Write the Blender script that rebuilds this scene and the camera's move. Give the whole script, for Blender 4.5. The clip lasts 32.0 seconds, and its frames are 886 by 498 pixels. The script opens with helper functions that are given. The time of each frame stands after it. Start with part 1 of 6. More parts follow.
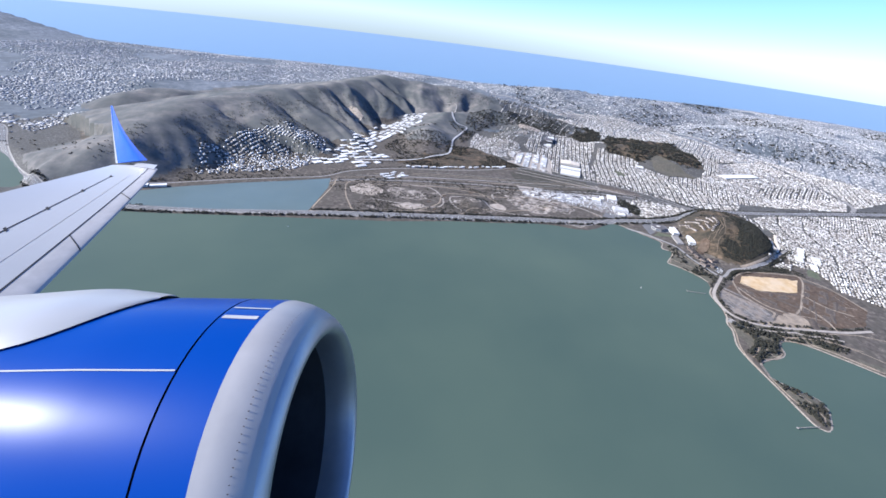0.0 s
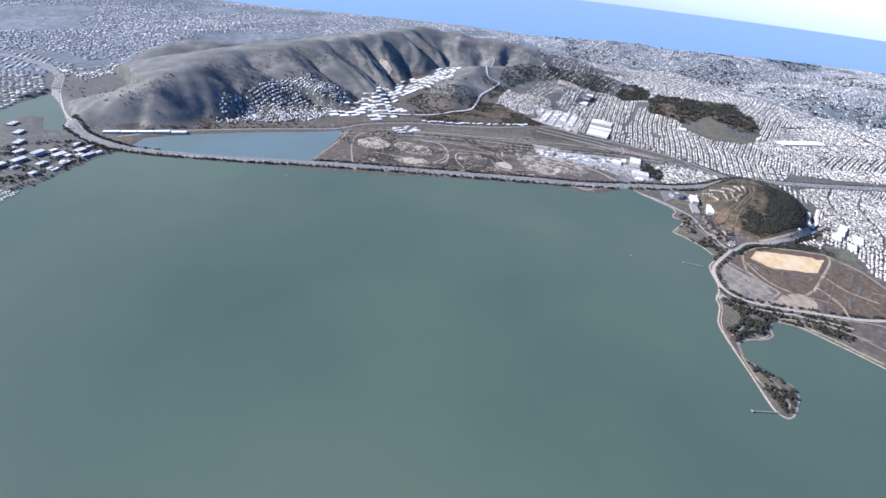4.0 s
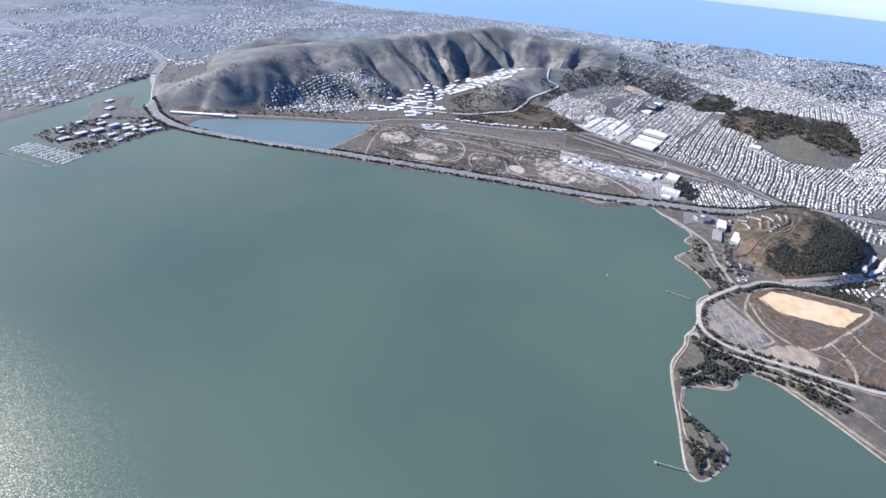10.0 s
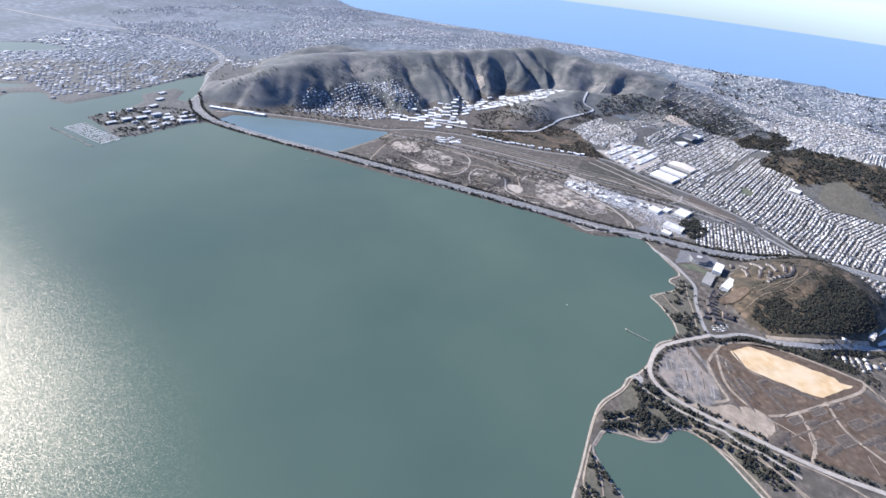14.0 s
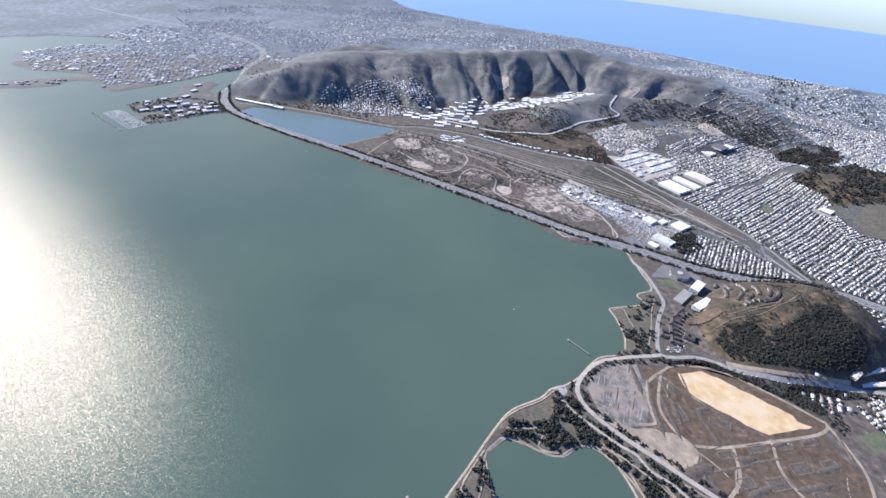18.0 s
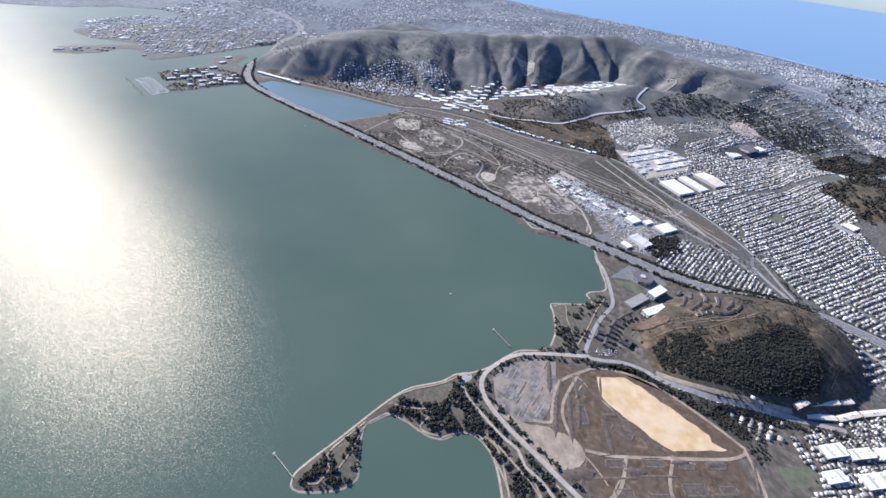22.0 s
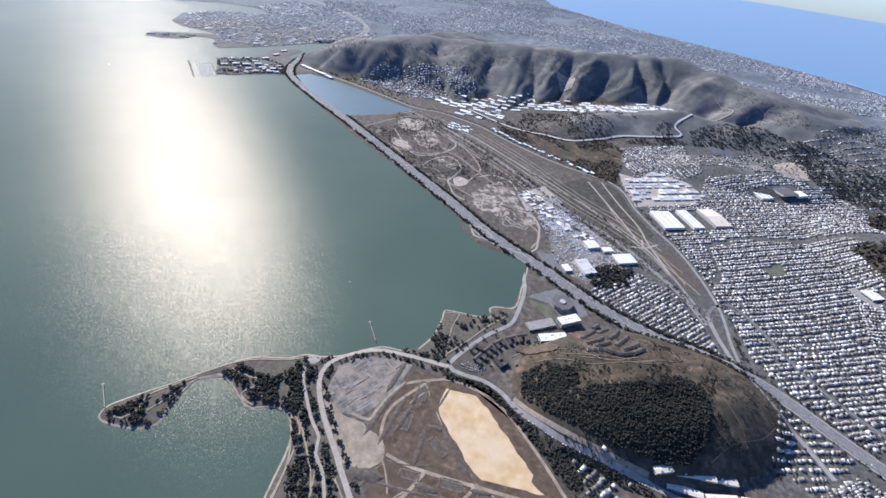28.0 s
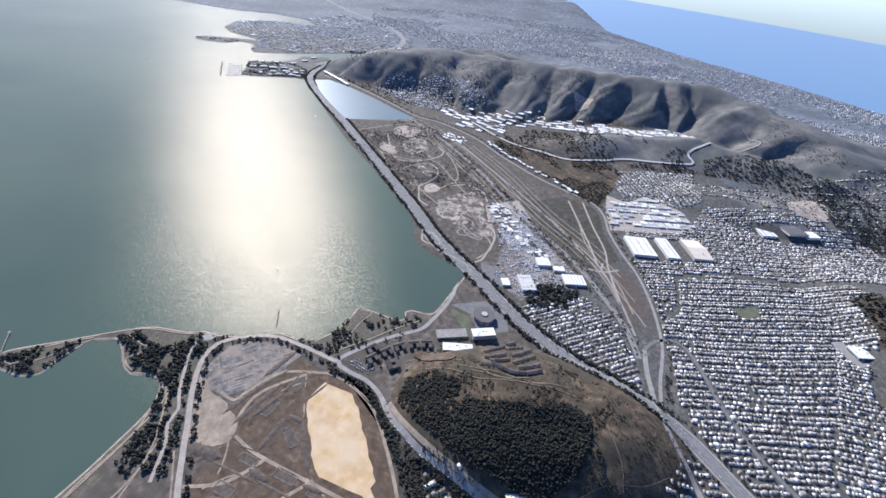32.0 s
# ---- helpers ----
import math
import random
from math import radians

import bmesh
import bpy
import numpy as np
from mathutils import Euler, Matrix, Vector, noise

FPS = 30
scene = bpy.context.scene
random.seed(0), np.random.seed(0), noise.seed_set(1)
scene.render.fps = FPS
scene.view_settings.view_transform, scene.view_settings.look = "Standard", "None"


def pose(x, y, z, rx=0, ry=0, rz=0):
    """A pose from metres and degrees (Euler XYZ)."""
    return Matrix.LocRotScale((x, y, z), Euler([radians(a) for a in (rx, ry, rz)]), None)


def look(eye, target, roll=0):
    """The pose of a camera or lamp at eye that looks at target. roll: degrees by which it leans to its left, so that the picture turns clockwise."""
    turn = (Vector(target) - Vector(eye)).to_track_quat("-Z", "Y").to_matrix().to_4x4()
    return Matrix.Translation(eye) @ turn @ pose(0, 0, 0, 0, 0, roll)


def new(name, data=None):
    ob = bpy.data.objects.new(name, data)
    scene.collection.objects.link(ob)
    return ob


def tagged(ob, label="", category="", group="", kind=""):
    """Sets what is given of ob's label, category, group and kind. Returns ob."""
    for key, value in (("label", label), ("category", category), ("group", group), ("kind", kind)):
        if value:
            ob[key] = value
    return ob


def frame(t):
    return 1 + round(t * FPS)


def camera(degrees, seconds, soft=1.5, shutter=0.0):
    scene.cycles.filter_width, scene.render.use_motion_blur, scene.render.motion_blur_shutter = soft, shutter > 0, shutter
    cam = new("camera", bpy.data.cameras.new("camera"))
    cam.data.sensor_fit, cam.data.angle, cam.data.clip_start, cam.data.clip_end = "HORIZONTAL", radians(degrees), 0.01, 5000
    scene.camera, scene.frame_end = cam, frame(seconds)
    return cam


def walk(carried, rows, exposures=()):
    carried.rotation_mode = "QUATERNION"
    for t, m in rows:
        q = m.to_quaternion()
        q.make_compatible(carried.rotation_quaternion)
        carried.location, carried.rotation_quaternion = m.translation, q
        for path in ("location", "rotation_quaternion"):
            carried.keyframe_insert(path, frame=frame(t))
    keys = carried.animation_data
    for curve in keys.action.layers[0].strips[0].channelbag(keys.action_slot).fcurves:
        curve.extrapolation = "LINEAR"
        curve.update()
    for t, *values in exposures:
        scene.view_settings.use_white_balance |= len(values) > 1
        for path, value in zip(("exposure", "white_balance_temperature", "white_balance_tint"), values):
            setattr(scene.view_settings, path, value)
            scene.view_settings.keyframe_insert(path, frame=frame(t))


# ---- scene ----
import itertools

# One scene metre stands for about eighteen metres of the real bay, so that the far coast and the
# speed of the flight stay inside the reach of the camera.
cam = camera(92.56, 32.0, soft=1.6)
PATH = [  # seconds, x, y, z, tilt, lean, turn
    (0.0, -109.39, 39.45, 75.58, 61.44, -6.55, -37.03),
    (0.5, -106.87, 37.30, 75.64, 61.03, -6.39, -36.31),
    (1.0, -104.30, 35.21, 75.71, 60.51, -6.30, -35.29),
    (1.5, -101.68, 33.17, 75.80, 59.95, -6.16, -34.25),
    (2.0, -99.02, 31.20, 75.90, 59.25, -5.90, -33.20),
    (2.5, -96.31, 29.28, 76.01, 58.41, -5.61, -32.15),
    (3.0, -93.55, 27.43, 76.14, 57.37, -5.39, -31.07),
    (3.5, -90.74, 25.63, 76.28, 56.28, -5.33, -29.89),
    (5.5, -79.05, 19.03, 76.95, 54.29, -5.16, -25.01),
    (6.0, -76.01, 17.53, 77.14, 54.16, -4.96, -23.84),
    (6.5, -72.93, 16.09, 77.34, 54.11, -4.99, -22.61),
    (7.0, -69.81, 14.70, 77.55, 54.04, -4.86, -21.45),
    (7.5, -66.64, 13.38, 77.77, 54.08, -4.70, -20.30),
    (8.0, -63.43, 12.11, 77.99, 54.09, -4.57, -19.14),
    (8.5, -60.18, 10.91, 78.22, 54.17, -4.34, -18.02),
    (9.0, -56.90, 9.77, 78.46, 54.21, -4.18, -16.87),
    (9.5, -53.57, 8.69, 78.70, 54.30, -4.15, -15.67),
    (10.0, -50.20, 7.67, 78.95, 54.43, -4.11, -14.46),
    (10.5, -46.79, 6.71, 79.20, 54.58, -4.16, -13.19),
    (11.0, -43.35, 5.81, 79.45, 54.80, -4.27, -11.94),
    (11.5, -39.87, 4.97, 79.70, 54.93, -4.52, -10.66),
    (12.0, -36.35, 4.20, 79.96, 55.16, -4.78, -9.37),
    (12.5, -32.80, 3.50, 80.22, 55.32, -5.02, -8.10),
    (13.0, -29.22, 2.85, 80.48, 55.47, -5.22, -6.85),
    (13.5, -25.61, 2.27, 80.74, 55.53, -5.36, -5.69),
    (14.0, -21.96, 1.76, 81.00, 55.45, -5.46, -4.52),
    (14.5, -18.28, 1.31, 81.25, 55.36, -5.47, -3.44),
    (17.0, 0.52, 0.10, 82.50, 54.77, -5.10, 1.63),
    (18.0, 8.22, 0.10, 82.97, 54.83, -4.85, 3.76),
    (19.0, 16.00, 0.40, 83.41, 54.80, -4.70, 5.84),
    (20.0, 23.85, 1.00, 83.82, 54.46, -4.72, 7.92),
    (21.0, 31.77, 1.90, 84.19, 53.57, -4.86, 10.11),
    (21.5, 35.75, 2.47, 84.36, 52.95, -4.94, 11.26),
    (22.0, 39.74, 3.12, 84.52, 52.32, -5.08, 12.43),
    (22.5, 43.74, 3.85, 84.66, 51.88, -5.16, 13.65),
    (23.0, 47.75, 4.66, 84.80, 51.51, -5.28, 14.88),
    (23.5, 51.77, 5.56, 84.91, 51.35, -5.40, 16.15),
    (24.0, 55.79, 6.55, 85.02, 51.27, -5.47, 17.33),
    (24.5, 59.81, 7.62, 85.11, 51.26, -5.67, 18.60),
    (25.0, 63.84, 8.78, 85.18, 51.36, -5.75, 19.76),
    (25.5, 67.87, 10.03, 85.24, 51.54, -5.87, 20.97),
    (27.5, 83.95, 15.95, 85.29, 52.44, -5.82, 25.13),
    (28.0, 87.96, 17.66, 85.25, 52.56, -5.82, 26.54),
    (28.5, 91.95, 19.48, 85.19, 52.64, -6.07, 27.41),
    (29.0, 95.94, 21.40, 85.11, 52.82, -6.21, 28.59),
    (29.5, 99.91, 23.42, 85.01, 52.97, -6.27, 29.77),
    (30.0, 103.86, 25.54, 84.88, 53.14, -6.36, 30.94),
    (30.5, 107.80, 27.77, 84.73, 53.31, -6.52, 32.14),
    (31.0, 111.72, 30.11, 84.56, 53.49, -6.61, 33.35),
    (31.5, 115.62, 32.56, 84.35, 53.70, -6.79, 34.46),
    (32.0, 119.49, 35.11, 84.13, 54.04, -6.57, 35.50),
]
walk(cam, [(t, pose(x, y, z, rx, ry, rz)) for t, x, y, z, rx, ry, rz in PATH],
     [(0.0, 1.0, 5640, 12), (9.0, 1.14, 5640, 12), (14.0, 1.1, 5660, 12), (19.0, 0.97, 5680, 12), (24.0, 0.83, 5700, 12), (28.0, 0.76, 5700, 12), (32.0, 0.74, 5700, 12)])

# ---- sky and sun ----
SUN_AZ, SUN_EL = radians(-58.5), radians(31.5)  # measured from +y towards +x, and above the horizon
world = bpy.data.worlds.new("sky")
scene.world = world
world.use_nodes = True
wn = world.node_tree.nodes
sky = wn.new("ShaderNodeTexSky")
sky.sky_type, sky.sun_disc = "NISHITA", False
sky.sun_elevation, sky.sun_rotation = SUN_EL, SUN_AZ
sky.air_density, sky.dust_density, sky.ozone_density, sky.altitude = 1.0, 0.1, 4.0, 1400
cool = wn.new("ShaderNodeMix")  # clear marine air
cool.data_type, cool.blend_type = "RGBA", "MULTIPLY"
cool.inputs[0].default_value, cool.inputs[7].default_value = 1.0, (0.82, 0.93, 1.18, 1)
world.node_tree.links.new(sky.outputs[0], cool.inputs[6])
world.node_tree.links.new(cool.outputs[2], wn["Background"].inputs[0])
wn["Background"].inputs[1].default_value = 0.09
sun_way = Vector((math.sin(SUN_AZ) * math.cos(SUN_EL), math.cos(SUN_AZ) * math.cos(SUN_EL), math.sin(SUN_EL)))
sun = new("sun", bpy.data.lights.new("sun", "SUN"))
sun.data.energy, sun.data.angle, sun.data.color = 5.0, radians(0.55), (1.0, 0.915, 0.78)
sun.matrix_world = look(sun_way * 600, (0, 0, 0))


# ---- materials ----
def material(name, stops, scale=1.0, rough=0.8, metal=0.0, bump=0.0, bump_scale=None, detail=6.0, per="none", amount=0.0, mottle=0.0,
             mottle_scale=0.1, tint=(0.5, 0.5, 0.5), spec=0.3, coat=0.0):
    """Noise through a ramp of colours, with a second, broad mottle, and chance per object or per island."""
    m = bpy.data.materials.new(name)
    m.use_nodes = True
    nt = m.node_tree
    n, link = nt.nodes, nt.links.new
    b = n["Principled BSDF"]
    pos = n.new("ShaderNodeNewGeometry")
    nz = n.new("ShaderNodeTexNoise")
    nz.inputs["Scale"].default_value, nz.inputs["Detail"].default_value, nz.inputs["Roughness"].default_value = scale, detail, 0.62
    link(pos.outputs["Position"], nz.inputs["Vector"])
    ramp = n.new("ShaderNodeValToRGB")
    r = ramp.color_ramp
    while len(r.elements) < len(stops):
        r.elements.new(0.5)
    for e, (p, c) in zip(r.elements, stops):
        e.position, e.color = p, (*c, 1)
    fac = nz.outputs["Fac"]
    if per != "none":
        chance = pos.outputs["Random Per Island"] if per == "island" else n.new("ShaderNodeObjectInfo").outputs["Random"]
        mix = n.new("ShaderNodeMix")
        mix.inputs[0].default_value = amount
        link(fac, mix.inputs[2])
        link(chance, mix.inputs[3])
        fac = mix.outputs[0]
    link(fac, ramp.inputs[0])
    col = ramp.outputs[0]
    if mottle:
        broad = n.new("ShaderNodeTexNoise")
        broad.inputs["Scale"].default_value, broad.inputs["Detail"].default_value = mottle_scale, 5.0
        link(pos.outputs["Position"], broad.inputs["Vector"])
        lift = n.new("ShaderNodeMapRange")
        lift.inputs["From Min"].default_value, lift.inputs["From Max"].default_value = 0.42, 0.62
        lift.inputs["To Max"].default_value = mottle
        link(broad.outputs["Fac"], lift.inputs["Value"])
        over = n.new("ShaderNodeMix")
        over.data_type = "RGBA"
        over.inputs[7].default_value = (*tint, 1)
        link(lift.outputs[0], over.inputs[0])
        link(col, over.inputs[6])
        col = over.outputs[2]
    link(col, b.inputs["Base Color"])
    b.inputs["Roughness"].default_value, b.inputs["Metallic"].default_value = rough, metal
    b.inputs["Specular IOR Level"].default_value, b.inputs["Coat Weight"].default_value = spec, coat
    if bump:
        fine = n.new("ShaderNodeTexNoise")
        fine.inputs["Scale"].default_value, fine.inputs["Detail"].default_value = bump_scale or scale * 4, 4.0
        link(pos.outputs["Position"], fine.inputs["Vector"])
        bp = n.new("ShaderNodeBump")
        bp.inputs["Strength"].default_value, bp.inputs["Distance"].default_value = bump, 0.1
        link(fine.outputs["Fac"], bp.inputs["Height"])
        link(bp.outputs[0], b.inputs["Normal"])
    return m


M_SOIL = material("dry_ground", [(0.3, (0.045, 0.04, 0.034)), (0.46, (0.085, 0.072, 0.06)), (0.6, (0.14, 0.119, 0.098)), (0.8, (0.30, 0.255, 0.21))], 0.55, bump=0.3,
                  bump_scale=2.0, mottle=0.75, mottle_scale=0.16, tint=(0.085, 0.075, 0.06), rough=0.95, detail=12.0)
M_URBAN = material("street_and_garden", [(0.3, (0.04, 0.04, 0.034)), (0.5, (0.092, 0.087, 0.079)), (0.7, (0.19, 0.18, 0.167))], 1.1, rough=0.9,
                   mottle=0.5, mottle_scale=0.09, tint=(0.08, 0.077, 0.066), detail=9.0)
# Lightened overall, in place of the haze over the mountain.
M_SCRUB = material("mountain_scrub", [(0.28, (0.075, 0.079, 0.077)), (0.48, (0.133, 0.13, 0.123)), (0.62, (0.20, 0.185, 0.168)), (0.78, (0.30, 0.262, 0.224))], 0.11, rough=1.0,
                   bump=0.7, bump_scale=0.6, mottle=0.65, mottle_scale=0.035, tint=(0.085, 0.093, 0.09), detail=12.0)
M_HILL = material("hill_grass", [(0.3, (0.04, 0.032, 0.022)), (0.5, (0.085, 0.064, 0.042)), (0.62, (0.15, 0.107, 0.07)), (0.78, (0.26, 0.19, 0.125))], 0.45, rough=1.0,
                  bump=0.5, bump_scale=1.8, mottle=0.7, mottle_scale=0.14, tint=(0.04, 0.038, 0.028), detail=12.0)
# The blue-grey cast of distance haze is put into this far ground colour.
M_FARLAND = material("hazed_far_land", [(0.3, (0.085, 0.10, 0.115)), (0.5, (0.14, 0.155, 0.175)), (0.7, (0.24, 0.255, 0.275))], 0.2, rough=0.95,
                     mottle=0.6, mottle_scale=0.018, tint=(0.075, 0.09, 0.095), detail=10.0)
M_SHORE = material("shore_sand", [(0.3, (0.22, 0.19, 0.15)), (0.6, (0.36, 0.31, 0.25)), (0.8, (0.47, 0.42, 0.35))], 0.8, rough=0.9)
M_BEACH = material("bleached_sand", [(0.3, (0.55, 0.53, 0.49)), (0.7, (0.72, 0.70, 0.66))], 0.2, rough=0.9)
M_PARK = material("park_grass", [(0.3, (0.06, 0.055, 0.04)), (0.5, (0.115, 0.102, 0.078)), (0.75, (0.19, 0.165, 0.13))], 1.4, rough=0.95,
                  mottle=0.6, mottle_scale=0.2, tint=(0.085, 0.082, 0.06), detail=9.0)
M_LAWN = material("green_lawn", [(0.3, (0.075, 0.092, 0.055)), (0.7, (0.125, 0.135, 0.085))], 0.8, rough=0.95, mottle=0.5, mottle_scale=0.4, tint=(0.15, 0.135, 0.10))
M_TAN = material("tan_fill", [(0.25, (0.40, 0.265, 0.13)), (0.5, (0.51, 0.355, 0.185)), (0.75, (0.63, 0.48, 0.30))], 0.35, rough=0.95,
                 mottle=0.55, mottle_scale=0.16, tint=(0.62, 0.51, 0.37), detail=10.0)
M_DIRT = material("graded_dirt", [(0.28, (0.22, 0.185, 0.15)), (0.46, (0.36, 0.305, 0.25)), (0.6, (0.46, 0.40, 0.335)), (0.8, (0.60, 0.535, 0.46))], 0.9, rough=0.95,
                  mottle=0.6, mottle_scale=0.25, tint=(0.22, 0.185, 0.15), detail=10.0)
M_EARTH = material("dark_earth", [(0.3, (0.052, 0.034, 0.022)), (0.45, (0.085, 0.058, 0.039)), (0.6, (0.132, 0.093, 0.064)), (0.78, (0.26, 0.192, 0.138))], 0.75, rough=0.95,
                   mottle=0.6, mottle_scale=0.3, tint=(0.10, 0.076, 0.056), detail=12.0, bump=0.3, bump_scale=2.5)
M_GREYLOT = material("broken_pavement", [(0.28, (0.07, 0.065, 0.062)), (0.46, (0.125, 0.115, 0.107)), (0.6, (0.20, 0.182, 0.165)), (0.78, (0.40, 0.355, 0.305))], 0.9, rough=0.9,
                     mottle=0.75, mottle_scale=0.25, tint=(0.29, 0.238, 0.19), detail=12.0)
M_QUARRY = material("quarry_ground", [(0.38, (0.085, 0.074, 0.064)), (0.48, (0.16, 0.138, 0.117)), (0.57, (0.34, 0.295, 0.25)), (0.68, (0.58, 0.52, 0.45))], 0.34, rough=0.95,
                    detail=12.0, mottle=0.4, mottle_scale=0.9, tint=(0.2, 0.17, 0.14))
M_RANK = material("rank_grass", [(0.3, (0.036, 0.034, 0.027)), (0.5, (0.068, 0.061, 0.048)), (0.7, (0.115, 0.101, 0.08))], 0.5, rough=1.0, bump=0.3, bump_scale=2.0, mottle=0.6, mottle_scale=0.12, tint=(0.05, 0.049, 0.036),
                  detail=12.0)
M_BERM = material("loose_spoil", [(0.3, (0.075, 0.06, 0.048)), (0.7, (0.16, 0.13, 0.105))], 1.5, rough=0.95)
M_ASPHALT = material("asphalt", [(0.3, (0.12, 0.118, 0.118)), (0.7, (0.18, 0.177, 0.175))], 1.2, rough=0.85, mottle=0.3, mottle_scale=0.5, tint=(0.2, 0.195, 0.19))
M_ROAD = material("pale_road", [(0.3, (0.225, 0.21, 0.195)), (0.7, (0.34, 0.32, 0.295))], 0.9, rough=0.85, mottle=0.3, mottle_scale=0.4, tint=(0.2, 0.185, 0.17))
M_TRACK = material("dirt_track", [(0.3, (0.22, 0.172, 0.125)), (0.7, (0.40, 0.33, 0.25))], 0.8, rough=0.95, mottle=0.6, mottle_scale=0.5, tint=(0.2, 0.165, 0.13))
M_LEAF = material("tree_leaves", [(0.2, (0.014, 0.016, 0.013)), (0.5, (0.024, 0.026, 0.02)), (0.8, (0.044, 0.041, 0.03))], 1.5, rough=0.9,
                  per="island", amount=0.6, mottle=0.4, mottle_scale=0.3, tint=(0.035, 0.03, 0.022))
M_TRUNK = material("tree_bark", [(0.3, (0.06, 0.045, 0.03)), (0.7, (0.12, 0.09, 0.06))], 3.0)
M_WALL = material("house_walls", [(0.2, (0.26, 0.24, 0.22)), (0.5, (0.47, 0.45, 0.42)), (0.8, (0.74, 0.72, 0.68))], 0.6, per="island", amount=0.85, mottle=0.6, mottle_scale=0.13, tint=(0.36, 0.32, 0.28))
M_FLATROOF = material("house_roofs", [(0.1, (0.07, 0.064, 0.06)), (0.34, (0.17, 0.158, 0.147)), (0.58, (0.33, 0.312, 0.29)), (0.78, (0.52, 0.49, 0.455)), (0.95, (0.8, 0.77, 0.73))], 0.8,
                      per="island", amount=0.95, rough=0.8, mottle=0.6, mottle_scale=0.13, tint=(0.24, 0.22, 0.205))
# The blue-grey mottle puts some distance haze into the far roofs.
M_FARROOF = material("hazed_far_roofs", [(0.15, (0.16, 0.165, 0.175)), (0.55, (0.28, 0.278, 0.28)), (0.78, (0.43, 0.415, 0.405)), (0.92, (0.68, 0.655, 0.63))], 0.3, per="island", amount=0.9, rough=0.9,
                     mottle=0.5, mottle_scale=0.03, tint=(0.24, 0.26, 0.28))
M_WHITE = material("white_roofing", [(0.3, (0.68, 0.67, 0.64)), (0.7, (0.82, 0.81, 0.78))], 0.4, rough=0.6, per="object", amount=0.3)
M_SHED = material("shed_walls", [(0.3, (0.42, 0.40, 0.37)), (0.7, (0.62, 0.60, 0.57))], 0.5, per="object", amount=0.6)
M_DARKROOF = material("dark_roofing", [(0.3, (0.07, 0.065, 0.065)), (0.7, (0.13, 0.12, 0.12))], 0.8, per="object", amount=0.5)
M_GLASSWALL = material("tinted_glazing", [(0.3, (0.02, 0.024, 0.03)), (0.7, (0.05, 0.06, 0.07))], 0.8, rough=0.15, spec=0.5)
M_VEHICLE = material("vehicle_paint", [(0.2, (0.05, 0.05, 0.06)), (0.45, (0.4, 0.4, 0.42)), (0.6, (0.75, 0.75, 0.75)), (0.8, (0.8, 0.8, 0.78))], 0.5,
                     per="island", amount=0.95, rough=0.35, spec=0.5)
M_LINE = material("lane_paint", [(0.3, (0.6, 0.6, 0.58)), (0.7, (0.75, 0.75, 0.72))], 2.0)
M_TIMBER = material("weathered_timber", [(0.3, (0.30, 0.27, 0.23)), (0.7, (0.42, 0.38, 0.33))], 2.0)

M_WATER = bpy.data.materials.new("bay_water")
M_WATER.use_nodes = True
nt = M_WATER.node_tree
nt.nodes.remove(nt.nodes["Principled BSDF"])


def node(kind, **values):
    n = nt.nodes.new(kind)
    for k, v in values.items():
        n.inputs[k.replace("_", " ")].default_value = v
    return n


link = nt.links.new
geo = node("ShaderNodeNewGeometry")
silt = node("ShaderNodeTexNoise", Scale=0.012, Detail=4.0)
link(geo.outputs["Position"], silt.inputs["Vector"])
bay = node("ShaderNodeValToRGB")
bay.color_ramp.elements[0].position, bay.color_ramp.elements[0].color = 0.35, (0.056, 0.087, 0.070, 1)
bay.color_ramp.elements[1].position, bay.color_ramp.elements[1].color = 0.68, (0.082, 0.115, 0.085, 1)
link(silt.outputs["Fac"], bay.inputs[0])
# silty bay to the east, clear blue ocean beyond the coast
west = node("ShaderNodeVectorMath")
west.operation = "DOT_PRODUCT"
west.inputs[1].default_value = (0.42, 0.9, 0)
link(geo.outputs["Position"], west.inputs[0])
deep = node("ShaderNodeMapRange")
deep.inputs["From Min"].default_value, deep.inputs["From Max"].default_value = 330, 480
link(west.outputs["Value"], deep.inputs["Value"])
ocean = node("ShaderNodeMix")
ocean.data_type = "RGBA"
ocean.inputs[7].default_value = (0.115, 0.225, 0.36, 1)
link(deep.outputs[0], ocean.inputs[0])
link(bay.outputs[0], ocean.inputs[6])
# small wave facets lean by chance up to a greatest slope, which wind patches raise and slicks lower
wind = node("ShaderNodeTexNoise", Scale=0.013, Detail=7.0, Distortion=0.8)
stretch = node("ShaderNodeMapping")
stretch.inputs["Rotation"].default_value, stretch.inputs["Scale"].default_value = (0, 0, radians(-32)), (0.55, 1.6, 1)
link(geo.outputs["Position"], stretch.inputs["Vector"])
link(stretch.outputs[0], wind.inputs["Vector"])
steep = node("ShaderNodeMapRange")
steep.inputs["From Min"].default_value, steep.inputs["From Max"].default_value = 0.32, 0.46
steep.inputs["To Min"].default_value, steep.inputs["To Max"].default_value = 0.125, 0.15
link(wind.outputs["Fac"], steep.inputs["Value"])
facet = node("ShaderNodeTexVoronoi", Scale=13.0)
link(geo.outputs["Position"], facet.inputs["Vector"])
chance = node("ShaderNodeSeparateColor")
link(facet.outputs["Color"], chance.inputs[0])


def calc(op, a, b=0.0):
    n = node("ShaderNodeMath")
    n.operation = op
    for i, v in enumerate((a, b)):
        if isinstance(v, float):
            n.inputs[i].default_value = v
        else:
            link(v, n.inputs[i])
    return n.outputs[0]


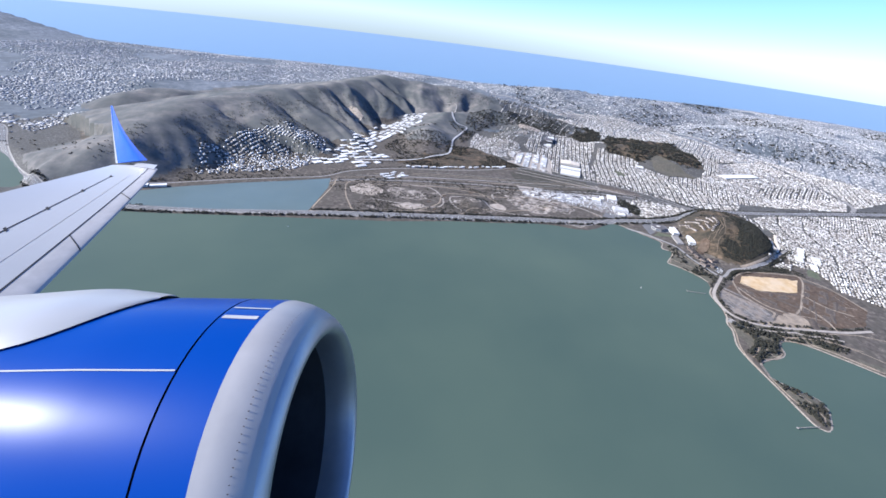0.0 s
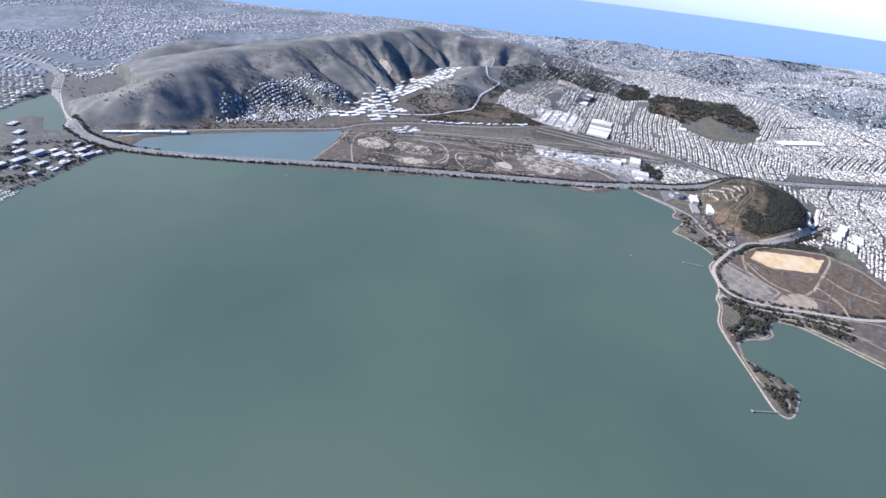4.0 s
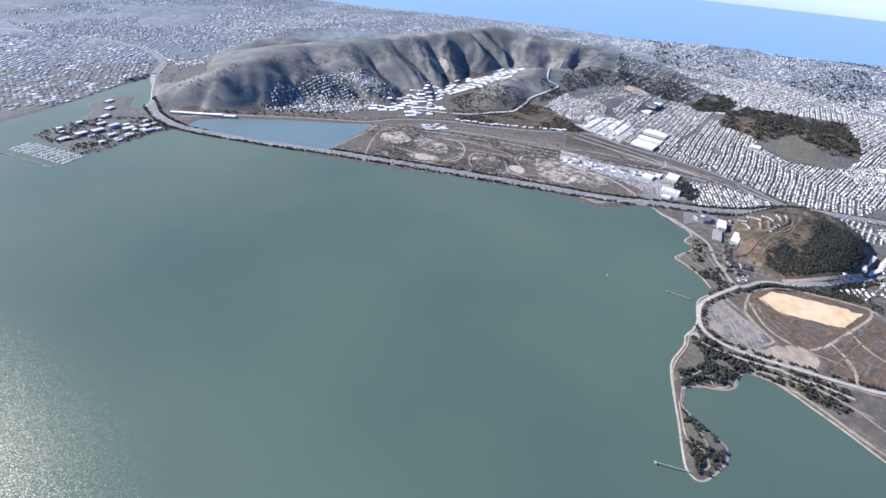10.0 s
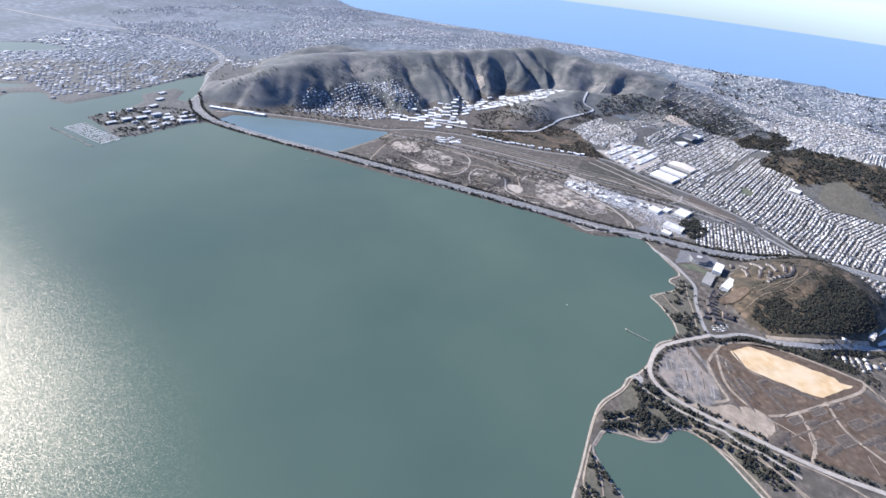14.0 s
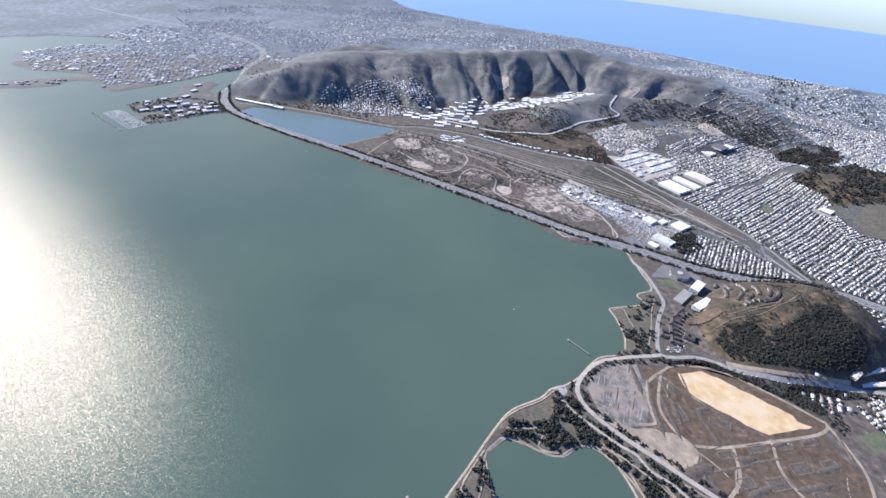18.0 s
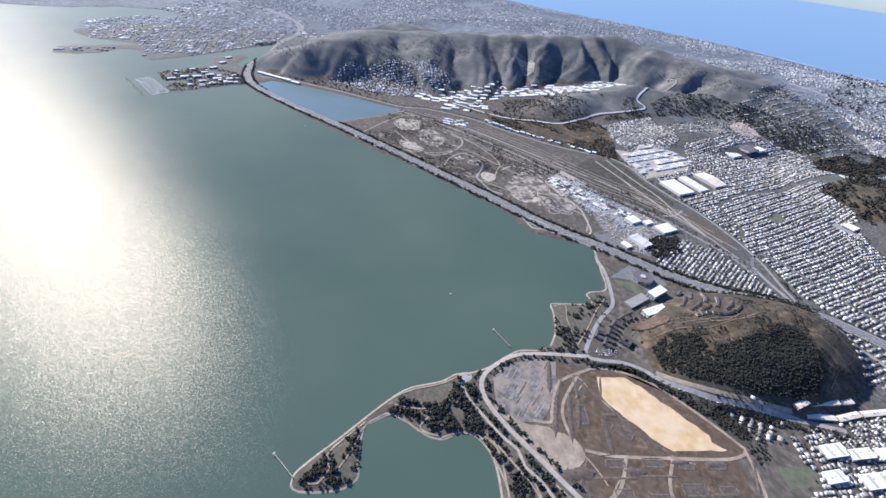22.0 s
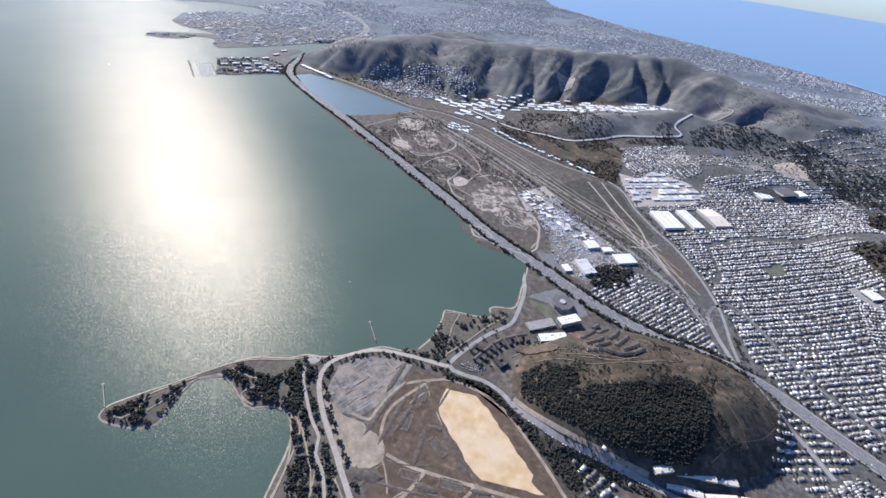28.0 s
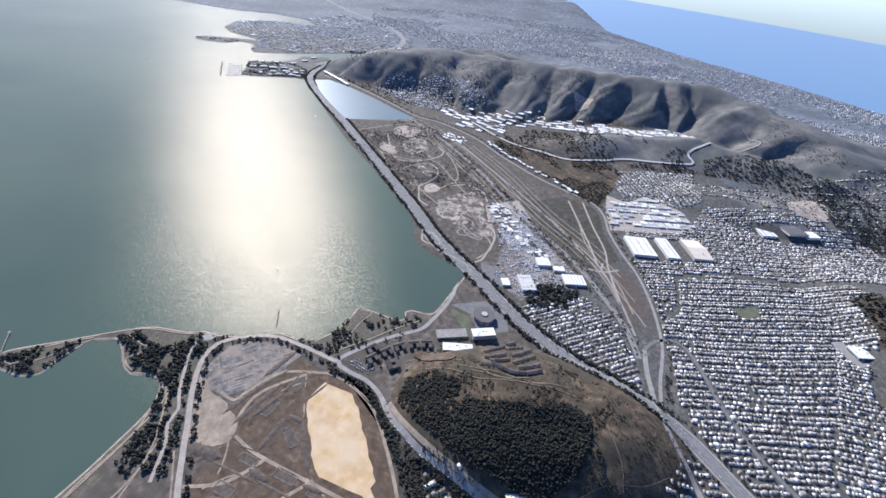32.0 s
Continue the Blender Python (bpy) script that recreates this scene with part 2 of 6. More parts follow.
lean = calc("MULTIPLY", calc("SQRT", chance.outputs[0]), steep.outputs[0])
bearing = calc("MULTIPLY", chance.outputs[1], 2 * math.pi)
tilt = node("ShaderNodeCombineXYZ")
tilt.inputs[2].default_value = 1.0
link(calc("MULTIPLY", lean, calc("COSINE", bearing)), tilt.inputs[0])
link(calc("MULTIPLY", lean, calc("SINE", bearing)), tilt.inputs[1])
upright = node("ShaderNodeVectorMath")
upright.operation = "NORMALIZE"
link(tilt.outputs[0], upright.inputs[0])
body = node("ShaderNodeBsdfDiffuse")
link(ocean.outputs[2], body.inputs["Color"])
gloss = node("ShaderNodeBsdfGlossy", Color=(1.0, 0.885, 0.775, 1), Roughness=0.30)
gloss.distribution = "BECKMANN"
link(upright.outputs[0], gloss.inputs["Normal"])
fres = node("ShaderNodeFresnel", IOR=1.33)
sheen = node("ShaderNodeBsdfGlossy", Color=(0.95, 0.97, 1.0, 1), Roughness=0.8)  # choppy water mirrors the whole sky at a flat view; sheen added for haze
under = node("ShaderNodeMixShader")
link(calc("MULTIPLY", fres.outputs[0], 0.26), under.inputs[0])
link(body.outputs[0], under.inputs[1])
link(sheen.outputs[0], under.inputs[2])
both = node("ShaderNodeMixShader")
link(calc("ADD", calc("MULTIPLY", fres.outputs[0], calc("ADD", calc("MULTIPLY", deep.outputs[0], 0.26), 0.01)), 0.0172), both.inputs[0])
link(under.outputs[0], both.inputs[1])
link(gloss.outputs[0], both.inputs[2])
link(both.outputs[0], nt.nodes["Material Output"].inputs["Surface"])


# ---- building blocks ----
def sheet(name, verts, quads, mats, index=None, smooth=False, parent=None):
    """A mesh object from arrays of corners and of quads (or triangles)."""
    verts, quads = np.asarray(verts, float), np.asarray(quads, int)
    me = bpy.data.meshes.new(name)
    k = quads.shape[1]
    me.vertices.add(len(verts))
    me.vertices.foreach_set("co", verts.ravel())
    me.loops.add(quads.size)
    me.loops.foreach_set("vertex_index", quads.ravel())
    me.polygons.add(len(quads))
    me.polygons.foreach_set("loop_start", np.arange(len(quads)) * k)
    me.polygons.foreach_set("loop_total", np.full(len(quads), k))
    for m in mats:
        me.materials.append(m)
    if index is not None:
        me.polygons.foreach_set("material_index", np.asarray(index, int))
    if smooth:
        me.polygons.foreach_set("use_smooth", np.ones(len(quads), bool))
    me.update(calc_edges=True)
    me.validate()
    ob = new(name, me)
    ob.parent = parent
    return ob


def inside(x, y, poly):
    """Even-odd test of points against a polygon."""
    res = np.zeros(np.shape(x), bool)
    for (x0, y0), (x1, y1) in zip(poly, poly[1:] + poly[:1]):
        if y0 != y1:
            res ^= ((y0 > y) != (y1 > y)) & (x < (x1 - x0) * (y - y0) / (y1 - y0) + x0)
    return res


def away(x, y, line):
    """Distance of points from a polyline, the nearest place along it (in vertices) and the side."""
    best, place, side = np.full(np.shape(x), 1e9), np.zeros(np.shape(x)), np.ones(np.shape(x))
    for i, (p, q) in enumerate(zip(line, line[1:])):
        dx, dy = q[0] - p[0], q[1] - p[1]
        t = np.clip(((x - p[0]) * dx + (y - p[1]) * dy) / (dx * dx + dy * dy), 0, 1)
        d = np.hypot(x - p[0] - t * dx, y - p[1] - t * dy)
        near = d < best
        best, place = np.where(near, d, best), np.where(near, i + t, place)
        side = np.where(near, np.sign(dx * (y - p[1]) - dy * (x - p[0])), side)
    return best, place, side


def rough_noise(x, y, size, seed=0, octaves=4):
    """Smooth value noise over the plan, -1 to 1."""
    total, amp, norm = 0.0, 1.0, 0.0
    for o in range(octaves):
        u, v = x / size * 2 ** o + 17.3 * o + seed, y / size * 2 ** o - 9.1 * o + 3.7 * seed
        i, j = np.floor(u), np.floor(v)
        a, b = u - i, v - j
        a, b = a * a * (3 - 2 * a), b * b * (3 - 2 * b)

        def h(p, q):
            s = np.sin(p * 127.1 + q * 311.7 + seed * 74.7) * 43758.5453
            return (s - np.floor(s)) * 2 - 1
        total = total + amp * ((h(i, j) * (1 - a) + h(i + 1, j) * a) * (1 - b) + (h(i, j + 1) * (1 - a) + h(i + 1, j + 1) * a) * b)
        norm, amp = norm + amp, amp * 0.5
    return total / norm


# ---- the plan: coasts ----
BAY_SHORE = [(900, -170), (400, -90), (200, -50), (110, -25), (70, 5), (56, 18), (53.5, 28.4), (52, 35), (50.5, 40), (49, 45), (47, 49), (44, 51.6),
             (40.5, 51), (37.5, 48.8), (34, 48.6), (29, 50.4), (25, 51.3), (23.2, 50), (21.2, 47.6), (21.4, 44.9), (22.3, 40.6), (23.5, 37.3),
             (21.2, 34.4), (14.7, 32.2), (12, 32.6), (11.3, 34.9), (13, 38.3), (16.6, 43.8), (19.8, 49), (22.5, 53.3), (25.3, 57.2), (28, 59.6),
             (33.8, 62.8), (36.6, 65.6), (40, 67), (44, 69.8), (47.4, 73.8), (51, 77.2), (55.6, 78.6)]
NORTH_SHORE = [(58.8, 81), (60, 86.4), (59.4, 92.9), (58.6, 96.9), (62, 98.2), (67, 99.5), (70.6, 101.2), (69.2, 104), (70.2, 105.8), (75.2, 108.7),
               (74.4, 117.7), (73, 127.9), (70.8, 131.2), (65, 131), (59, 130.6), (53, 131.4), (47.6, 134.8), (42.6, 141), (34.8, 146.5),
               (21.6, 152.7), (1.4, 163.4), (-24, 174.4), (-46, 186), (-72, 200.2), (-103, 216.2), (-119, 226)]
SOUTH_SHORE = [(-128, 219), (-141, 202), (-148, 199), (-160, 211), (-174, 223), (-163, 236), (-161, 252), (-168, 265), (-157, 282), (-149, 277),
               (-147, 260), (-141, 258), (-139, 268), (-146, 300), (-152, 318), (-162, 300), (-170, 280), (-181, 257), (-192, 240), (-203, 244),
               (-214, 256), (-226, 252), (-226, 240), (-236, 231), (-250, 226), (-258, 238), (-240, 256), (-226, 268), (-262, 265), (-282, 272),
               (-304, 300), (-294, 335), (-262, 360), (-290, 372), (-320, 362), (-352, 330), (-420, 300), (-700, 200), (-1500, 300)]
OCEAN_COAST = [(-1600, 1900), (-700, 1800), (-420, 1500), (-300, 1150), (-190, 960), (-90, 800), (30, 715), (165, 655), (262, 598), (330, 530),
               (413, 480), (490, 444), (583, 402), (668, 357), (740, 302), (812, 208), (900, 60)]
COAST = BAY_SHORE + NORTH_SHORE + SOUTH_SHORE + OCEAN_COAST
LAGOON = [(-115, 231.5), (-97, 219.5), (-80, 210.3), (-50, 196.8), (-32, 218), (-26, 228.8), (-44, 231.6), (-68, 236.8), (-92, 240), (-110, 240)]


def waterline(x, y):
    """Signed distance from the waterline, positive on land."""
    d = away(x, y, COAST + COAST[:1])[0] * np.where(inside(x, y, COAST), 1, -1)
    g = away(x, y, LAGOON + LAGOON[:1])[0] * np.where(inside(x, y, LAGOON), -1, 1)
    return np.minimum(d, g)


# ---- the plan: heights ----
RIDGE = [(-142, 292, 2, 14), (-124, 276, 9, 22), (-104, 272, 15, 28), (-88, 294, 18, 46), (-68, 322, 20, 74), (-40, 335, 20, 92), (0, 355, 20, 72),
         (45, 372, 20.5, 48), (100, 394, 21.5, 52), (135, 375, 19, 48), (165, 360, 16, 44), (190, 335, 11, 36), (215, 322, 5, 30)]
SPUR = [(78, 292, 6), (112, 315, 9), (150, 312, 9), (190, 300, 8), (215, 285, 4)]
FAR_RIDGE = [(-420, 640, 6), (-330, 700, 11), (-260, 830, 17), (-170, 980, 15), (-120, 1050, 7)]


def dome(x, y, cx, cy, a, b, turn, h, power=1.0):
    c, s = math.cos(radians(turn)), math.sin(radians(turn))
    u, v = ((x - cx) * c + (y - cy) * s) / a, (-(x - cx) * s + (y - cy) * c) / b
    return h * np.clip(1 - (u * u + v * v), 0, 1) ** power


def height(x, y):
    """Height of the land over the plan."""
    x, y = np.asarray(x, float), np.asarray(y, float)
    z = np.full(x.shape, 0.35)
    # the long mountain, cut by gullies that run down from its crest
    d, s, side = away(x, y, RIDGE)
    k = np.arange(len(RIDGE))
    top = np.interp(s, k, [r[2] for r in RIDGE])
    reach = np.where(side < 0, np.interp(s, k, [r[3] for r in RIDGE]), 82)
    u = np.clip((np.sqrt(d * d + 60) - 7.75) / (reach - 5), 0, 1)
    miles = np.concatenate([[0], np.cumsum([math.dist(p[:2], q[:2]) for p, q in zip(RIDGE, RIDGE[1:])])])
    along = np.interp(s, k, miles) + rough_noise(x, y, 52, 2, 3) * 17 + 8 * u
    wave = along / 29 + 0.3 * np.sin(along / 41)
    gully = np.abs((wave - np.floor(wave)) * 2 - 1) ** 1.5  # 0 on a spur's rounded back, 1 in the gully
    twig = along / 9.7 + u * 2.2 + 0.5 * rough_noise(x, y, 20, 13, 2)
    rill = np.abs((twig - np.floor(twig)) * 2 - 1) ** 1.4
    fine = 1 - np.abs(rough_noise(x, y, 9, 29, 2)) ** 0.7
    fall = np.where(side < 0, (1 - u) ** (1.0 + 0.25 * gully), (1 - u) ** 1.1)
    body = np.clip(4.6 * u * (1 - u), 0, 1) * (top / 20)
    cut = np.where(side < 0, 4.2, 2.6) * gully * (1 + 0.5 * rough_noise(x, y, 60, 33, 2)) + 0.8 * rill * (1 - 0.4 * gully) + 0.35 * fine
    z = np.maximum(z, top * (1 - 0.07 * gully) * fall * (1 + 0.04 * rough_noise(x, y, 22, 5)) - cut * body + 1.6 * body + 0.2)
    z = np.maximum(z, dome(x, y, -78, 402, 52, 30, 24, 9.0, 1.3) * (1 + 0.2 * rough_noise(x, y, 16, 19)))
    d, s, side = away(x, y, SPUR)
    z = np.maximum(z, np.interp(s, range(len(SPUR)), [r[2] for r in SPUR]) * np.clip(1 - d / 34, 0, 1) ** 1.3 * (1 + 0.3 * rough_noise(x, y, 14, 8)))
    d, s, side = away(x, y, FAR_RIDGE)
    z = np.maximum(z, np.interp(s, range(len(FAR_RIDGE)), [r[2] for r in FAR_RIDGE]) * np.clip(1 - d / 150, 0, 1) ** 1.2 * (1 + 0.3 * rough_noise(x, y, 60, 8)))
    # lower hills
    bump = 1 + 0.22 * rough_noise(x, y, 12, 11)
    z = z + dome(x, y, 62, 270, 36, 18, 48, 4.6, 1.5) * bump
    z = z + dome(x, y, 113.5, 96.5, 34, 21, 26, 8.2, 0.9) * bump + dome(x, y, 22.5, 175, 8, 6.5, 0, 1.5) + dome(x, y, 56, 156, 9, 4, -40, 1.2)
    z = z + dome(x, y, 215, 192, 62, 34, -42, 7.0) * bump
    z = z + dome(x, y, 150, 262, 45, 22, 20, 5.0) * bump
    z = z + dome(x, y, 400, 330, 150, 70, -30, 13.0) * bump + dome(x, y, 430, 180, 110, 60, -30, 12) * bump + dome(x, y, 280, 420, 120, 60, -20, 8) * bump
    roll = np.clip((y + 0.45 * x - 330) / 120, 0, 1) * np.clip((waterline_far(x, y)) / 60, 0, 1)
    z = z + roll * 3.0 * (1 + rough_noise(x, y, 70, 21))
    return z


def waterline_far(x, y):
    return away(x, y, OCEAN_COAST)[0]


def ladder(parts):
    """Grid lines: pieces of (end, step)."""
    out = [parts[0]]
    for end, step in parts[1:]:
        n = max(1, round((end - out[-1]) / step))
        out += [out[-1] + (end - out[-1]) * (i + 1) / n for i in range(n)]
    return np.array(out)


# ---- ground and water ----
GX = ladder([-1700, (-700, 100), (-320, 14), (-180, 4), (-70, 1.8), (5, 1.5), (80, 0.7), (150, 1.4), (260, 3), (480, 8), (950, 24), (1200, 125)])
GY = ladder([-1500, (-1000, 250), (-180, 60), (-30, 9), (25, 3), (140, 0.75), (240, 1.3), (400, 2.2), (560, 6), (1000, 16), (1850, 85)])
gx, gy = np.meshgrid(GX, GY)
level = waterline(gx, gy)
gz = np.where(level > 0, height(gx, gy) * np.clip(level / 3.0, 0.0, 1) ** 0.7, 0)
gz = np.where(level > 0, np.minimum(gz, 0.12 + level * 0.8), np.maximum(level * 0.25, -25))
nx, ny = len(GX), len(GY)
ids = np.arange(nx * ny).reshape(ny, nx)
cells = np.stack([ids[:-1, :-1], ids[:-1, 1:], ids[1:, 1:], ids[1:, :-1]], -1).reshape(-1, 4)
mx, my = (gx[:-1, :-1] + gx[1:, 1:]).ravel() / 2, (gy[:-1, :-1] + gy[1:, 1:]).ravel() / 2
mh = (gz[:-1, :-1] + gz[1:, 1:]).ravel() / 2
PARKS = [[(24, 50), (20, 48), (14, 36), (14, 32), (24, 36), (21, 48), (30, 50.5), (38, 49), (44, 52), (56, 25), (68, 30), (62, 46), (52, 54), (43, 62), (38, 66)],
         [(58, 97), (70, 101), (76, 109), (76, 100), (70, 88), (67, 80), (59, 81)]]
CITY = [[(91, 128), (104, 148), (86, 200), (86, 256), (118, 290), (190, 300), (235, 330), (200, 460), (420, 470), (800, 200), (900, -150), (300, -60), (118, 10), (115, 56), (119, 72),
         (137, 84), (150, 104), (140, 115), (118, 118)],
        [(-300, 300), (-226, 256), (-160, 290), (-142, 300), (-140, 330), (-60, 420), (140, 470), (240, 330), (260, 580), (30, 690), (-80, 780), (-400, 640)]]
pick = np.zeros(len(cells), int)
for c in CITY:
    pick[inside(mx, my, c)] = 1
pick[inside(mx + 3 * rough_noise(mx, my, 9, 63), my + 3 * rough_noise(mx, my, 9, 64), [(177, 206), (214, 236), (240, 246), (292, 212), (262, 186), (222, 156), (208, 168), (206, 184), (185, 182)])] = 5
pick[inside(mx, my, [(197, 254), (226, 271), (244, 272), (240, 255), (208, 236), (194, 235)])] = 5
dm, sm, _ = away(mx, my, RIDGE)
# Past this wavering distance the land takes its haze-tinted colour.
haze_range = np.hypot(mx, my) + 55 * rough_noise(mx, my, 60, 97)
far = ((pick == 1) & (haze_range > 340)) | (haze_range > 450)
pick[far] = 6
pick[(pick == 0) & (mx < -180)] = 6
wob, wub = 5 * rough_noise(mx, my, 9, 61), 5 * rough_noise(mx, my, 9, 62)
pick[inside(mx + wob, my + wub, [(18, 240), (36, 223), (67, 214.5), (90, 207), (90, 250), (76, 262), (60, 248), (45, 245), (26, 244)])] = 5
pick[inside(mx, my, [(-119, 226), (-150, 196), (-180, 222), (-160, 290), (-140, 262)])] = 0
pick[inside(mx, my, [(-119, 226), (-128, 219), (-141, 202), (-148, 199), (-160, 211), (-174, 223), (-163, 236), (-150, 240)])] = 1
pick[(mh > 1.0) & (dome(mx, my, 113.5, 97.5, 36, 22, 28, 1.0) > 0)] = 5
pick[(mh > 2.6 + 0.25 * wob) & (dm < 95) & (mx < 225) & (my > 225)] = 2
pick[(mh > 1.6 + 0.15 * wob) & (away(mx, my, SPUR)[0] < 34)] = 2
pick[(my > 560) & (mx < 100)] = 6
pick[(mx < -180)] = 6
pick[(mx < -120) & (my < 470) & (my > 200) & (haze_range + 40 * rough_noise(mx, my, 25, 98) < 410)] = 1
pick[(mh > 2.4) & (dome(mx, my, -78, 402, 52, 30, 24, 1.0) > 0)] = 2
pick[(mh > 2.2) & (dm < 95) & (mx > -146) & (mx < 0) & (my > 225)] = 2
for p in PARKS:
    pick[inside(mx, my, p)] = 4
pick[(waterline_far(mx, my) < 7) & (mx > 330)] = 3
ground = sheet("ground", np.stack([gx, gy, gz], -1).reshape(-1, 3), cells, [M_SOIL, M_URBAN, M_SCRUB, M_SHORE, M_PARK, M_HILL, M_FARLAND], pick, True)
tagged(ground, "dry brown coastal land with grey streets and a scrub mountain", "ground", kind="structure")
rim = [(1700 * math.cos(radians(3 * i)), 1700 * math.sin(radians(3 * i)), 0) for i in range(120)]
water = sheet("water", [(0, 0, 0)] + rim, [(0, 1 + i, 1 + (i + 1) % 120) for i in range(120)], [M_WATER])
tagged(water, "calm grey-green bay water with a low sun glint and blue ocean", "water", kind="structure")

# Paler than the bay: shallow, with reflected sky put into the colour.
M_LAGOON = material("shallow_water", [(0.3, (0.11, 0.145, 0.13)), (0.7, (0.135, 0.17, 0.148))], 0.05, rough=0.3, spec=0.5, bump=0.1, bump_scale=2.0, mottle=0.3, mottle_scale=0.03, tint=(0.15, 0.2, 0.19))
lv = np.array([(x, y, 0.03) for x, y in LAGOON])
lagoon = bpy.data.meshes.new("lagoon")
lagoon.from_pydata([tuple(v) for v in lv], [], [tuple(range(len(lv)))[::-1]])
lagoon.materials.append(M_LAGOON)
tagged(new("lagoon", lagoon), "pale shallow lagoon behind the causeway", "water", kind="structure")


def lie(x, y):
    """Height of the laid ground sheet at places of the plan, from its own grid."""
    x, y = np.asarray(x, float), np.asarray(y, float)
    i = np.clip(np.searchsorted(GX, x) - 1, 0, nx - 2)
    j = np.clip(np.searchsorted(GY, y) - 1, 0, ny - 2)
    a, b = (x - GX[i]) / (GX[i + 1] - GX[i]), (y - GY[j]) / (GY[j + 1] - GY[j])
    return (gz[j, i] * (1 - a) + gz[j, i + 1] * a) * (1 - b) + (gz[j + 1, i] * (1 - a) + gz[j + 1, i + 1] * a) * b


def smooth_line(pts, step=1.5):
    """A curve through the points, sampled evenly enough."""
    p = [np.array(q, float) for q in pts]
    p = [2 * p[0] - p[1]] + p + [2 * p[-1] - p[-2]]
    out = []
    for a, b, c, d in zip(p, p[1:], p[2:], p[3:]):
        n = max(2, int(np.linalg.norm(c - b) / step))
        for i in range(n):
            t = i / n
            out.append(0.5 * (2 * b + (c - a) * t + (2 * a - 5 * b + 4 * c - d) * t * t + (3 * b - a - 3 * c + d) * t ** 3))
    return np.array(out + [p[-2]])


def ribbon(name, pts, width, mat, lift=0.10, parent=None, shift=0.0, step=1.5, thick=0.0, ends=None):
    """A road along a curve, laid on the ground."""
    c = smooth_line(pts, step)
    if ends:
        c = c[int(len(c) * ends[0]):int(len(c) * ends[1])]
    t = np.gradient(c, axis=0)
    t /= np.linalg.norm(t, axis=1)[:, None]
    nrm = np.stack([-t[:, 1], t[:, 0]], 1)
    rows = [c + nrm * (shift + width * k) for k in (-0.5, -0.17, 0.17, 0.5)]
    v = np.concatenate([np.column_stack([r, lie(r[:, 0], r[:, 1]) + lift * 0.45]) for r in rows])
    n = len(c)
    q = [(k * n + i, (k + 1) * n + i, (k + 1) * n + i + 1, k * n + i + 1) for k in range(3) for i in range(n - 1)]
    ob = sheet(name, v, [f[::-1] for f in q], [mat], None, True, parent)
    return ob


def pad(name, poly, mat, lift=0.06, parent=None, ragged=0.25, seed=1, soft=False):
    """A patch of ground cover, laid on the ground; soft patches have wandering outlines."""
    rng = random.Random(seed)
    edge = []
    if soft:
        c = smooth_line([poly[-1]] + list(poly) + [poly[0], poly[1]], 0.7)
        cut = [int(np.argmin(np.hypot(*(c - np.array(poly[0])).T)))]
        end = len(c) - 1 - int(np.argmin(np.hypot(*(c[::-1] - np.array(poly[0])).T)[:len(c) // 2]))
        c = c[cut[0]:end]
        n1, n2 = rough_noise(c[:, 0], c[:, 1], 4, seed), rough_noise(c[:, 0], c[:, 1], 4, seed + 7)
        edge = [(x + ragged * a, y + ragged * b) for (x, y), a, b in zip(c, n1, n2)]
    else:
        p = poly + poly[:1]
        for a, b in zip(p, p[1:]):
            n = max(1, int(math.dist(a, b) / 1.2))
            for i in range(n):
                t = i / n
                edge.append((a[0] + (b[0] - a[0]) * t + rng.uniform(-ragged, ragged), a[1] + (b[1] - a[1]) * t + rng.uniform(-ragged, ragged)))
    bm = bmesh.new()
    vs = [bm.verts.new((x, y, 0)) for x, y in edge]
    f = bm.faces.new(vs)
    if f.normal.z < 0:
        f.normal_flip()
    bmesh.ops.triangulate(bm, faces=bm.faces[:])
    for _ in range(2):
        bmesh.ops.subdivide_edges(bm, edges=[e for e in bm.edges if e.calc_length() > 4], cuts=1, use_grid_fill=False)
        bmesh.ops.triangulate(bm, faces=bm.faces[:])
    co = np.array([v.co[:] for v in bm.verts])
    zz = lie(co[:, 0], co[:, 1]) + lift * 0.45
    for v, z in zip(bm.verts, zz):
        v.co.z = z
    bm.normal_update()
    for f in bm.faces:
        if f.normal.z < 0:
            f.normal_flip()
    me = bpy.data.meshes.new(name)
    bm.to_mesh(me)
    bm.free()
    me.materials.append(mat)
    ob = new(name, me)
    ob.parent = parent
    return ob


# ---- roads and ground covers ----
def structure(ob, label, category):
    return tagged(ob, label, category, kind="structure")


HIGHWAY = [(-230, 436), (-206, 422), (-190, 410), (-175, 396), (-160, 373), (-152, 349), (-149.6, 322), (-147.4, 301), (-143.5, 280), (-138, 263), (-128, 242), (-112, 226), (-75, 206), (-48, 193), (0, 168.5), (36, 149.6), (56, 138.5), (78, 130),
           (96, 122.5), (112, 118.8), (128, 118.5), (142, 115.5), (158, 107), (178, 97), (236, 72), (330, 30), (430, -20)]
BOULEVARD = [(-120, 243), (-100, 245), (-68, 240.5), (-44, 235), (-26.8, 231.8), (-12.3, 234.8), (13.2, 231), (36, 221), (60, 213), (78, 210.5), (88, 208.5), (95, 201.5), (100.4, 190.7), (108.6, 179.5), (116.7, 170.3), (123.2, 159.8), (128, 149.9),
             (131.5, 140), (133.5, 128), (135.5, 120)]
RAIL = [(-43.6, 228.6), (-26, 225), (-13.1, 221), (4.4, 214), (24.7, 204), (43.7, 193.2), (60.7, 181.5), (75.1, 172.6), (89.9, 165.3), (101.1, 158.4), (111.4, 150), (120.6, 141.5),
        (127.1, 132)]
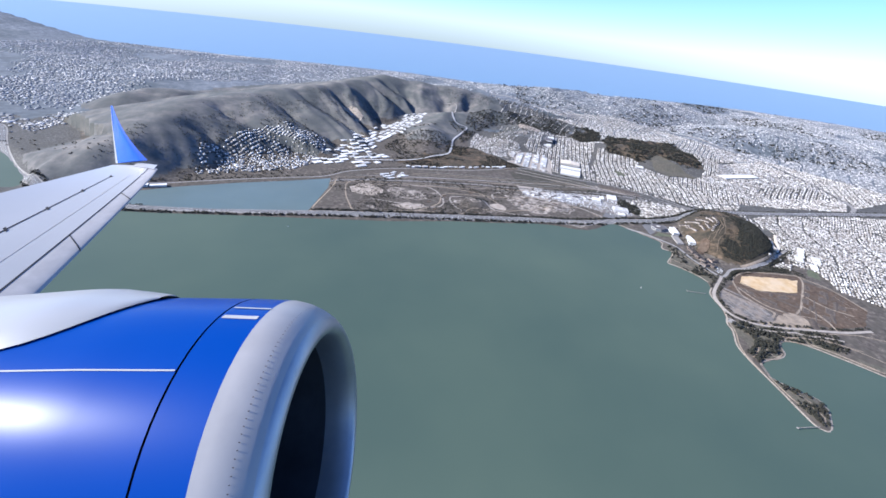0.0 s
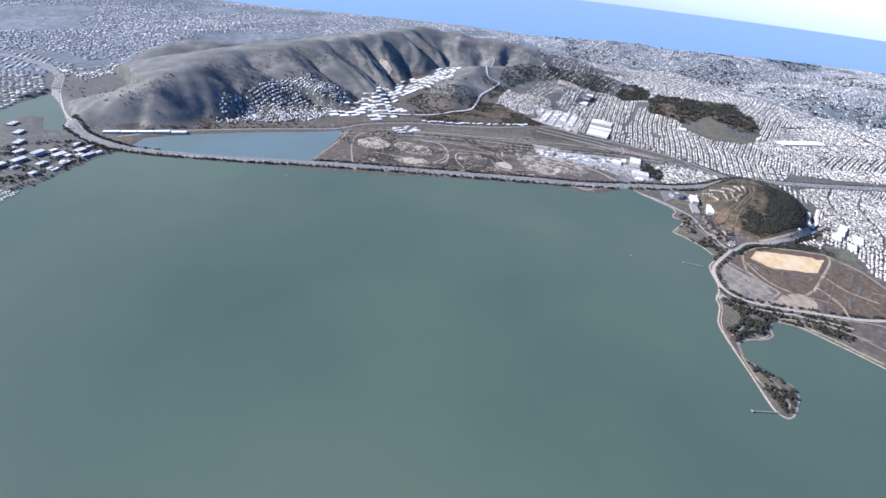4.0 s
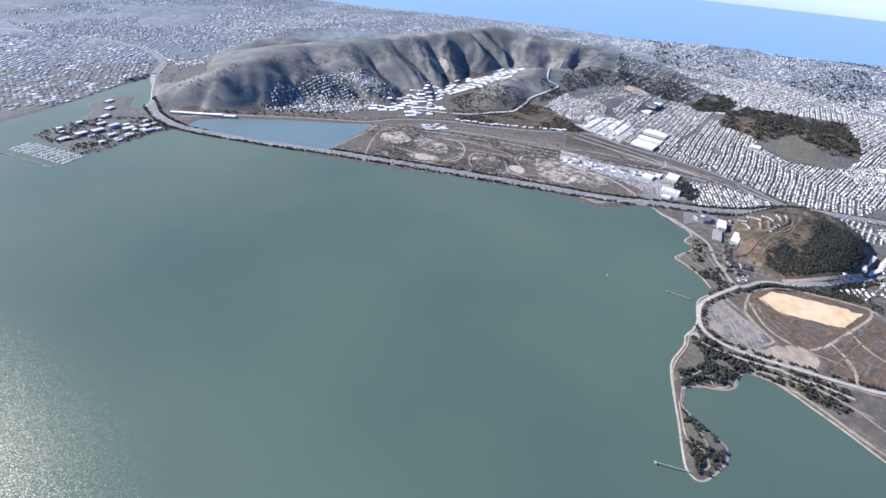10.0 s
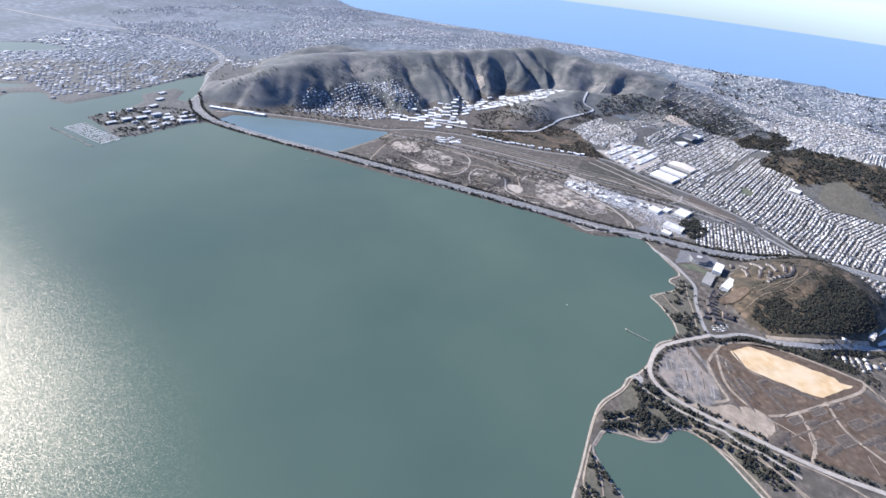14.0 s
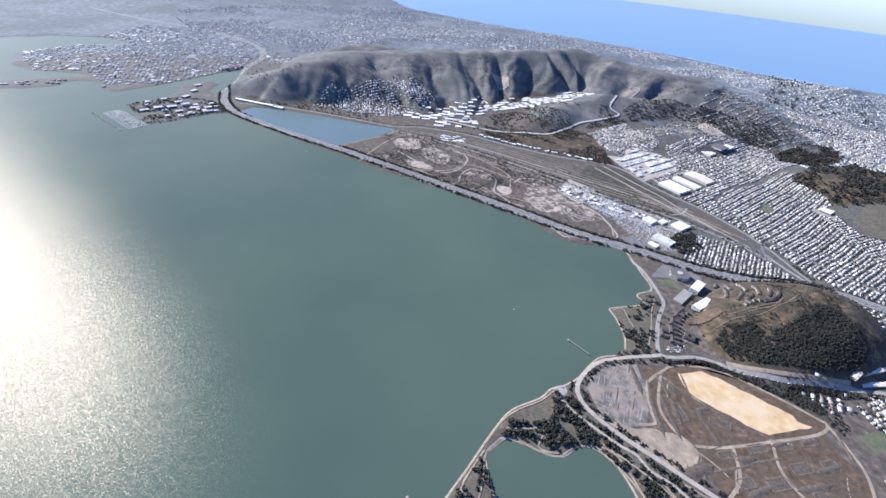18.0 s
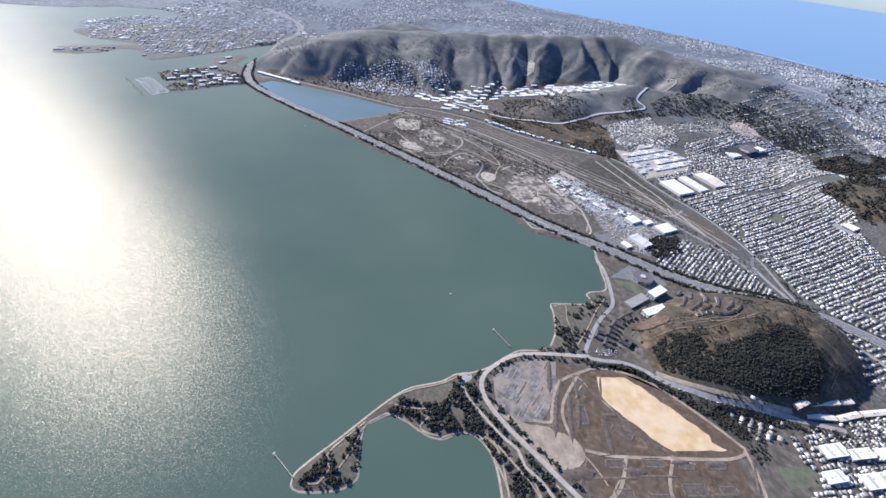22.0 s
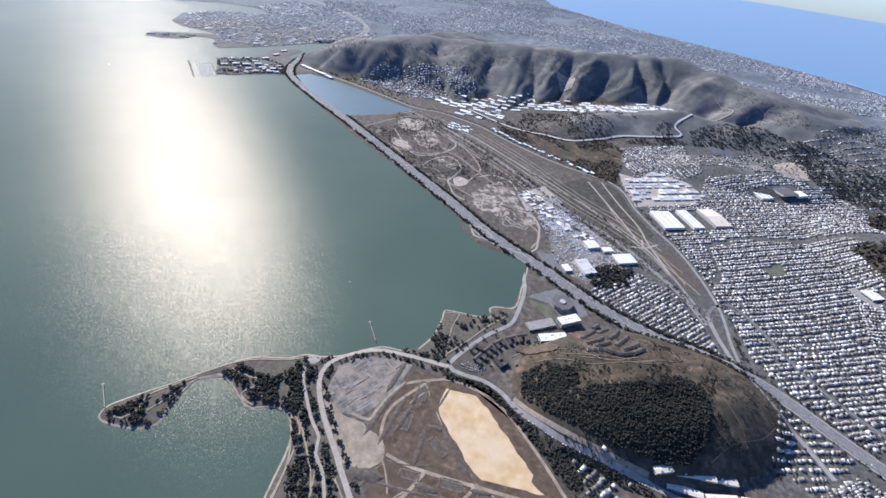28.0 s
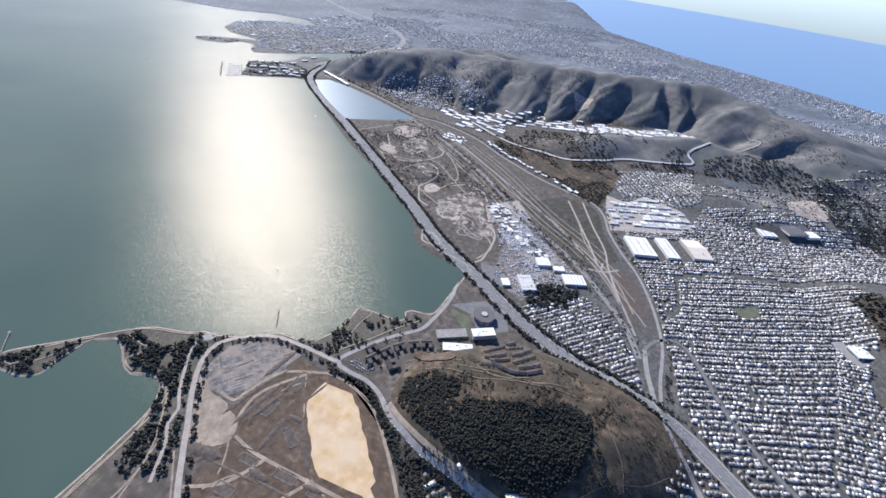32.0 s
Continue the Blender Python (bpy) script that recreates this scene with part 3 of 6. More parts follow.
VALLEY_ROAD = [(-1.6, 250.7), (26.7, 241.4), (45.9, 242.6), (60.9, 245.5), (73.9, 258.3), (84.2, 269.5), (107.3, 285.8), (114.3, 291.9), (110, 300.6), (120, 320)]
SHORE_ROAD = [(72.5, 125.5), (75.8, 117), (77, 106), (76.5, 101), (73, 95), (70, 88), (68, 80.3), (72, 79.6), (77, 80.4), (82, 79.6), (87, 77.1), (92.5, 75.5), (97.5, 74.5), (102, 74.4), (108, 74.5), (117, 74.9), (127, 75)]
PARK_LOOP = [(68, 79.8), (56, 77.2), (50.5, 75.2), (46.4, 71.6), (43.4, 67), (43.4, 63), (46, 59), (51, 54.5), (57, 50.2), (62, 46.5), (70, 41), (80, 36)]
CROSS_ROAD = [(127.4, 136.3), (130, 128.6), (132.9, 122.3), (136.2, 114.5), (140.2, 109.5), (146, 104), (152, 96)]
EAST_ROAD = [(127.4, 136.3), (129.2, 141.9), (134.3, 146), (139.8, 141.9), (149.5, 128.1), (160.4, 118.4), (180, 108)]
PROMENADE = [(38.9, 64.4), (38.9, 62.6), (41.1, 59.4), (44.4, 56.6), (48.8, 53), (52.8, 50.6), (54.4, 47.6), (57.8, 45.5), (63, 40)]
FAR_FREEWAY = [(236, 72), (260, 77), (292, 105), (325, 150), (338, 204), (330, 264), (290, 330), (240, 400)]

M_CONCRETE = material("bleached_concrete", [(0.3, (0.44, 0.42, 0.40)), (0.7, (0.58, 0.56, 0.53))], 1.0)
# Dark field soil, also used to colour in the shade of pits and banks.
M_PIT = material("dark_soil_and_shade", [(0.3, (0.06, 0.048, 0.04)), (0.7, (0.135, 0.11, 0.088))], 1.5, rough=0.9)
M_TRACKPALE = material("sandy_pavement", [(0.3, (0.29, 0.255, 0.22)), (0.7, (0.44, 0.39, 0.335))], 1.6, rough=0.9, mottle=0.5, mottle_scale=0.5, tint=(0.27, 0.24, 0.21))
highway = structure(ribbon("highway", HIGHWAY, 3.0, M_ASPHALT, 0.16), "grey multi-lane highway along the bay shore", "road")
for s in (-1.85, 1.85):
    tagged(ribbon("verge", HIGHWAY, 0.6, M_ROAD, 0.13, highway, s), "pale gravel verge")
ribbon("median", HIGHWAY, 0.16, M_ROAD, 0.24, highway)
for s in (-0.95, -0.5, 0.5, 0.95):
    ribbon("lane_line", HIGHWAY, 0.03, M_LINE, 0.19, highway, s)
FRONTAGE = [(-100, 217.5), (-72, 203), (-46, 189.4), (0, 165.3), (21, 155), (35, 148), (44, 142.5), (50, 137.6), (58, 134), (66, 134), (72, 133), (75, 128)]
beach = ribbon("ocean_beach", OCEAN_COAST[8:15], 5.0, M_BEACH, 2.2, None, -3.0, 6.0)
for v in beach.data.vertices:
    v.co.z = max(v.co.z, 0.5)
structure(beach, "white surf and sand beach along the ocean", "beach")
for nm, pts, w, mat, label in (
        ("boulevard", BOULEVARD, 0.9, M_ROAD, "grey boulevard below the hills"),
        ("valley_road", VALLEY_ROAD, 1.25, M_CONCRETE, "pale winding road across brown hillside"),
        ("frontage_road", FRONTAGE, 0.8, M_ROAD, "narrow pale road between highway and water"),
        ("shore_road", SHORE_ROAD, 1.1, M_ROAD, "pale concrete road past apartment blocks"),
        ("promenade_road", PROMENADE, 0.66, M_TRACKPALE, "pale concrete promenade road through shore trees"),
        ("park_loop_road", PARK_LOOP, 1.1, M_TRACKPALE, "broad pale road round the graded lot"),
        ("cross_road", CROSS_ROAD, 1.3, M_ROAD, "pale road bridging the highway"),
        ("east_road", EAST_ROAD, 1.0, M_ASPHALT, "grey curving street between house rows"),
        ("far_freeway", FAR_FREEWAY, 2.6, M_ROAD, "distant pale freeway through the city"),
        ("south_freeway", [(-230, 436), (-270, 452), (-330, 470), (-400, 500)], 2.4, M_ROAD, "distant pale freeway past the mountain foot"),
        ("mountain_road", [(129.6, 353.6), (138.4, 345.4), (140.7, 338.9), (134.2, 331.4), (124, 326)], 0.8, M_ROAD, "pale road over the mountain saddle")):
    structure(ribbon(nm, pts, w, mat, (0.9 if nm in ("valley_road", "mountain_road") else 0.13) + 0.005 * len(nm) % 0.04), label, "road")
structure(ribbon("roadside_strip", [(85, 79.2), (90, 77.3), (96, 76.1), (102, 75.6), (109, 75.6), (115, 76)], 1.0, M_TRACK, 0.11), "tan dirt strip beside the hill road", "verge")
rail = structure(ribbon("rail_bed", RAIL, 1.6, M_ROAD, 0.12), "grey ballast bed of a railway", "railway")
for s in (-0.45, -0.2, 0.2, 0.45):
    ribbon("rail", RAIL, 0.07, M_DARKROOF, 0.16, rail, s)
structure(ribbon("rail_spur", [(-20, 222), (8, 218), (40, 203), (70, 187), (88, 176), (104, 166), (116, 152), (124, 140)], 0.8, M_ROAD, 0.12), "pale disused rail spur", "railway")
for shore in (BAY_SHORE[5:], NORTH_SHORE[:14]):
    structure(ribbon("beach_strip", shore, 0.42, M_SHORE, 0.05, None, -0.3, 0.6), "narrow pale strip of sand and rock at the water", "beach")
TRACKS = [[(-34, 188.6), (-26.7, 185.5), (-7.6, 178.4), (3.4, 170.5), (9.1, 168), (17.4, 170.6), (25.9, 164.4), (38.6, 159.3), (57.2, 154.8), (67, 152.4), (71.8, 147.2), (71.2, 138.8)],
          [(-34, 188.6), (-28.5, 206.6), (-20.7, 220.2), (-11.1, 218.9), (8.5, 206.3), (22.3, 196.4), (33.7, 183.3), (33.8, 170.3)],
          [(-7.6, 178.4), (5.8, 181.5), (16.3, 190), (31.6, 181.6), (45.7, 173.2), (60.2, 167), (72, 158.2)],
          [(-35.2, 190.4), (-48, 195), (-46.5, 200), (-31.1, 216.4), (-24.1, 226.3)],
          [(-12, 214), (12, 203), (30, 193), (50, 184), (66, 174)],
          [(40, 200), (62, 188), (80, 182), (96, 170), (108, 160), (117, 150)],
          [(88, 190), (96, 176), (104, 168), (113, 160), (121, 149)],
          [(68.6, 75.9), (62.7, 71.5), (60.6, 68.7), (59.5, 61.7), (59.4, 58.8), (55.5, 58.2)],
          [(68.6, 75.9), (72.9, 77.2), (82.7, 76.2), (92.3, 70.6), (99.7, 65), (101.1, 63.2), (97.1, 60.5), (84.5, 57.3), (72.5, 54.6), (66.5, 54.3)],
          [(101.1, 63.2), (102, 56.1), (101.1, 50.1), (96, 40)], [(66, 74), (62, 64), (63, 58), (66, 54)],
          [(85, 58), (83, 50), (86, 42)], [(75, 55), (73, 48), (68, 43)],
          [(11.1, 170.6), (12.0, 178.9), (16.6, 185.8), (23.0, 183.0), (27.3, 175.5), (27.0, 169.9), (26.4, 165.0), (29.2, 161.1), (33.6, 155.8), (38.7, 154.7)],
          [(-20.5, 197.9), (-0.8, 179.8), (6.4, 179.4), (11.2, 185.2), (14.3, 194.4), (13.0, 201.1), (7.2, 205.3)],
          [(66.4, 158.7), (69.8, 153.4), (71.8, 145.3), (72.7, 138.9), (70.6, 135.3)], [(49.0, 138.9), (51.2, 140.5), (57.1, 137.6), (55.6, 134.9), (51.5, 134.6), (49.0, 138.2)],
          [(78.6, 202.9), (89.5, 187.5), (98.7, 174.3), (104.4, 165.3)], [(84, 206), (94, 190), (103, 177), (108, 166), (116, 152)], [(102, 161), (106.8, 162.9), (111, 168.2)], [(109, 161), (106.3, 163.5), (105.3, 168)], [(36, 176), (40, 181), (48, 181), (54, 175)]]
for i, pts in enumerate(TRACKS):
    structure(ribbon("dirt_track", pts, 0.62 if i < 7 else 0.7, M_TRACK if i < 13 else M_TRACKPALE, 0.10 + 0.004 * i), "pale dusty dirt track", "track")
PATHS = [[(37, 49.2), (40.5, 51.4), (44.4, 51.2), (48.4, 47.4), (51.4, 42.6), (53.4, 36), (55, 30)], [(46, 52.4), (51, 48.6), (55, 45.2), (58, 42), (62, 35)], [(25.5, 53.8), (30.6, 54.2), (33.2, 54.9), (33.5, 53.3), (32, 50.6), (33.1, 49.6), (36.2, 49.4)], [(21.6, 48.2), (25.6, 51.7), (29.1, 50.8), (32, 49.4), (36, 49.4)],
         [(43.3, 52.6), (47.9, 50.6), (50.2, 46.4), (52.4, 39), (54, 32), (57, 24)],
         [(59.8, 96.1), (62.9, 97.4), (63.3, 92.1), (64.9, 85.9), (66.2, 82.1)], [(20.8, 48.5), (17.8, 43.8), (16, 40), (17.5, 37.5), (16.5, 34.5), (14, 34)],
         [(20.6, 46.8), (20.2, 42), (19.2, 38)], [(56.5, 45), (60, 38), (62, 28)], [(60, 46), (72, 38), (80, 28)], [(20.6, 49.5), (24.6, 55.4), (28.6, 58.8), (34, 61.8), (38, 65.4)],
         [(66, 83), (69, 90), (71.5, 97), (74.8, 104)]]
for i, pts in enumerate(PATHS):
    structure(ribbon("footpath", pts, 0.36, M_TRACK, 0.175 + 0.004 * i), "pale sandy footpath through park grass", "path")

PADS = (("tan_lot", [(70.2, 74), (77, 75.8), (80.5, 74), (94, 65.2), (94.3, 63.4), (97.3, 62.3), (85.2, 59.2), (82, 60.4), (72.4, 66.8), (70.6, 69)], M_TAN, "bright tan levelled fill on an empty lot"),
        ("earth_lot", [(60.5, 75), (68.5, 75.5), (72, 77.6), (83, 77), (101, 63.6), (97, 60.2), (85, 56.8), (66, 53.5), (60, 57.5), (61.5, 69)], M_EARTH, "dark graded earth of a cleared stadium site"),
        ("pit_ground", [(66, 53), (85, 57), (98, 60.5), (101, 50), (96, 40), (82, 38), (68, 44)], M_EARTH, "brown rutted earth with shallow pits"),
        ("grey_lot", [(45.5, 66.5), (48, 71), (54.5, 75.6), (60.3, 75.6), (60.5, 69), (59, 62), (57, 58), (52, 57), (47, 60.5)], M_GREYLOT, "broken grey asphalt of an old car park"),
        ("dirt_verge", [(46.5, 59.8), (52, 56.8), (58, 58), (66, 53.5), (60, 49.5)], M_TRACK, "pale graded dirt beside the lot"),
        ("round_lot", [(39.2 + 1.5 * math.cos(a * 0.785), 65.2 + 1.5 * math.sin(a * 0.785)) for a in range(8)], M_ROAD, "small round pale car park by the shore"),
        ("dirt_patch", [(-24.0, 208.9), (-20.6, 216.0), (-11.8, 214.5), (-10.9, 204.3), (-18.5, 201.8)], M_DIRT, "pale bare dirt patch"),
        ("dirt_patch", [(-9.4, 199.4), (-6.0, 207.6), (5.6, 198.7), (4.0, 189.3), (-2.5, 189.6)], M_QUARRY, "pale bare dirt patch"),
        ("dirt_patch", [(-15.2, 187.6), (-6.6, 187.0), (-1.9, 182.6), (-6.0, 180.1), (-11.8, 182.2)], M_DIRT, "pale bare dirt patch"),
        ("mound_top", [(20.5, 174), (22, 177.4), (25, 176.2), (24.4, 173.4)], M_DIRT, "pale bare top of a dark earth mound"),
        ("dirt_patch", [(28.2, 166), (29.4, 170.6), (33.6, 170), (34.4, 165.6), (31, 163.4)], M_DIRT, "pale bare dirt patch"),
        ("gravel_works", [(38.7, 163.9), (43.4, 174.9), (50.6, 176.2), (55.7, 168.3), (60.1, 163.2), (66.3, 159.5), (67.2, 153.3), (62.3, 149.4), (55.4, 151.3), (48.6, 152.1), (43.1, 153.8)], M_QUARRY,
         "pale dusty gravel works ground"),
        ("works_yard", [(55.0, 172.2), (62.7, 186.2), (72.8, 177.0), (68.7, 168.0), (62.1, 161.9)], M_TRACKPALE, "pale paved works yard"),
        ("bus_yard", [(67.0, 159.9), (72.9, 171.4), (83.0, 163.1), (78.6, 152.2)], M_ROAD, "grey paved yard full of parked vehicles"),
        ("depot_yard", [(79.8, 155.7), (83.5, 166.6), (92.8, 157), (91.5, 144.2), (85.6, 144.8)], M_ROAD, "grey paved depot yard"),
        ("vehicle_yard", [(66, 163.5), (71.6, 172.2), (85.6, 164.5), (99, 156), (104, 152), (100, 140), (92, 130.4), (80, 134), (76, 146), (73, 157)], M_GREYLOT, "grey paved yard of parked vehicles"),
        ("rank_field", [(64, 185), (76, 204.5), (88, 205.5), (93, 201.5), (98.6, 189.5), (106.8, 178), (109.5, 174.5), (103.5, 160.5), (92, 166.5), (80, 174.5)], M_RANK, "dark rank grass between railway and boulevard"),
        ("brown_field", [(109, 163.8), (115.2, 169.3), (121.4, 159.4), (126.2, 150.2), (121.7, 143.6), (115.8, 151)], M_PIT, "dark brown ploughed field strip"),
        ("roadside_grass", [(72, 78.4), (80, 77.8), (86, 74.6), (92, 71.4), (97, 68), (101.5, 65), (104.5, 69.5), (100, 73.2), (92, 74.2), (84, 77.3), (77, 79)], M_RANK, "dark weedy grass between two roads"),
        ("bare_slope", [(80.7, 93.9), (86, 97.4), (88.9, 98.2), (90.7, 95.2), (84.8, 92.5)], M_EARTH, "bare tan dirt on the hill brow"),
        ("paved_lots", [(89.6, 221.5), (98.3, 221.9), (104.0, 235.4), (120.2, 233.0), (128.0, 221.2), (121.9, 210.4), (100.3, 192.5), (94.3, 206.4)], M_TRACKPALE, "pale paved industrial lots"),
        ("hill_quarry", [(158.2, 276.2), (171.5, 287.9), (174.2, 266.8), (161.2, 261.8)], M_DIRT, "tan quarry cut on a dark hillside"),
        ("playing_field", [(145.8, 175.3), (152.7, 183.3), (154.3, 177), (148.6, 171.1)], M_LAWN, "green playing field among house rows"),
        ("school_yard", [(172.2, 179.6), (175.5, 182.8), (182.4, 176.5), (178.4, 172)], M_ROAD, "pale asphalt school yard"),
        ("park_meadow", [(193, 180.6), (205, 183), (205, 172), (205, 160), (200, 150), (191, 157), (182.6, 161)], M_PARK, "brown grass hillside meadow"),
        ("playing_field", [(107, 61.5), (114, 63.2), (115, 59.4), (107.4, 57)], M_LAWN, "green playing field beside housing"),
        ("office_lawn", [(77.7, 113.4), (83.8, 114.4), (87, 109.6), (85.5, 108.4), (82.1, 110.9)], M_LAWN, "green lawn between office blocks"),
        ("office_forecourt", [(77, 114.5), (84, 123), (91.5, 123), (95, 117), (90, 110), (84, 115.5)], M_ASPHALT, "grey asphalt forecourt of offices"),
        ("ramp_island", [(73.5, 138), (79, 140), (85, 134), (84, 129.5), (77, 132.5)], M_ASPHALT, "grey highway ramps"),
        ("landslip", [(28.2, 332), (38.6, 337.4), (42.6, 327), (36.5, 321.9)], M_DIRT, "pale quarry scar on the mountain"),
        ("north_dirt", [(52.5, 38), (60, 46), (68, 41), (86, 30), (110, 5), (92, -6), (72, 7), (57, 19), (54.5, 28.4)], M_SOIL, "dry brown shore field"))
for i, (nm, poly, mat, label) in enumerate(PADS):
    soft = nm in ("bare_slope", "roadside_grass", "dirt_patch", "mound_top", "gravel_works", "hill_quarry", "landslip", "dirt_verge", "park_meadow")
    structure(pad(nm, poly, mat, (0.6 if nm in ("park_meadow", "hill_quarry", "landslip", "bare_slope") else 0.085 if nm == "tan_lot" else 0.035 if nm == "vehicle_yard" else 0.055) + 0.002 * (i % 11), None, (1.0 if nm == "mound_top" else 1.9) if soft else 0.22, i, soft), label, "ground cover")

for k, (off, w, mat, e0, e1) in enumerate(((-4.2, 0.35, M_TRACK, 0.1, 0.8), (-6.6, 0.4, M_ROAD, 0.15, 0.95), (-9.5, 0.3, M_TRACK, 0.2, 0.9), (-12, 0.45, M_TRACK, 0.3, 0.85), (-14.6, 0.3, M_ROAD, 0.35, 0.8),
                                           (3.2, 0.35, M_TRACK, 0.0, 0.6), (5.4, 0.3, M_ROAD, 0.2, 0.7))):
    structure(ribbon("disused_siding", RAIL, w, mat, 0.11, None, -off, 1.5, 0, (e0, e1)), "faint disused railway siding in dry grass", "railway")
rng = np.random.default_rng(81)
WORKS = [(38.7, 163.9), (43.4, 174.9), (50.6, 176.2), (55.7, 168.3), (60.1, 163.2), (66.3, 159.5), (67.2, 153.3), (62.3, 149.4), (55.4, 151.3), (48.6, 152.1), (43.1, 153.8)]
for k in range(110):  # bare pale and dark spots in the gravel works
    x, y, r = rng.uniform(41, 69), rng.uniform(147, 173), rng.uniform(0.3, 1.3)
    if inside(np.array([x]), np.array([y]), WORKS)[0]:
        structure(pad("gravel_spot", [(x + r * math.cos(q) * rng.uniform(0.6, 1.5), y + r * math.sin(q) * rng.uniform(0.5, 1.2)) for q in np.arange(0, 6.2, 0.8)], (M_DIRT, M_TRACKPALE, M_EARTH)[k % 3],
                      0.09 + 0.001 * k, None, 0.9, 300 + k, True), "worn spot of loose gravel", "ground cover")
for k in range(22):  # wandering haul tracks over the gravel works and the rough ground beside it
    x, y = rng.uniform(42, 66), rng.uniform(148, 170)
    pts, a = [(x, y)], rng.uniform(0, 6.28)
    for _ in range(6):
        a += rng.normal(0, 0.7)
        x, y = x + 2.2 * math.cos(a), y + 2.2 * math.sin(a)
        pts.append((x, y))
    if inside(np.array([p[0] for p in pts]), np.array([p[1] for p in pts]), [(38, 158), (43, 173), (51, 176), (64, 167), (71, 156), (71, 146), (60, 145), (47, 150)]).all():
        structure(ribbon("haul_track", pts, 0.42, M_TRACKPALE, 0.16 + 0.004 * k, None, 0, 0.6), "pale dusty haul track in a gravel works", "track")
for k in range(60):  # small bare patches scattered over the rail lands
    x, y = rng.uniform(-30, 70), rng.uniform(150, 222)
    if inside(np.array([x]), np.array([y]), [(-36, 192), (-24, 222), (20, 204), (62, 182), (76, 172), (60, 160), (40, 152), (20, 162), (-10, 176)])[0]:
        r = rng.uniform(0.7, 2.6)
        structure(pad("bare_patch", [(x + r * math.cos(q) * rng.uniform(0.7, 1.4), y + r * 0.7 * math.sin(q) * rng.uniform(0.7, 1.3)) for q in np.arange(0, 6.2, 0.9)], M_QUARRY if k % 3 else M_EARTH, 0.03 + 0.003 * (k % 9), None, 1.6,
                      100 + k, True), "bare earth patch in dry grass", "ground cover")


def berm(x, y, turn, length, wide, tall, mat, label="low ridge of graded spoil"):
    """A long heap of spoil with an uneven crest."""
    n = max(6, int(length / 0.4))
    rows_ = []
    for i in range(n + 1):
        t = i / n
        e = min(1, 6 * t, 6 * (1 - t))
        w, h = 1.8 * wide * e * rng.uniform(0.8, 1.2), 0.42 * tall * e * rng.uniform(0.6, 1.3)
        c, s_ = math.cos(turn), math.sin(turn)
        u = (t - 0.5) * length
        rows_.append([(x + u * c - v * s_, y + u * s_ + v * c, zz) for v, zz in ((-w / 2, -0.1), (-w * 0.15, h), (w * 0.2, h * 0.9), (w / 2, -0.1))])
    v = np.array(rows_).reshape(-1, 3)
    v[:, 2] += lie(v[:, 0], v[:, 1]) + 0.05
    q = [(i * 4 + j, (i + 1) * 4 + j, (i + 1) * 4 + j + 1, i * 4 + j + 1) for i in range(n) for j in range(3)]
    return tagged(sheet("spoil_ridge", v, q, [mat]), label, "earthwork", "spoil ridges")


for x0, y0, x1, y1 in ((60.6, 67.3, 60.4, 55.4), (63.4, 67.8, 64, 55), (70.6, 64, 72.6, 54.6), (58.6, 76, 59, 66)):  # long banks on the west of the lot
    berm((x0 + x1) / 2, (y0 + y1) / 2, math.atan2(y1 - y0, x1 - x0), math.dist((x0, y0), (x1, y1)), 0.9, 0.26, M_PIT, "long bank of dug earth with shade put into its colour")
for x, y, tn, ln in ((72.5, 50, 15, 11), (81, 52.6, 14, 9), (60.8, 66, 80, 12), (101.5, 58, 82, 9), (66, 49, 75, 7), (71, 71.5, 88, 6), (74.5, 64.4, -36, 9), (82, 76.6, -6, 8)):
    berm(x, y, radians(tn), ln, 0.5, 0.14, M_BERM)
BANKS = (((61.3, 47.6), (68.7, 50.2), 1.6), ((74.1, 52.0), (79.1, 52.9), 1.0), ((83.9, 56.1), (88.3, 57.6), 0.8), ((91.3, 57.7), (96.5, 59.2), 0.8), ((72.8, 44.5), (78.9, 46.9), 1.0), ((83.5, 46.6), (92.4, 48.7), 1.1),
         ((90.4, 51.0), (97.0, 53.0), 0.9), ((70.8, 63.7), (74.5, 64.6), 0.9), ((65.0, 70.0), (65.7, 66.7), 0.8), ((65.7, 66.2), (65.6, 59.0), 0.8), ((74.6, 63.6), (83.7, 58.1), 0.8))
# The shaded side of these banks is put into their dark colour.
for (x0, y0), (x1, y1), w in BANKS:
    berm((x0 + x1) / 2, (y0 + y1) / 2, math.atan2(y1 - y0, x1 - x0), math.dist((x0, y0), (x1, y1)), w, 0.36 * w, M_PIT, "bank of dug earth with shade put into its colour")
for k in range(90):  # worn parking rows and pale scrapes of the old car park
    x, y = rng.uniform(46, 60), rng.uniform(59, 75.6)
    if inside(np.array([x]), np.array([y]), [(48, 62), (49, 70), (54.5, 74.6), (59.4, 74.6), (59.4, 69), (57.5, 61), (52, 59)])[0]:
        a, w, d = radians(rng.choice([64, 64, 152]) + rng.normal(0, 4)), rng.uniform(0.4, 2.2), rng.uniform(0.04, 0.14)
        structure(pad("pavement_scrape", [(x + u * w * math.cos(a) - v * d * math.sin(a), y + u * w * math.sin(a) + v * d * math.cos(a)) for u, v in ((-1, -1), (1, -1), (1, 1), (-1, 1))],
                      (M_ROAD, M_TRACK, M_ROAD, M_PIT)[k % 4], 0.1 + 0.0008 * k, None, 0.05, 500 + k), "pale scrape on old pavement", "ground cover")
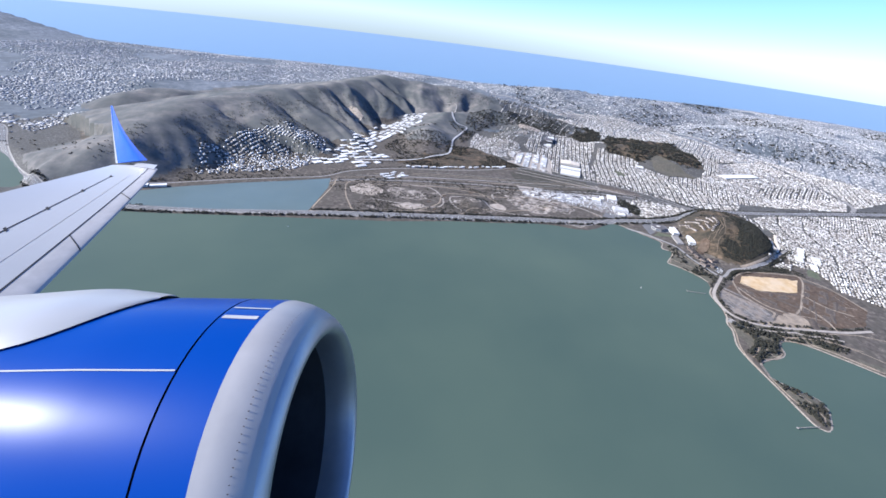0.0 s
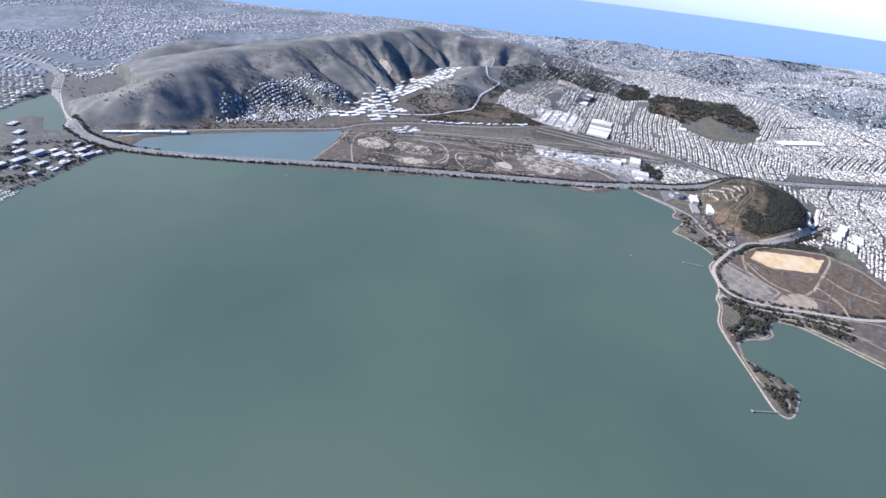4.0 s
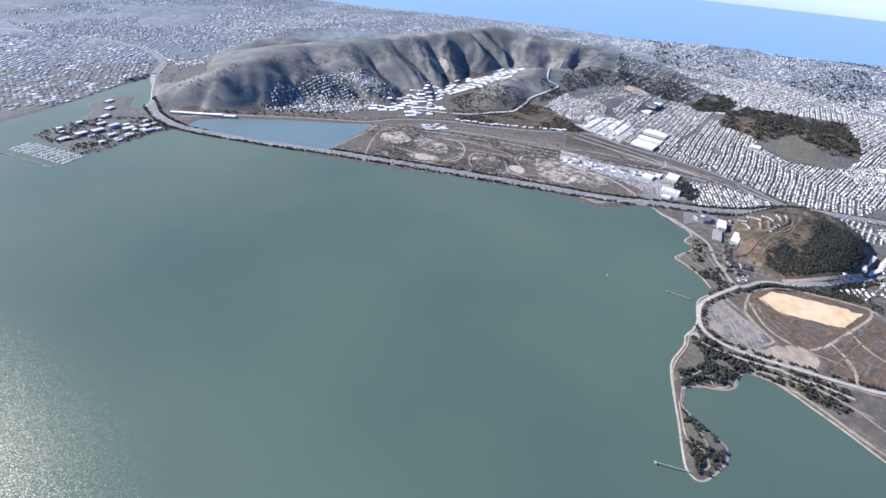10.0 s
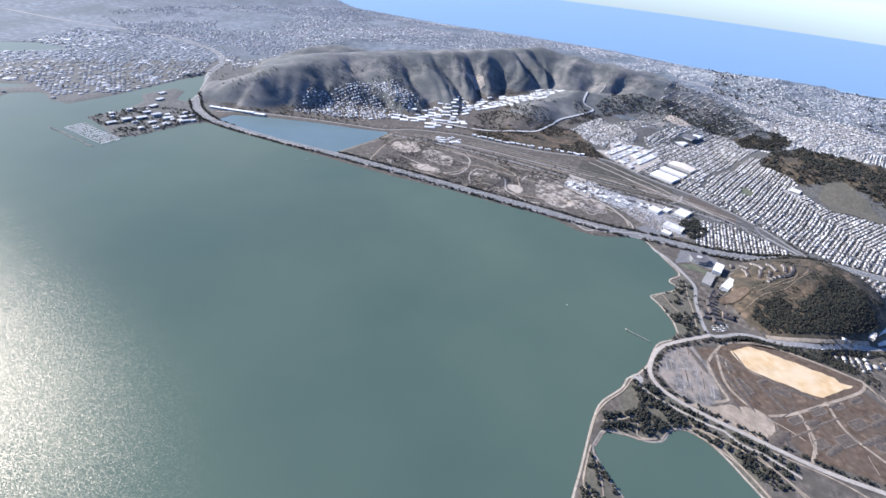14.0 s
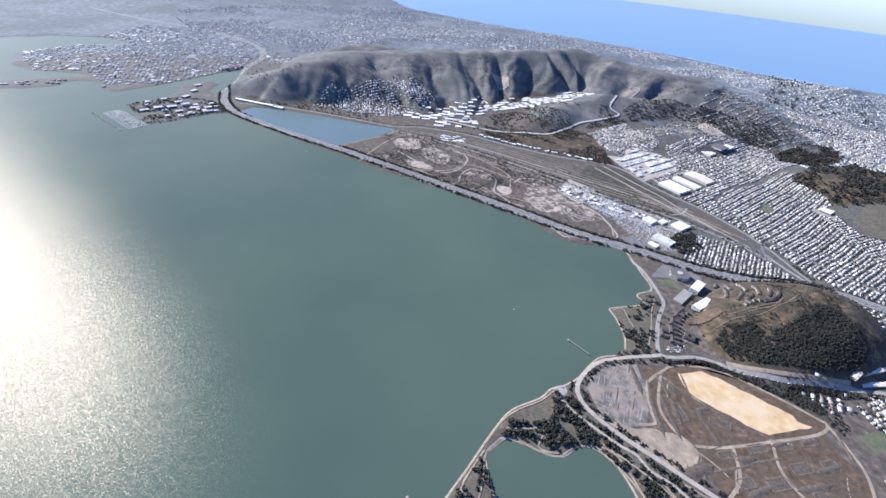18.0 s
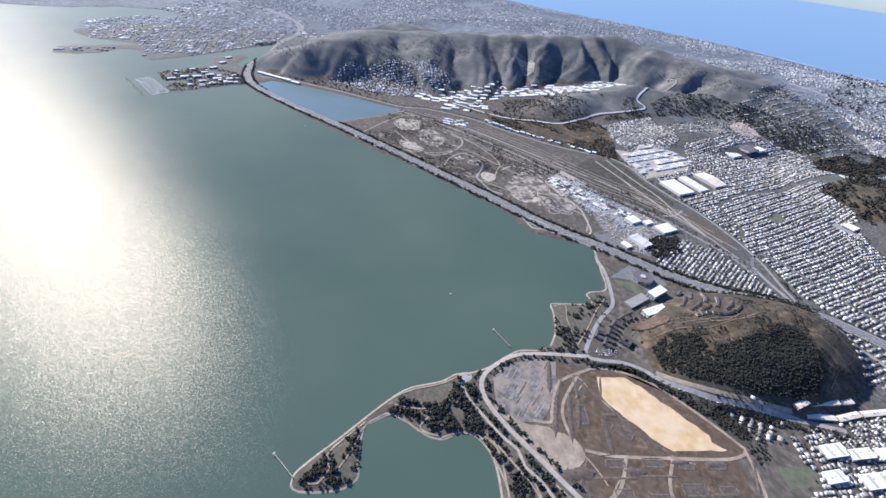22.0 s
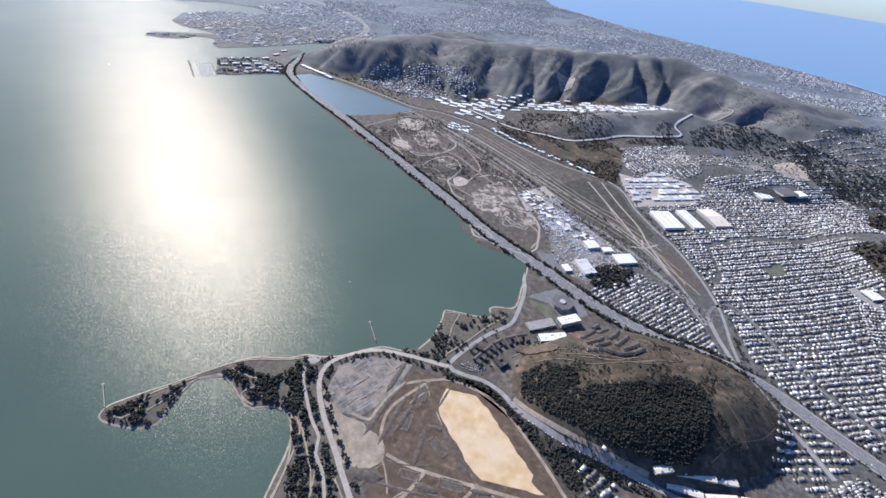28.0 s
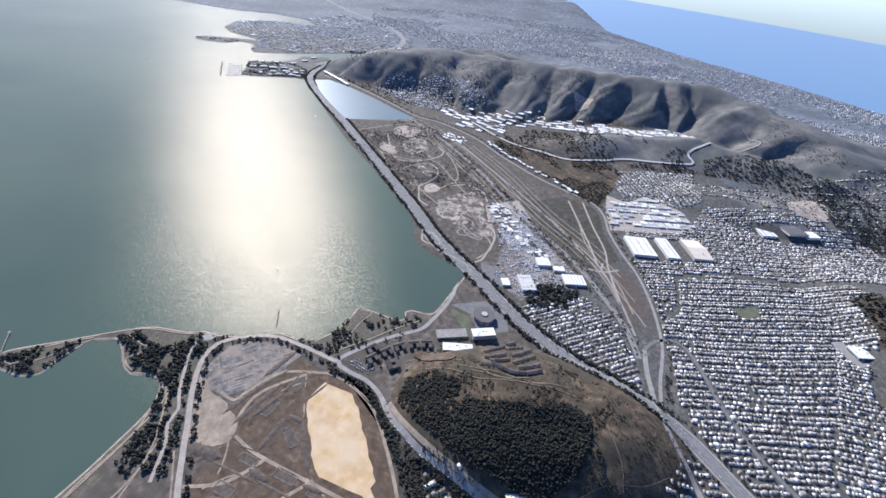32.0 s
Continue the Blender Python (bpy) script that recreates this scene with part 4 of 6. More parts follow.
PITS = ((66, 70.5, 1.1, 2.6, 14), (66.4, 62.6, 1.0, 2.2, 14), (75, 60.8, 2.2, 0.9, -20), (80.5, 55.3, 2.2, 0.9, 14), (72.6, 53, 1.9, 0.8, 14), (88, 51.7, 2.4, 1.1, 14), (81, 47.8, 2.4, 1.2, 14), (93.6, 58.1, 2.0, 0.7, 14),
        (87.4, 56.6, 1.6, 0.8, 14), (74, 47.2, 1.8, 1.0, 14), (95, 53, 1.8, 1.1, 14), (88.6, 46, 1.6, 1.0, 14))
for k, (x, y, a, b, tn) in enumerate(PITS):  # flat rectangles with low rims, the pit's shade put into the colour
    c, s_ = math.cos(radians(tn)), math.sin(radians(tn))
    structure(pad("shallow_pit", [(x + u * c - v * s_, y + u * s_ + v * c) for u, v in ((-a, -b), (a, -b), (a, b), (-a, b))], M_PIT, 0.082 + 0.002 * k, None, 0.15, 140 + k), "flat pit floor with shade put into its colour", "ground cover")
    for u, v, ln, q in ((0, -b, 2 * a, 0), (0, b, 2 * a, 0), (-a, 0, 2 * b, 90), (a, 0, 2 * b, 90)):
        berm(x + u * c - v * s_, y + u * s_ + v * c, radians(tn + q), ln + 0.3, 0.4, 0.1, M_BERM, "low earth rim of a dug pit")
RUTS = [(60.5, 75), (68.5, 75.5), (72, 77), (83, 76.6), (100.6, 63.6), (97, 60.2), (100.5, 50), (96, 40), (82, 38), (68, 44), (66, 53), (60, 57.5), (61.5, 69)]
TAN = [(70.2, 74), (77, 75.8), (80.5, 74), (94, 65.2), (97.3, 62.3), (85.2, 59.2), (72.4, 66.8)]
for k in range(60):  # wheel ruts over the cleared site
    x, y = rng.uniform(60, 100), rng.uniform(39, 77)
    a = radians(rng.choice([14, 14, 104, 76, -36]) + rng.normal(0, 5))
    n = rng.integers(4, 9)
    pts = [(x + 1.1 * i * math.cos(a + 0.03 * i * (k % 3 - 1)), y + 1.1 * i * math.sin(a + 0.03 * i * (k % 3 - 1))) for i in range(n)]
    px, py = np.array([p[0] for p in pts]), np.array([p[1] for p in pts])
    if inside(px, py, RUTS).all() and not inside(px, py, TAN).any():
        structure(ribbon("wheel_rut", pts, rng.uniform(0.14, 0.34), M_PIT if k % 3 else M_TRACK, 0.10 + 0.0008 * k, None, 0, 0.7), "shallow wheel rut in graded earth", "track")

# ---- stuff: houses, trees, cars, each kind in one mesh ----
BOX_V = np.array([(sx, sy, sz) for sz in (0, 1) for sx, sy in ((-.5, -.5), (.5, -.5), (.5, .5), (-.5, .5))])
BOX_F = np.array([(0, 1, 5, 4), (1, 2, 6, 5), (2, 3, 7, 6), (3, 0, 4, 7), (4, 5, 6, 7)])


def boxes(name, x, y, z, turn, w, d, h, mats, roof=1):
    """Many boxes in one mesh: walls of the first material, tops of the second."""
    n = len(x)
    size = np.stack([w, d, h], 1)
    v = BOX_V[None] * size[:, None, :]
    c, s = np.cos(turn)[:, None], np.sin(turn)[:, None]
    v = np.stack([v[..., 0] * c - v[..., 1] * s + x[:, None], v[..., 0] * s + v[..., 1] * c + y[:, None], v[..., 2] + z[:, None]], -1)
    q = (BOX_F[None] + 8 * np.arange(n)[:, None, None]).reshape(-1, 4)
    return sheet(name, v.reshape(-1, 3), q, mats, np.tile([0, 0, 0, 0, roof], n))


KEEP_OUT = [p for nm, p, m, l in PADS if nm not in ("park_meadow", "roadside_grass")] + [[(-126, 384), (-100, 412), (-60, 428), (-32, 416), (-52, 388), (-96, 374)]]
LANES = [(HIGHWAY, 3.2), (BOULEVARD, 1.5), (RAIL, 1.8), (VALLEY_ROAD, 1.3), (SHORE_ROAD, 1.5), (CROSS_ROAD, 1.2), (EAST_ROAD, 1.0), (FAR_FREEWAY, 2.0)]
BIG_ROOFS = [[(105, 191), (124, 205), (131, 212), (138, 201), (123, 186), (113, 178)], [(145, 241), (165, 257), (174, 251), (160, 238), (153, 235)]]
WOODS = [[(197, 254), (212, 260), (226, 271), (244, 272), (240, 255), (226, 243), (208, 236), (194, 235)],
         [(177, 206), (214, 236), (240, 246), (251, 237), (267, 227), (277, 222), (292, 212), (262, 186), (222, 156), (211, 160.5), (208, 168), (206, 174), (206, 184), (191, 181), (185, 182), (184, 190), (180, 200)]]


def rows(name, poly, angle, pitch, step, depth, tall, label, cross=9.0, lane=1.0, fill=0.93, seed=0, bend=0.0, mats=None, wide=0.8, quarters=1, turns=40, pairs=False, gaps=(14, 0.12, 1.1)):
    """Rows of flat-roofed houses over a polygon of the plan, which may fall into quarters of their own direction."""
    rng = np.random.default_rng(seed)
    p = np.array(poly)
    sites = [(p[:, 0].mean(), p[:, 1].mean())]
    while len(sites) < quarters:
        q = rng.uniform(p.min(0), p.max(0))
        if inside(np.array([q[0]]), np.array([q[1]]), list(poly))[0]:
            sites.append(tuple(q))
    got = []
    for k, site in enumerate(sites):
        a = radians(angle + (rng.choice([0, 0, 90]) + rng.uniform(-turns, turns) if quarters > 1 else 0))
        u, v = p[:, 0] * math.cos(a) + p[:, 1] * math.sin(a), -p[:, 0] * math.sin(a) + p[:, 1] * math.cos(a)
        gu, gv = np.meshgrid(np.arange(u.min(), u.max(), step), np.arange(v.min() - 6, v.max() + 6, pitch))
        row = np.round((gv - v.min()) / pitch)
        if pairs:  # two rows back to back on each block
            gu, gv, row = np.concatenate([gu, gu]), np.concatenate([gv, gv + depth * 1.45]), np.concatenate([row, row + 0.4])
        gu = (gu + rng.uniform(-0.14, 0.14, gu.shape) * step + (row * 3.1) % step).ravel()
        gv0 = gv.ravel()
        gv = gv0 + bend * np.sin(gu / 13 + gv0 / 40) + rng.uniform(-0.16, 0.16, gu.shape) * max(1, pitch / 1.6 - 0.8) + 0.25 * rough_noise(gu, gv0 * 3, 9, seed + 1)
        x, y = gu * math.cos(a) - gv * math.sin(a), gu * math.sin(a) + gv * math.cos(a)
        keep = inside(x, y, list(poly)) & (np.mod(gu + 2 * np.sin(gv0 / 9), cross) > lane)
        keep &= rng.random(x.shape) < fill - gaps[2] * np.clip(rough_noise(x, y, gaps[0], seed) - gaps[1], 0, 1)
        if quarters > 1:
            at = np.flatnonzero(keep)
            drift = x[at] + 3 * rough_noise(x[at], y[at], 20, 3)
            keep[at] = np.argmin([np.hypot(drift - sx, y[at] - sy) for sx, sy in sites], 0) == k
        for x_, y_, g_ in ((x[keep], y[keep], gu[keep]),):
            ok = waterline(x_, y_) > 1.5
            for o in KEEP_OUT + BIG_ROOFS:
                ok &= ~inside(x_, y_, o)
            for line, d in LANES:
                ok &= away(x_, y_, line)[0] > d
            for w in WOODS:
                ok &= ~inside(x_, y_, w)
            got.append((x_[ok], y_[ok], a + bend / 13 * np.cos(g_[ok] / 13)))
    x, y, turn = (np.concatenate([g[i] for g in got]) for i in range(3))
    n = len(x)
    big = 1 + rng.uniform(0.5, 1.6, n) * (rng.random(n) < 0.06)
    ob = boxes(name, x, y, lie(x, y) - 0.25, turn + rng.normal(0, 0.05, n), step * wide * rng.uniform(0.8, 1.25, n) * big, depth * rng.uniform(0.65, 1.15, n) * big ** 0.5,
               tall * rng.uniform(0.75, 1.3, n) + 0.25, mats or [M_WALL, M_FLATROOF])
    tagged(ob, label, "houses", kind="stuff")
    return x, y


M_TOWNROOF = material("town_roofs", [(0.2, (0.2, 0.19, 0.18)), (0.5, (0.5, 0.49, 0.48)), (0.8, (0.8, 0.79, 0.78))], 0.5, per="island", amount=0.9)
VISI = [(127, 148), (133, 160), (129, 178), (140, 192), (163, 204), (178, 214), (200, 208), (186, 190), (178, 178), (173, 152), (170, 128), (176, 112), (160, 109), (146, 116), (139, 124), (134, 140)]
spots = [rows("row_houses", VISI, 38, 2.9, 0.5, 0.78, 0.36, "long pale rows of flat-roofed terraced houses on a slope", 11, 0.7, 0.9, 3, 0.7, pairs=True)]
spots.append(rows("row_houses", [(93, 128), (106, 146), (122, 142), (126, 132), (131, 120), (117, 120.5), (101, 122.6)], 57, 2.6, 0.55, 0.75, 0.34,
                  "pale small houses packed between highway and railway", 10, 0.7, 0.8, 4, 0.3, pairs=True))
spots.append(rows("row_houses", [(104, 199), (112, 178), (128, 150), (131, 162), (127, 180), (140, 194), (176, 216), (206, 236), (190, 262), (160, 262), (128, 242), (126, 216)], 38, 2.8, 0.55, 0.78, 0.37,
                  "pale flat-roofed houses on a street grid", 8, 0.8, 0.86, 5, 0.0, pairs=True))
spots.append(rows("row_houses", [(86, 254), (100, 268), (117, 283), (121, 257), (127, 248), (119.7, 236), (97, 222), (90, 236)], -49, 2.2, 0.6, 0.95, 0.36,
                  "pale houses in tight parallel rows in a valley", 12, 0.9, 0.93, 6))
spots.append(rows("hillside_terraces", [(120, 270), (148, 290), (160, 284), (158, 262), (138, 256), (126, 250)], 30, 4.6, 0.75, 0.6, 0.3, "pale curved housing terraces on a dark hillside", 22, 2, 0.8, 7, 1.4))
spots.append(rows("hillside_terraces", [(160, 292), (185, 330), (235, 400), (250, 350), (236, 268), (204, 244), (178, 262), (174, 288)], 34, 5.0, 0.75, 0.6, 0.3,
                  "pale curved housing terraces on a dark hillside", 26, 2, 0.85, 8, 2.2))
spots.append(rows("row_houses", [(113, 70), (122, 75), (144, 84), (156, 100), (172, 96), (230, 70), (300, 30), (250, -30), (120, -10), (108, 30), (104, 50), (112, 56)], 20, 2.5, 0.56, 0.8, 0.34,
                  "pale houses and sheds in straight rows", 12, 1.0, 0.82, 9, 0.3, None, 0.8, 5, 12, True))
spots.append(rows("row_houses", [(142, 110), (152, 113), (158, 104), (148, 90), (139, 92)], 30, 1.9, 0.55, 0.8, 0.32, "pale houses stepped up a hillside", 12, 0.8, 0.9, 10))
spots.append(rows("row_houses", [(174, 178), (182, 178), (181, 161), (190, 155), (200, 148), (222, 154), (250, 176), (262, 160), (236, 128), (200, 104), (180, 108), (171, 128), (173, 152)], 24, 2.8, 0.6, 0.8, 0.37,
                  "pale houses below the wooded park hill", 10, 0.8, 0.85, 19, 0.3, pairs=True))
spots.append(rows("row_houses", [(100, 72), (106, 77), (114, 76), (112, 69), (105, 66)], 62, 1.9, 0.7, 0.9, 0.45, "small pale houses among trees", 9, 0.8, 0.8, 11))
spots.append(rows("city_blocks", [(186, 104), (200, 150), (222, 148), (262, 160), (330, 150), (330, 60), (236, 76)], 28, 3.3, 0.75, 0.9, 0.4, "pale city blocks on a street grid", 12, 1.2, 0.88, 12, 0.5, None, 0.8, 5, 40, True))
spots.append(rows("city_blocks", [(180, 180), (190, 192), (210, 240), (236, 268), (250, 350), (330, 300), (330, 150), (268, 164), (262, 210), (232, 240), (206, 246), (200, 232)], 36, 3.3, 0.8, 0.9, 0.4,
                  "pale city blocks spreading over low hills", 12, 1.2, 0.88, 13, 0.5, None, 0.8, 6, 40, True))
# The far blocks use the roof colours that have haze put in.
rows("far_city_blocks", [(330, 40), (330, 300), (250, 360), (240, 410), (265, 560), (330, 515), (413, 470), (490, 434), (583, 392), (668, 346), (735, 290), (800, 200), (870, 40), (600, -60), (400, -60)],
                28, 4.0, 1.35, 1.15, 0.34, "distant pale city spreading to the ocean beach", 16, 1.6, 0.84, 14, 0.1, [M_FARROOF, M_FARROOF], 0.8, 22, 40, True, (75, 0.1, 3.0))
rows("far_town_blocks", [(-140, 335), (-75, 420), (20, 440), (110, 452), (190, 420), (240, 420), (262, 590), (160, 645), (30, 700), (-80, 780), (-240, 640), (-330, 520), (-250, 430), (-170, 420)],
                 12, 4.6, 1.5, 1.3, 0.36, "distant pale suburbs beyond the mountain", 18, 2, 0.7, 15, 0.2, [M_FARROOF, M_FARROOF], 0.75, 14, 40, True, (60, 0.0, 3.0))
spots.append(rows("hillside_town", [(-82, 252), (-73, 274), (-47, 290), (-22, 292), (-8, 276), (-20, 254), (-39, 246)], 22, 2.0, 0.85, 0.85, 0.45, "white houses scattered up a wooded mountain bowl", 9, 0.9, 0.66, 16, 1.2, [M_WALL, M_TOWNROOF]))
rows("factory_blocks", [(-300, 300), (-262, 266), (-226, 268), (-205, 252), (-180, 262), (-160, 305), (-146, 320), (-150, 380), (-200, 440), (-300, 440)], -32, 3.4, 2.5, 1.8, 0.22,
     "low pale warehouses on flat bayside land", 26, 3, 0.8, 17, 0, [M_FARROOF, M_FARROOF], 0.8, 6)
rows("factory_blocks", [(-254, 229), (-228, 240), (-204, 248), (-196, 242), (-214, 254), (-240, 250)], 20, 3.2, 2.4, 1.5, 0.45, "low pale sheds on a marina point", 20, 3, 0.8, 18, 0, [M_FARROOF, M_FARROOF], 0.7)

ICO_V = np.array([(0, s1, s2 * 1.618) for s1 in (-1, 1) for s2 in (-1, 1)] + [(s1, s2 * 1.618, 0) for s1 in (-1, 1) for s2 in (-1, 1)] + [(s2 * 1.618, 0, s1) for s1 in (-1, 1) for s2 in (-1, 1)]) / 1.9
ICO_F = np.array([t for t in itertools.combinations(range(12), 3)
                  if all(abs(np.linalg.norm(ICO_V[a] - ICO_V[b]) - 2 / 1.9) < 0.01 for a, b in ((t[0], t[1]), (t[1], t[2]), (t[0], t[2])))])
ICO_F = np.array([t if np.dot(np.cross(ICO_V[t[1]] - ICO_V[t[0]], ICO_V[t[2]] - ICO_V[t[0]]), ICO_V[t[0]]) > 0 else t[::-1] for t in ICO_F])


def woods(name, x, y, tall, label, clumps=6, spread=0.42, seed=0, sink=0.1, category="trees"):
    """Trees in one mesh: a tapered trunk with two limbs, and a crown of uneven clumps."""
    rng = np.random.default_rng(seed)
    n = len(x)
    z = lie(x, y) - sink
    tall = tall * rng.uniform(0.7, 1.3, n)
    ang, rad = rng.uniform(0, 6.283, (n, clumps)), np.sqrt(rng.random((n, clumps))) * spread
    up = rng.uniform(0.38, 0.88, (n, clumps)) - 0.25 * rad
    size = (0.16 + 0.10 * rng.random((n, clumps))) * (6 / (clumps + 1)) ** 0.25
    cx, cy, cz = x[:, None] + np.cos(ang) * rad * tall[:, None], y[:, None] + np.sin(ang) * rad * tall[:, None], z[:, None] + up * tall[:, None]
    jit = 1 + rng.uniform(-0.38, 0.38, (n, clumps, 12, 1))
    v = ICO_V[None, None] * jit * (size * tall[:, None])[..., None, None] * np.array([1.15, 1.15, 0.85])
    v = v + np.stack([cx, cy, cz], -1)[:, :, None, :]
    f = (ICO_F[None] + 12 * np.arange(n * clumps)[:, None, None]).reshape(-1, 3)
    v, base = v.reshape(-1, 3), n * clumps * 12
    # trunk and limbs: three-sided tapered spikes
    tri = np.array([(math.cos(k * 2.094), math.sin(k * 2.094)) for k in range(3)])
    tv, tf = [], []
    for j, (lean, frac) in enumerate(((0.0, 0.75), (0.3, 0.6), (-0.28, 0.62))):
        foot = np.stack([x, y, z + (0 if j == 0 else 0.2) * tall], -1)
        ring = np.concatenate([tri[None] * (0.035 * tall * (1 if j == 0 else 0.6))[:, None, None], np.zeros((n, 3, 1))], -1) + foot[:, None]
        tip = np.stack([x + lean * tall, y - lean * 0.5 * tall, z + frac * tall], -1)[:, None]
        tv.append(np.concatenate([ring, tip], 1).reshape(-1, 3))
        tf.append((np.array([(0, 1, 3), (1, 2, 3), (2, 0, 3)])[None] + 4 * np.arange(n)[:, None, None] + base + 4 * n * j).reshape(-1, 3))
    idx = np.concatenate([np.zeros(len(f), int), np.ones(9 * n, int)])
    ob = sheet(name, np.concatenate([v, *tv]), np.concatenate([f, *tf]), [M_LEAF, M_TRUNK], idx)
    return tagged(ob, label, category, kind="stuff")


def scatter(poly, n, seed, rule=None):
    rng = np.random.default_rng(seed)
    p = np.array(poly)
    x, y = rng.uniform(p[:, 0].min(), p[:, 0].max(), n * 6), rng.uniform(p[:, 1].min(), p[:, 1].max(), n * 6)
    k = inside(x, y, list(poly)) & (waterline(x, y) > 0.35)
    if rule is not None:
        k &= rule(x, y)
    return x[k][:n], y[k][:n]


def beside(line, n, seed, low, high, ends=(0, 1)):
    """Places along a line, between two offsets to its side."""
    rng = np.random.default_rng(seed)
    c = smooth_line(line, 0.5)
    c = c[int(len(c) * ends[0]):int(len(c) * ends[1])]
    t = np.gradient(c, axis=0)
    t /= np.linalg.norm(t, axis=1)[:, None]
    i = rng.integers(0, len(c), n)
    o = rng.uniform(low, high, n)
    x, y = c[i, 0] - t[i, 1] * o, c[i, 1] + t[i, 0] * o
    k = waterline(x, y) > 0.3
    return x[k], y[k]


def clear(x, y):
    k = np.ones(x.shape, bool)
    for line in (PARK_LOOP, SHORE_ROAD):
        k &= away(x, y, line)[0] > 1.1
    k &= away(x, y, PROMENADE)[0] > 0.6
    for line in PATHS:
        k &= away(x, y, line)[0] > 0.35
    return k


# wooded hill above the cleared lot: dense on its shaded side, bare brown grass on its western brow
HILL = [(86, 84), (90, 94), (100, 104), (112, 111), (126, 113), (136, 110), (140, 100), (134, 90), (117, 80.5), (104, 79.5), (93, 81)]
def brow(x, y):
    """True away from the bare north-western brow and the eastern end of the hill."""
    d, k, side = away(x, y, [(84, 93), (94, 97), (104, 99.5), (112, 102.5), (120, 106)])
    bare = np.clip(1.3 - d / 3.2, 0, 1) + np.clip((x - 122) / 10, 0, 0.6) * np.clip((y - 92) / 6, 0, 1)
    return rough_noise(x, y, 6, 41) * 0.6 + 0.25 * (np.random.default_rng(5).random(x.shape) - 0.5) > bare - 0.35


GROVE = [(86.2, 80.6), (84.5, 86), (88.6, 90.5), (95, 91), (99.5, 88), (103.3, 89.5), (108, 92), (112.8, 94.5), (117.4, 99.5), (122, 100.5), (124.2, 95.2), (124.5, 87.8), (122.3, 81.4), (116, 78.5), (107, 77.4),
         (97, 78), (90, 79)]
hx, hy = scatter(GROVE, 4200, 31, lambda x, y: rough_noise(x, y, 9, 49) > -0.5)
woods("hill_woods", hx, hy, 0.62, "dense dark trees on the shaded hillside", 4, 0.5, 32)
hx, hy = scatter(HILL, 1100, 33, lambda x, y: brow(x, y) & (rough_noise(x, y, 5, 43) > -0.05))
woods("hill_thicket", hx, hy, 0.45, "dark thicket in patches on brown hill grass", 4, 0.7, 34)
hx, hy = scatter([(84, 82), (88, 96), (100, 107), (112, 113), (128, 115), (142, 111), (147, 100), (141, 90), (118, 78.6), (104, 78.6), (92, 79.5)], 1300, 131, lambda x, y: rough_noise(x, y, 4, 47) > -0.25)
woods("hill_scrub", hx, hy, 0.34, "low dark scrub over brown hill grass", 2, 0.8, 132, 0.05, "scrub")
M_HILLTRACK = material("worn_hill_soil", [(0.3, (0.13, 0.098, 0.068)), (0.7, (0.23, 0.178, 0.128))], 1.0, rough=0.95)
for i, pts in enumerate(([(80.5, 90.4), (83.7, 94.2), (91.1, 94.5), (97.5, 95.9), (102.4, 97.2), (109.6, 99.2), (116.4, 104.3)], [(85.4, 89.5), (92.1, 92.6), (98.8, 93.3), (105.3, 96.6), (111.8, 100.2)],
                         [(87.9, 94.9), (94.3, 96.9), (101.7, 95.6), (108.1, 99.9)], [(124, 102), (128, 98), (131, 95), (133, 91)], [(126, 84), (130, 90), (136, 95), (140, 101)], [(96, 94.6), (103, 96.2), (110, 98.6), (118, 103)])):
    structure(ribbon("hill_track", pts, 0.2, M_HILLTRACK, 0.26 + 0.006 * i), "worn brown contour track on the hill", "track")
tx, ty = scatter([(118, 268), (148, 292), (162, 290), (185, 330), (232, 392), (246, 350), (236, 268), (204, 244), (178, 258), (158, 258), (138, 256)], 1700, 161, lambda x, y: rough_noise(x, y, 16, 163) > -0.2)
woods("terrace_woods", tx, ty, 0.8, "dark brush on the hillside between housing terraces", 2, 0.7, 162)
for i, w in enumerate(WOODS):
    wx, wy = scatter(w, (420, 1500)[i], 33 + i, lambda x, y: rough_noise(x, y, 14, 93) > -0.3)
    woods("park_woods", wx, wy, 1.5, "dark green park woods on a low hill", 4, 0.55, 35 + i)
px, py = scatter([(24, 52), (28, 58), (38, 65), (42, 62), (44, 58), (50, 54), (47, 51), (42, 53.6), (36, 50), (30, 51.2)], 230, 37,
                 lambda x, y: clear(x, y) & (~inside(x, y, [(26, 56), (30, 60), (36, 62.5), (36, 58), (31, 55.6)])) & (rough_noise(x, y, 5, 44) > -0.25))
woods("park_trees", px, py, 0.95, "dark rounded trees in the shore park", 8, 0.42, 38)
px, py = scatter([(13, 34), (16, 41), (20, 48), (21, 44), (22.5, 40), (23, 37.4), (20.5, 35), (15, 33)], 150, 39, lambda x, y: clear(x, y) & (rough_noise(x, y, 3, 46) > -0.2))
woods("spit_trees", px, py, 0.7, "dark low trees on the narrow spit", 7, 0.42, 40)
px, py = scatter([(36.5, 52), (43, 54.5), (47, 53), (52, 49), (57, 44), (59, 38), (55, 38), (52.5, 42), (49.5, 46), (45, 50.6), (40, 51.4)], 150, 241, clear)
woods("shore_trees", px, py, 0.8, "dark trees along the shore path", 7, 0.42, 242)
px, py = scatter([(46, 60), (52, 54), (58, 49), (64, 43), (60, 40), (52, 50), (46, 56)], 110, 41, clear)
woods("park_trees", px, py, 0.8, "dark rounded trees beside the park road", 7, 0.42, 42)
bx, by = beside(PARK_LOOP, 150, 43, 0.8, 1.9)
k = clear(bx, by) | (away(bx, by, PROMENADE)[0] > 0.6)
bx, by = bx[k], by[k]
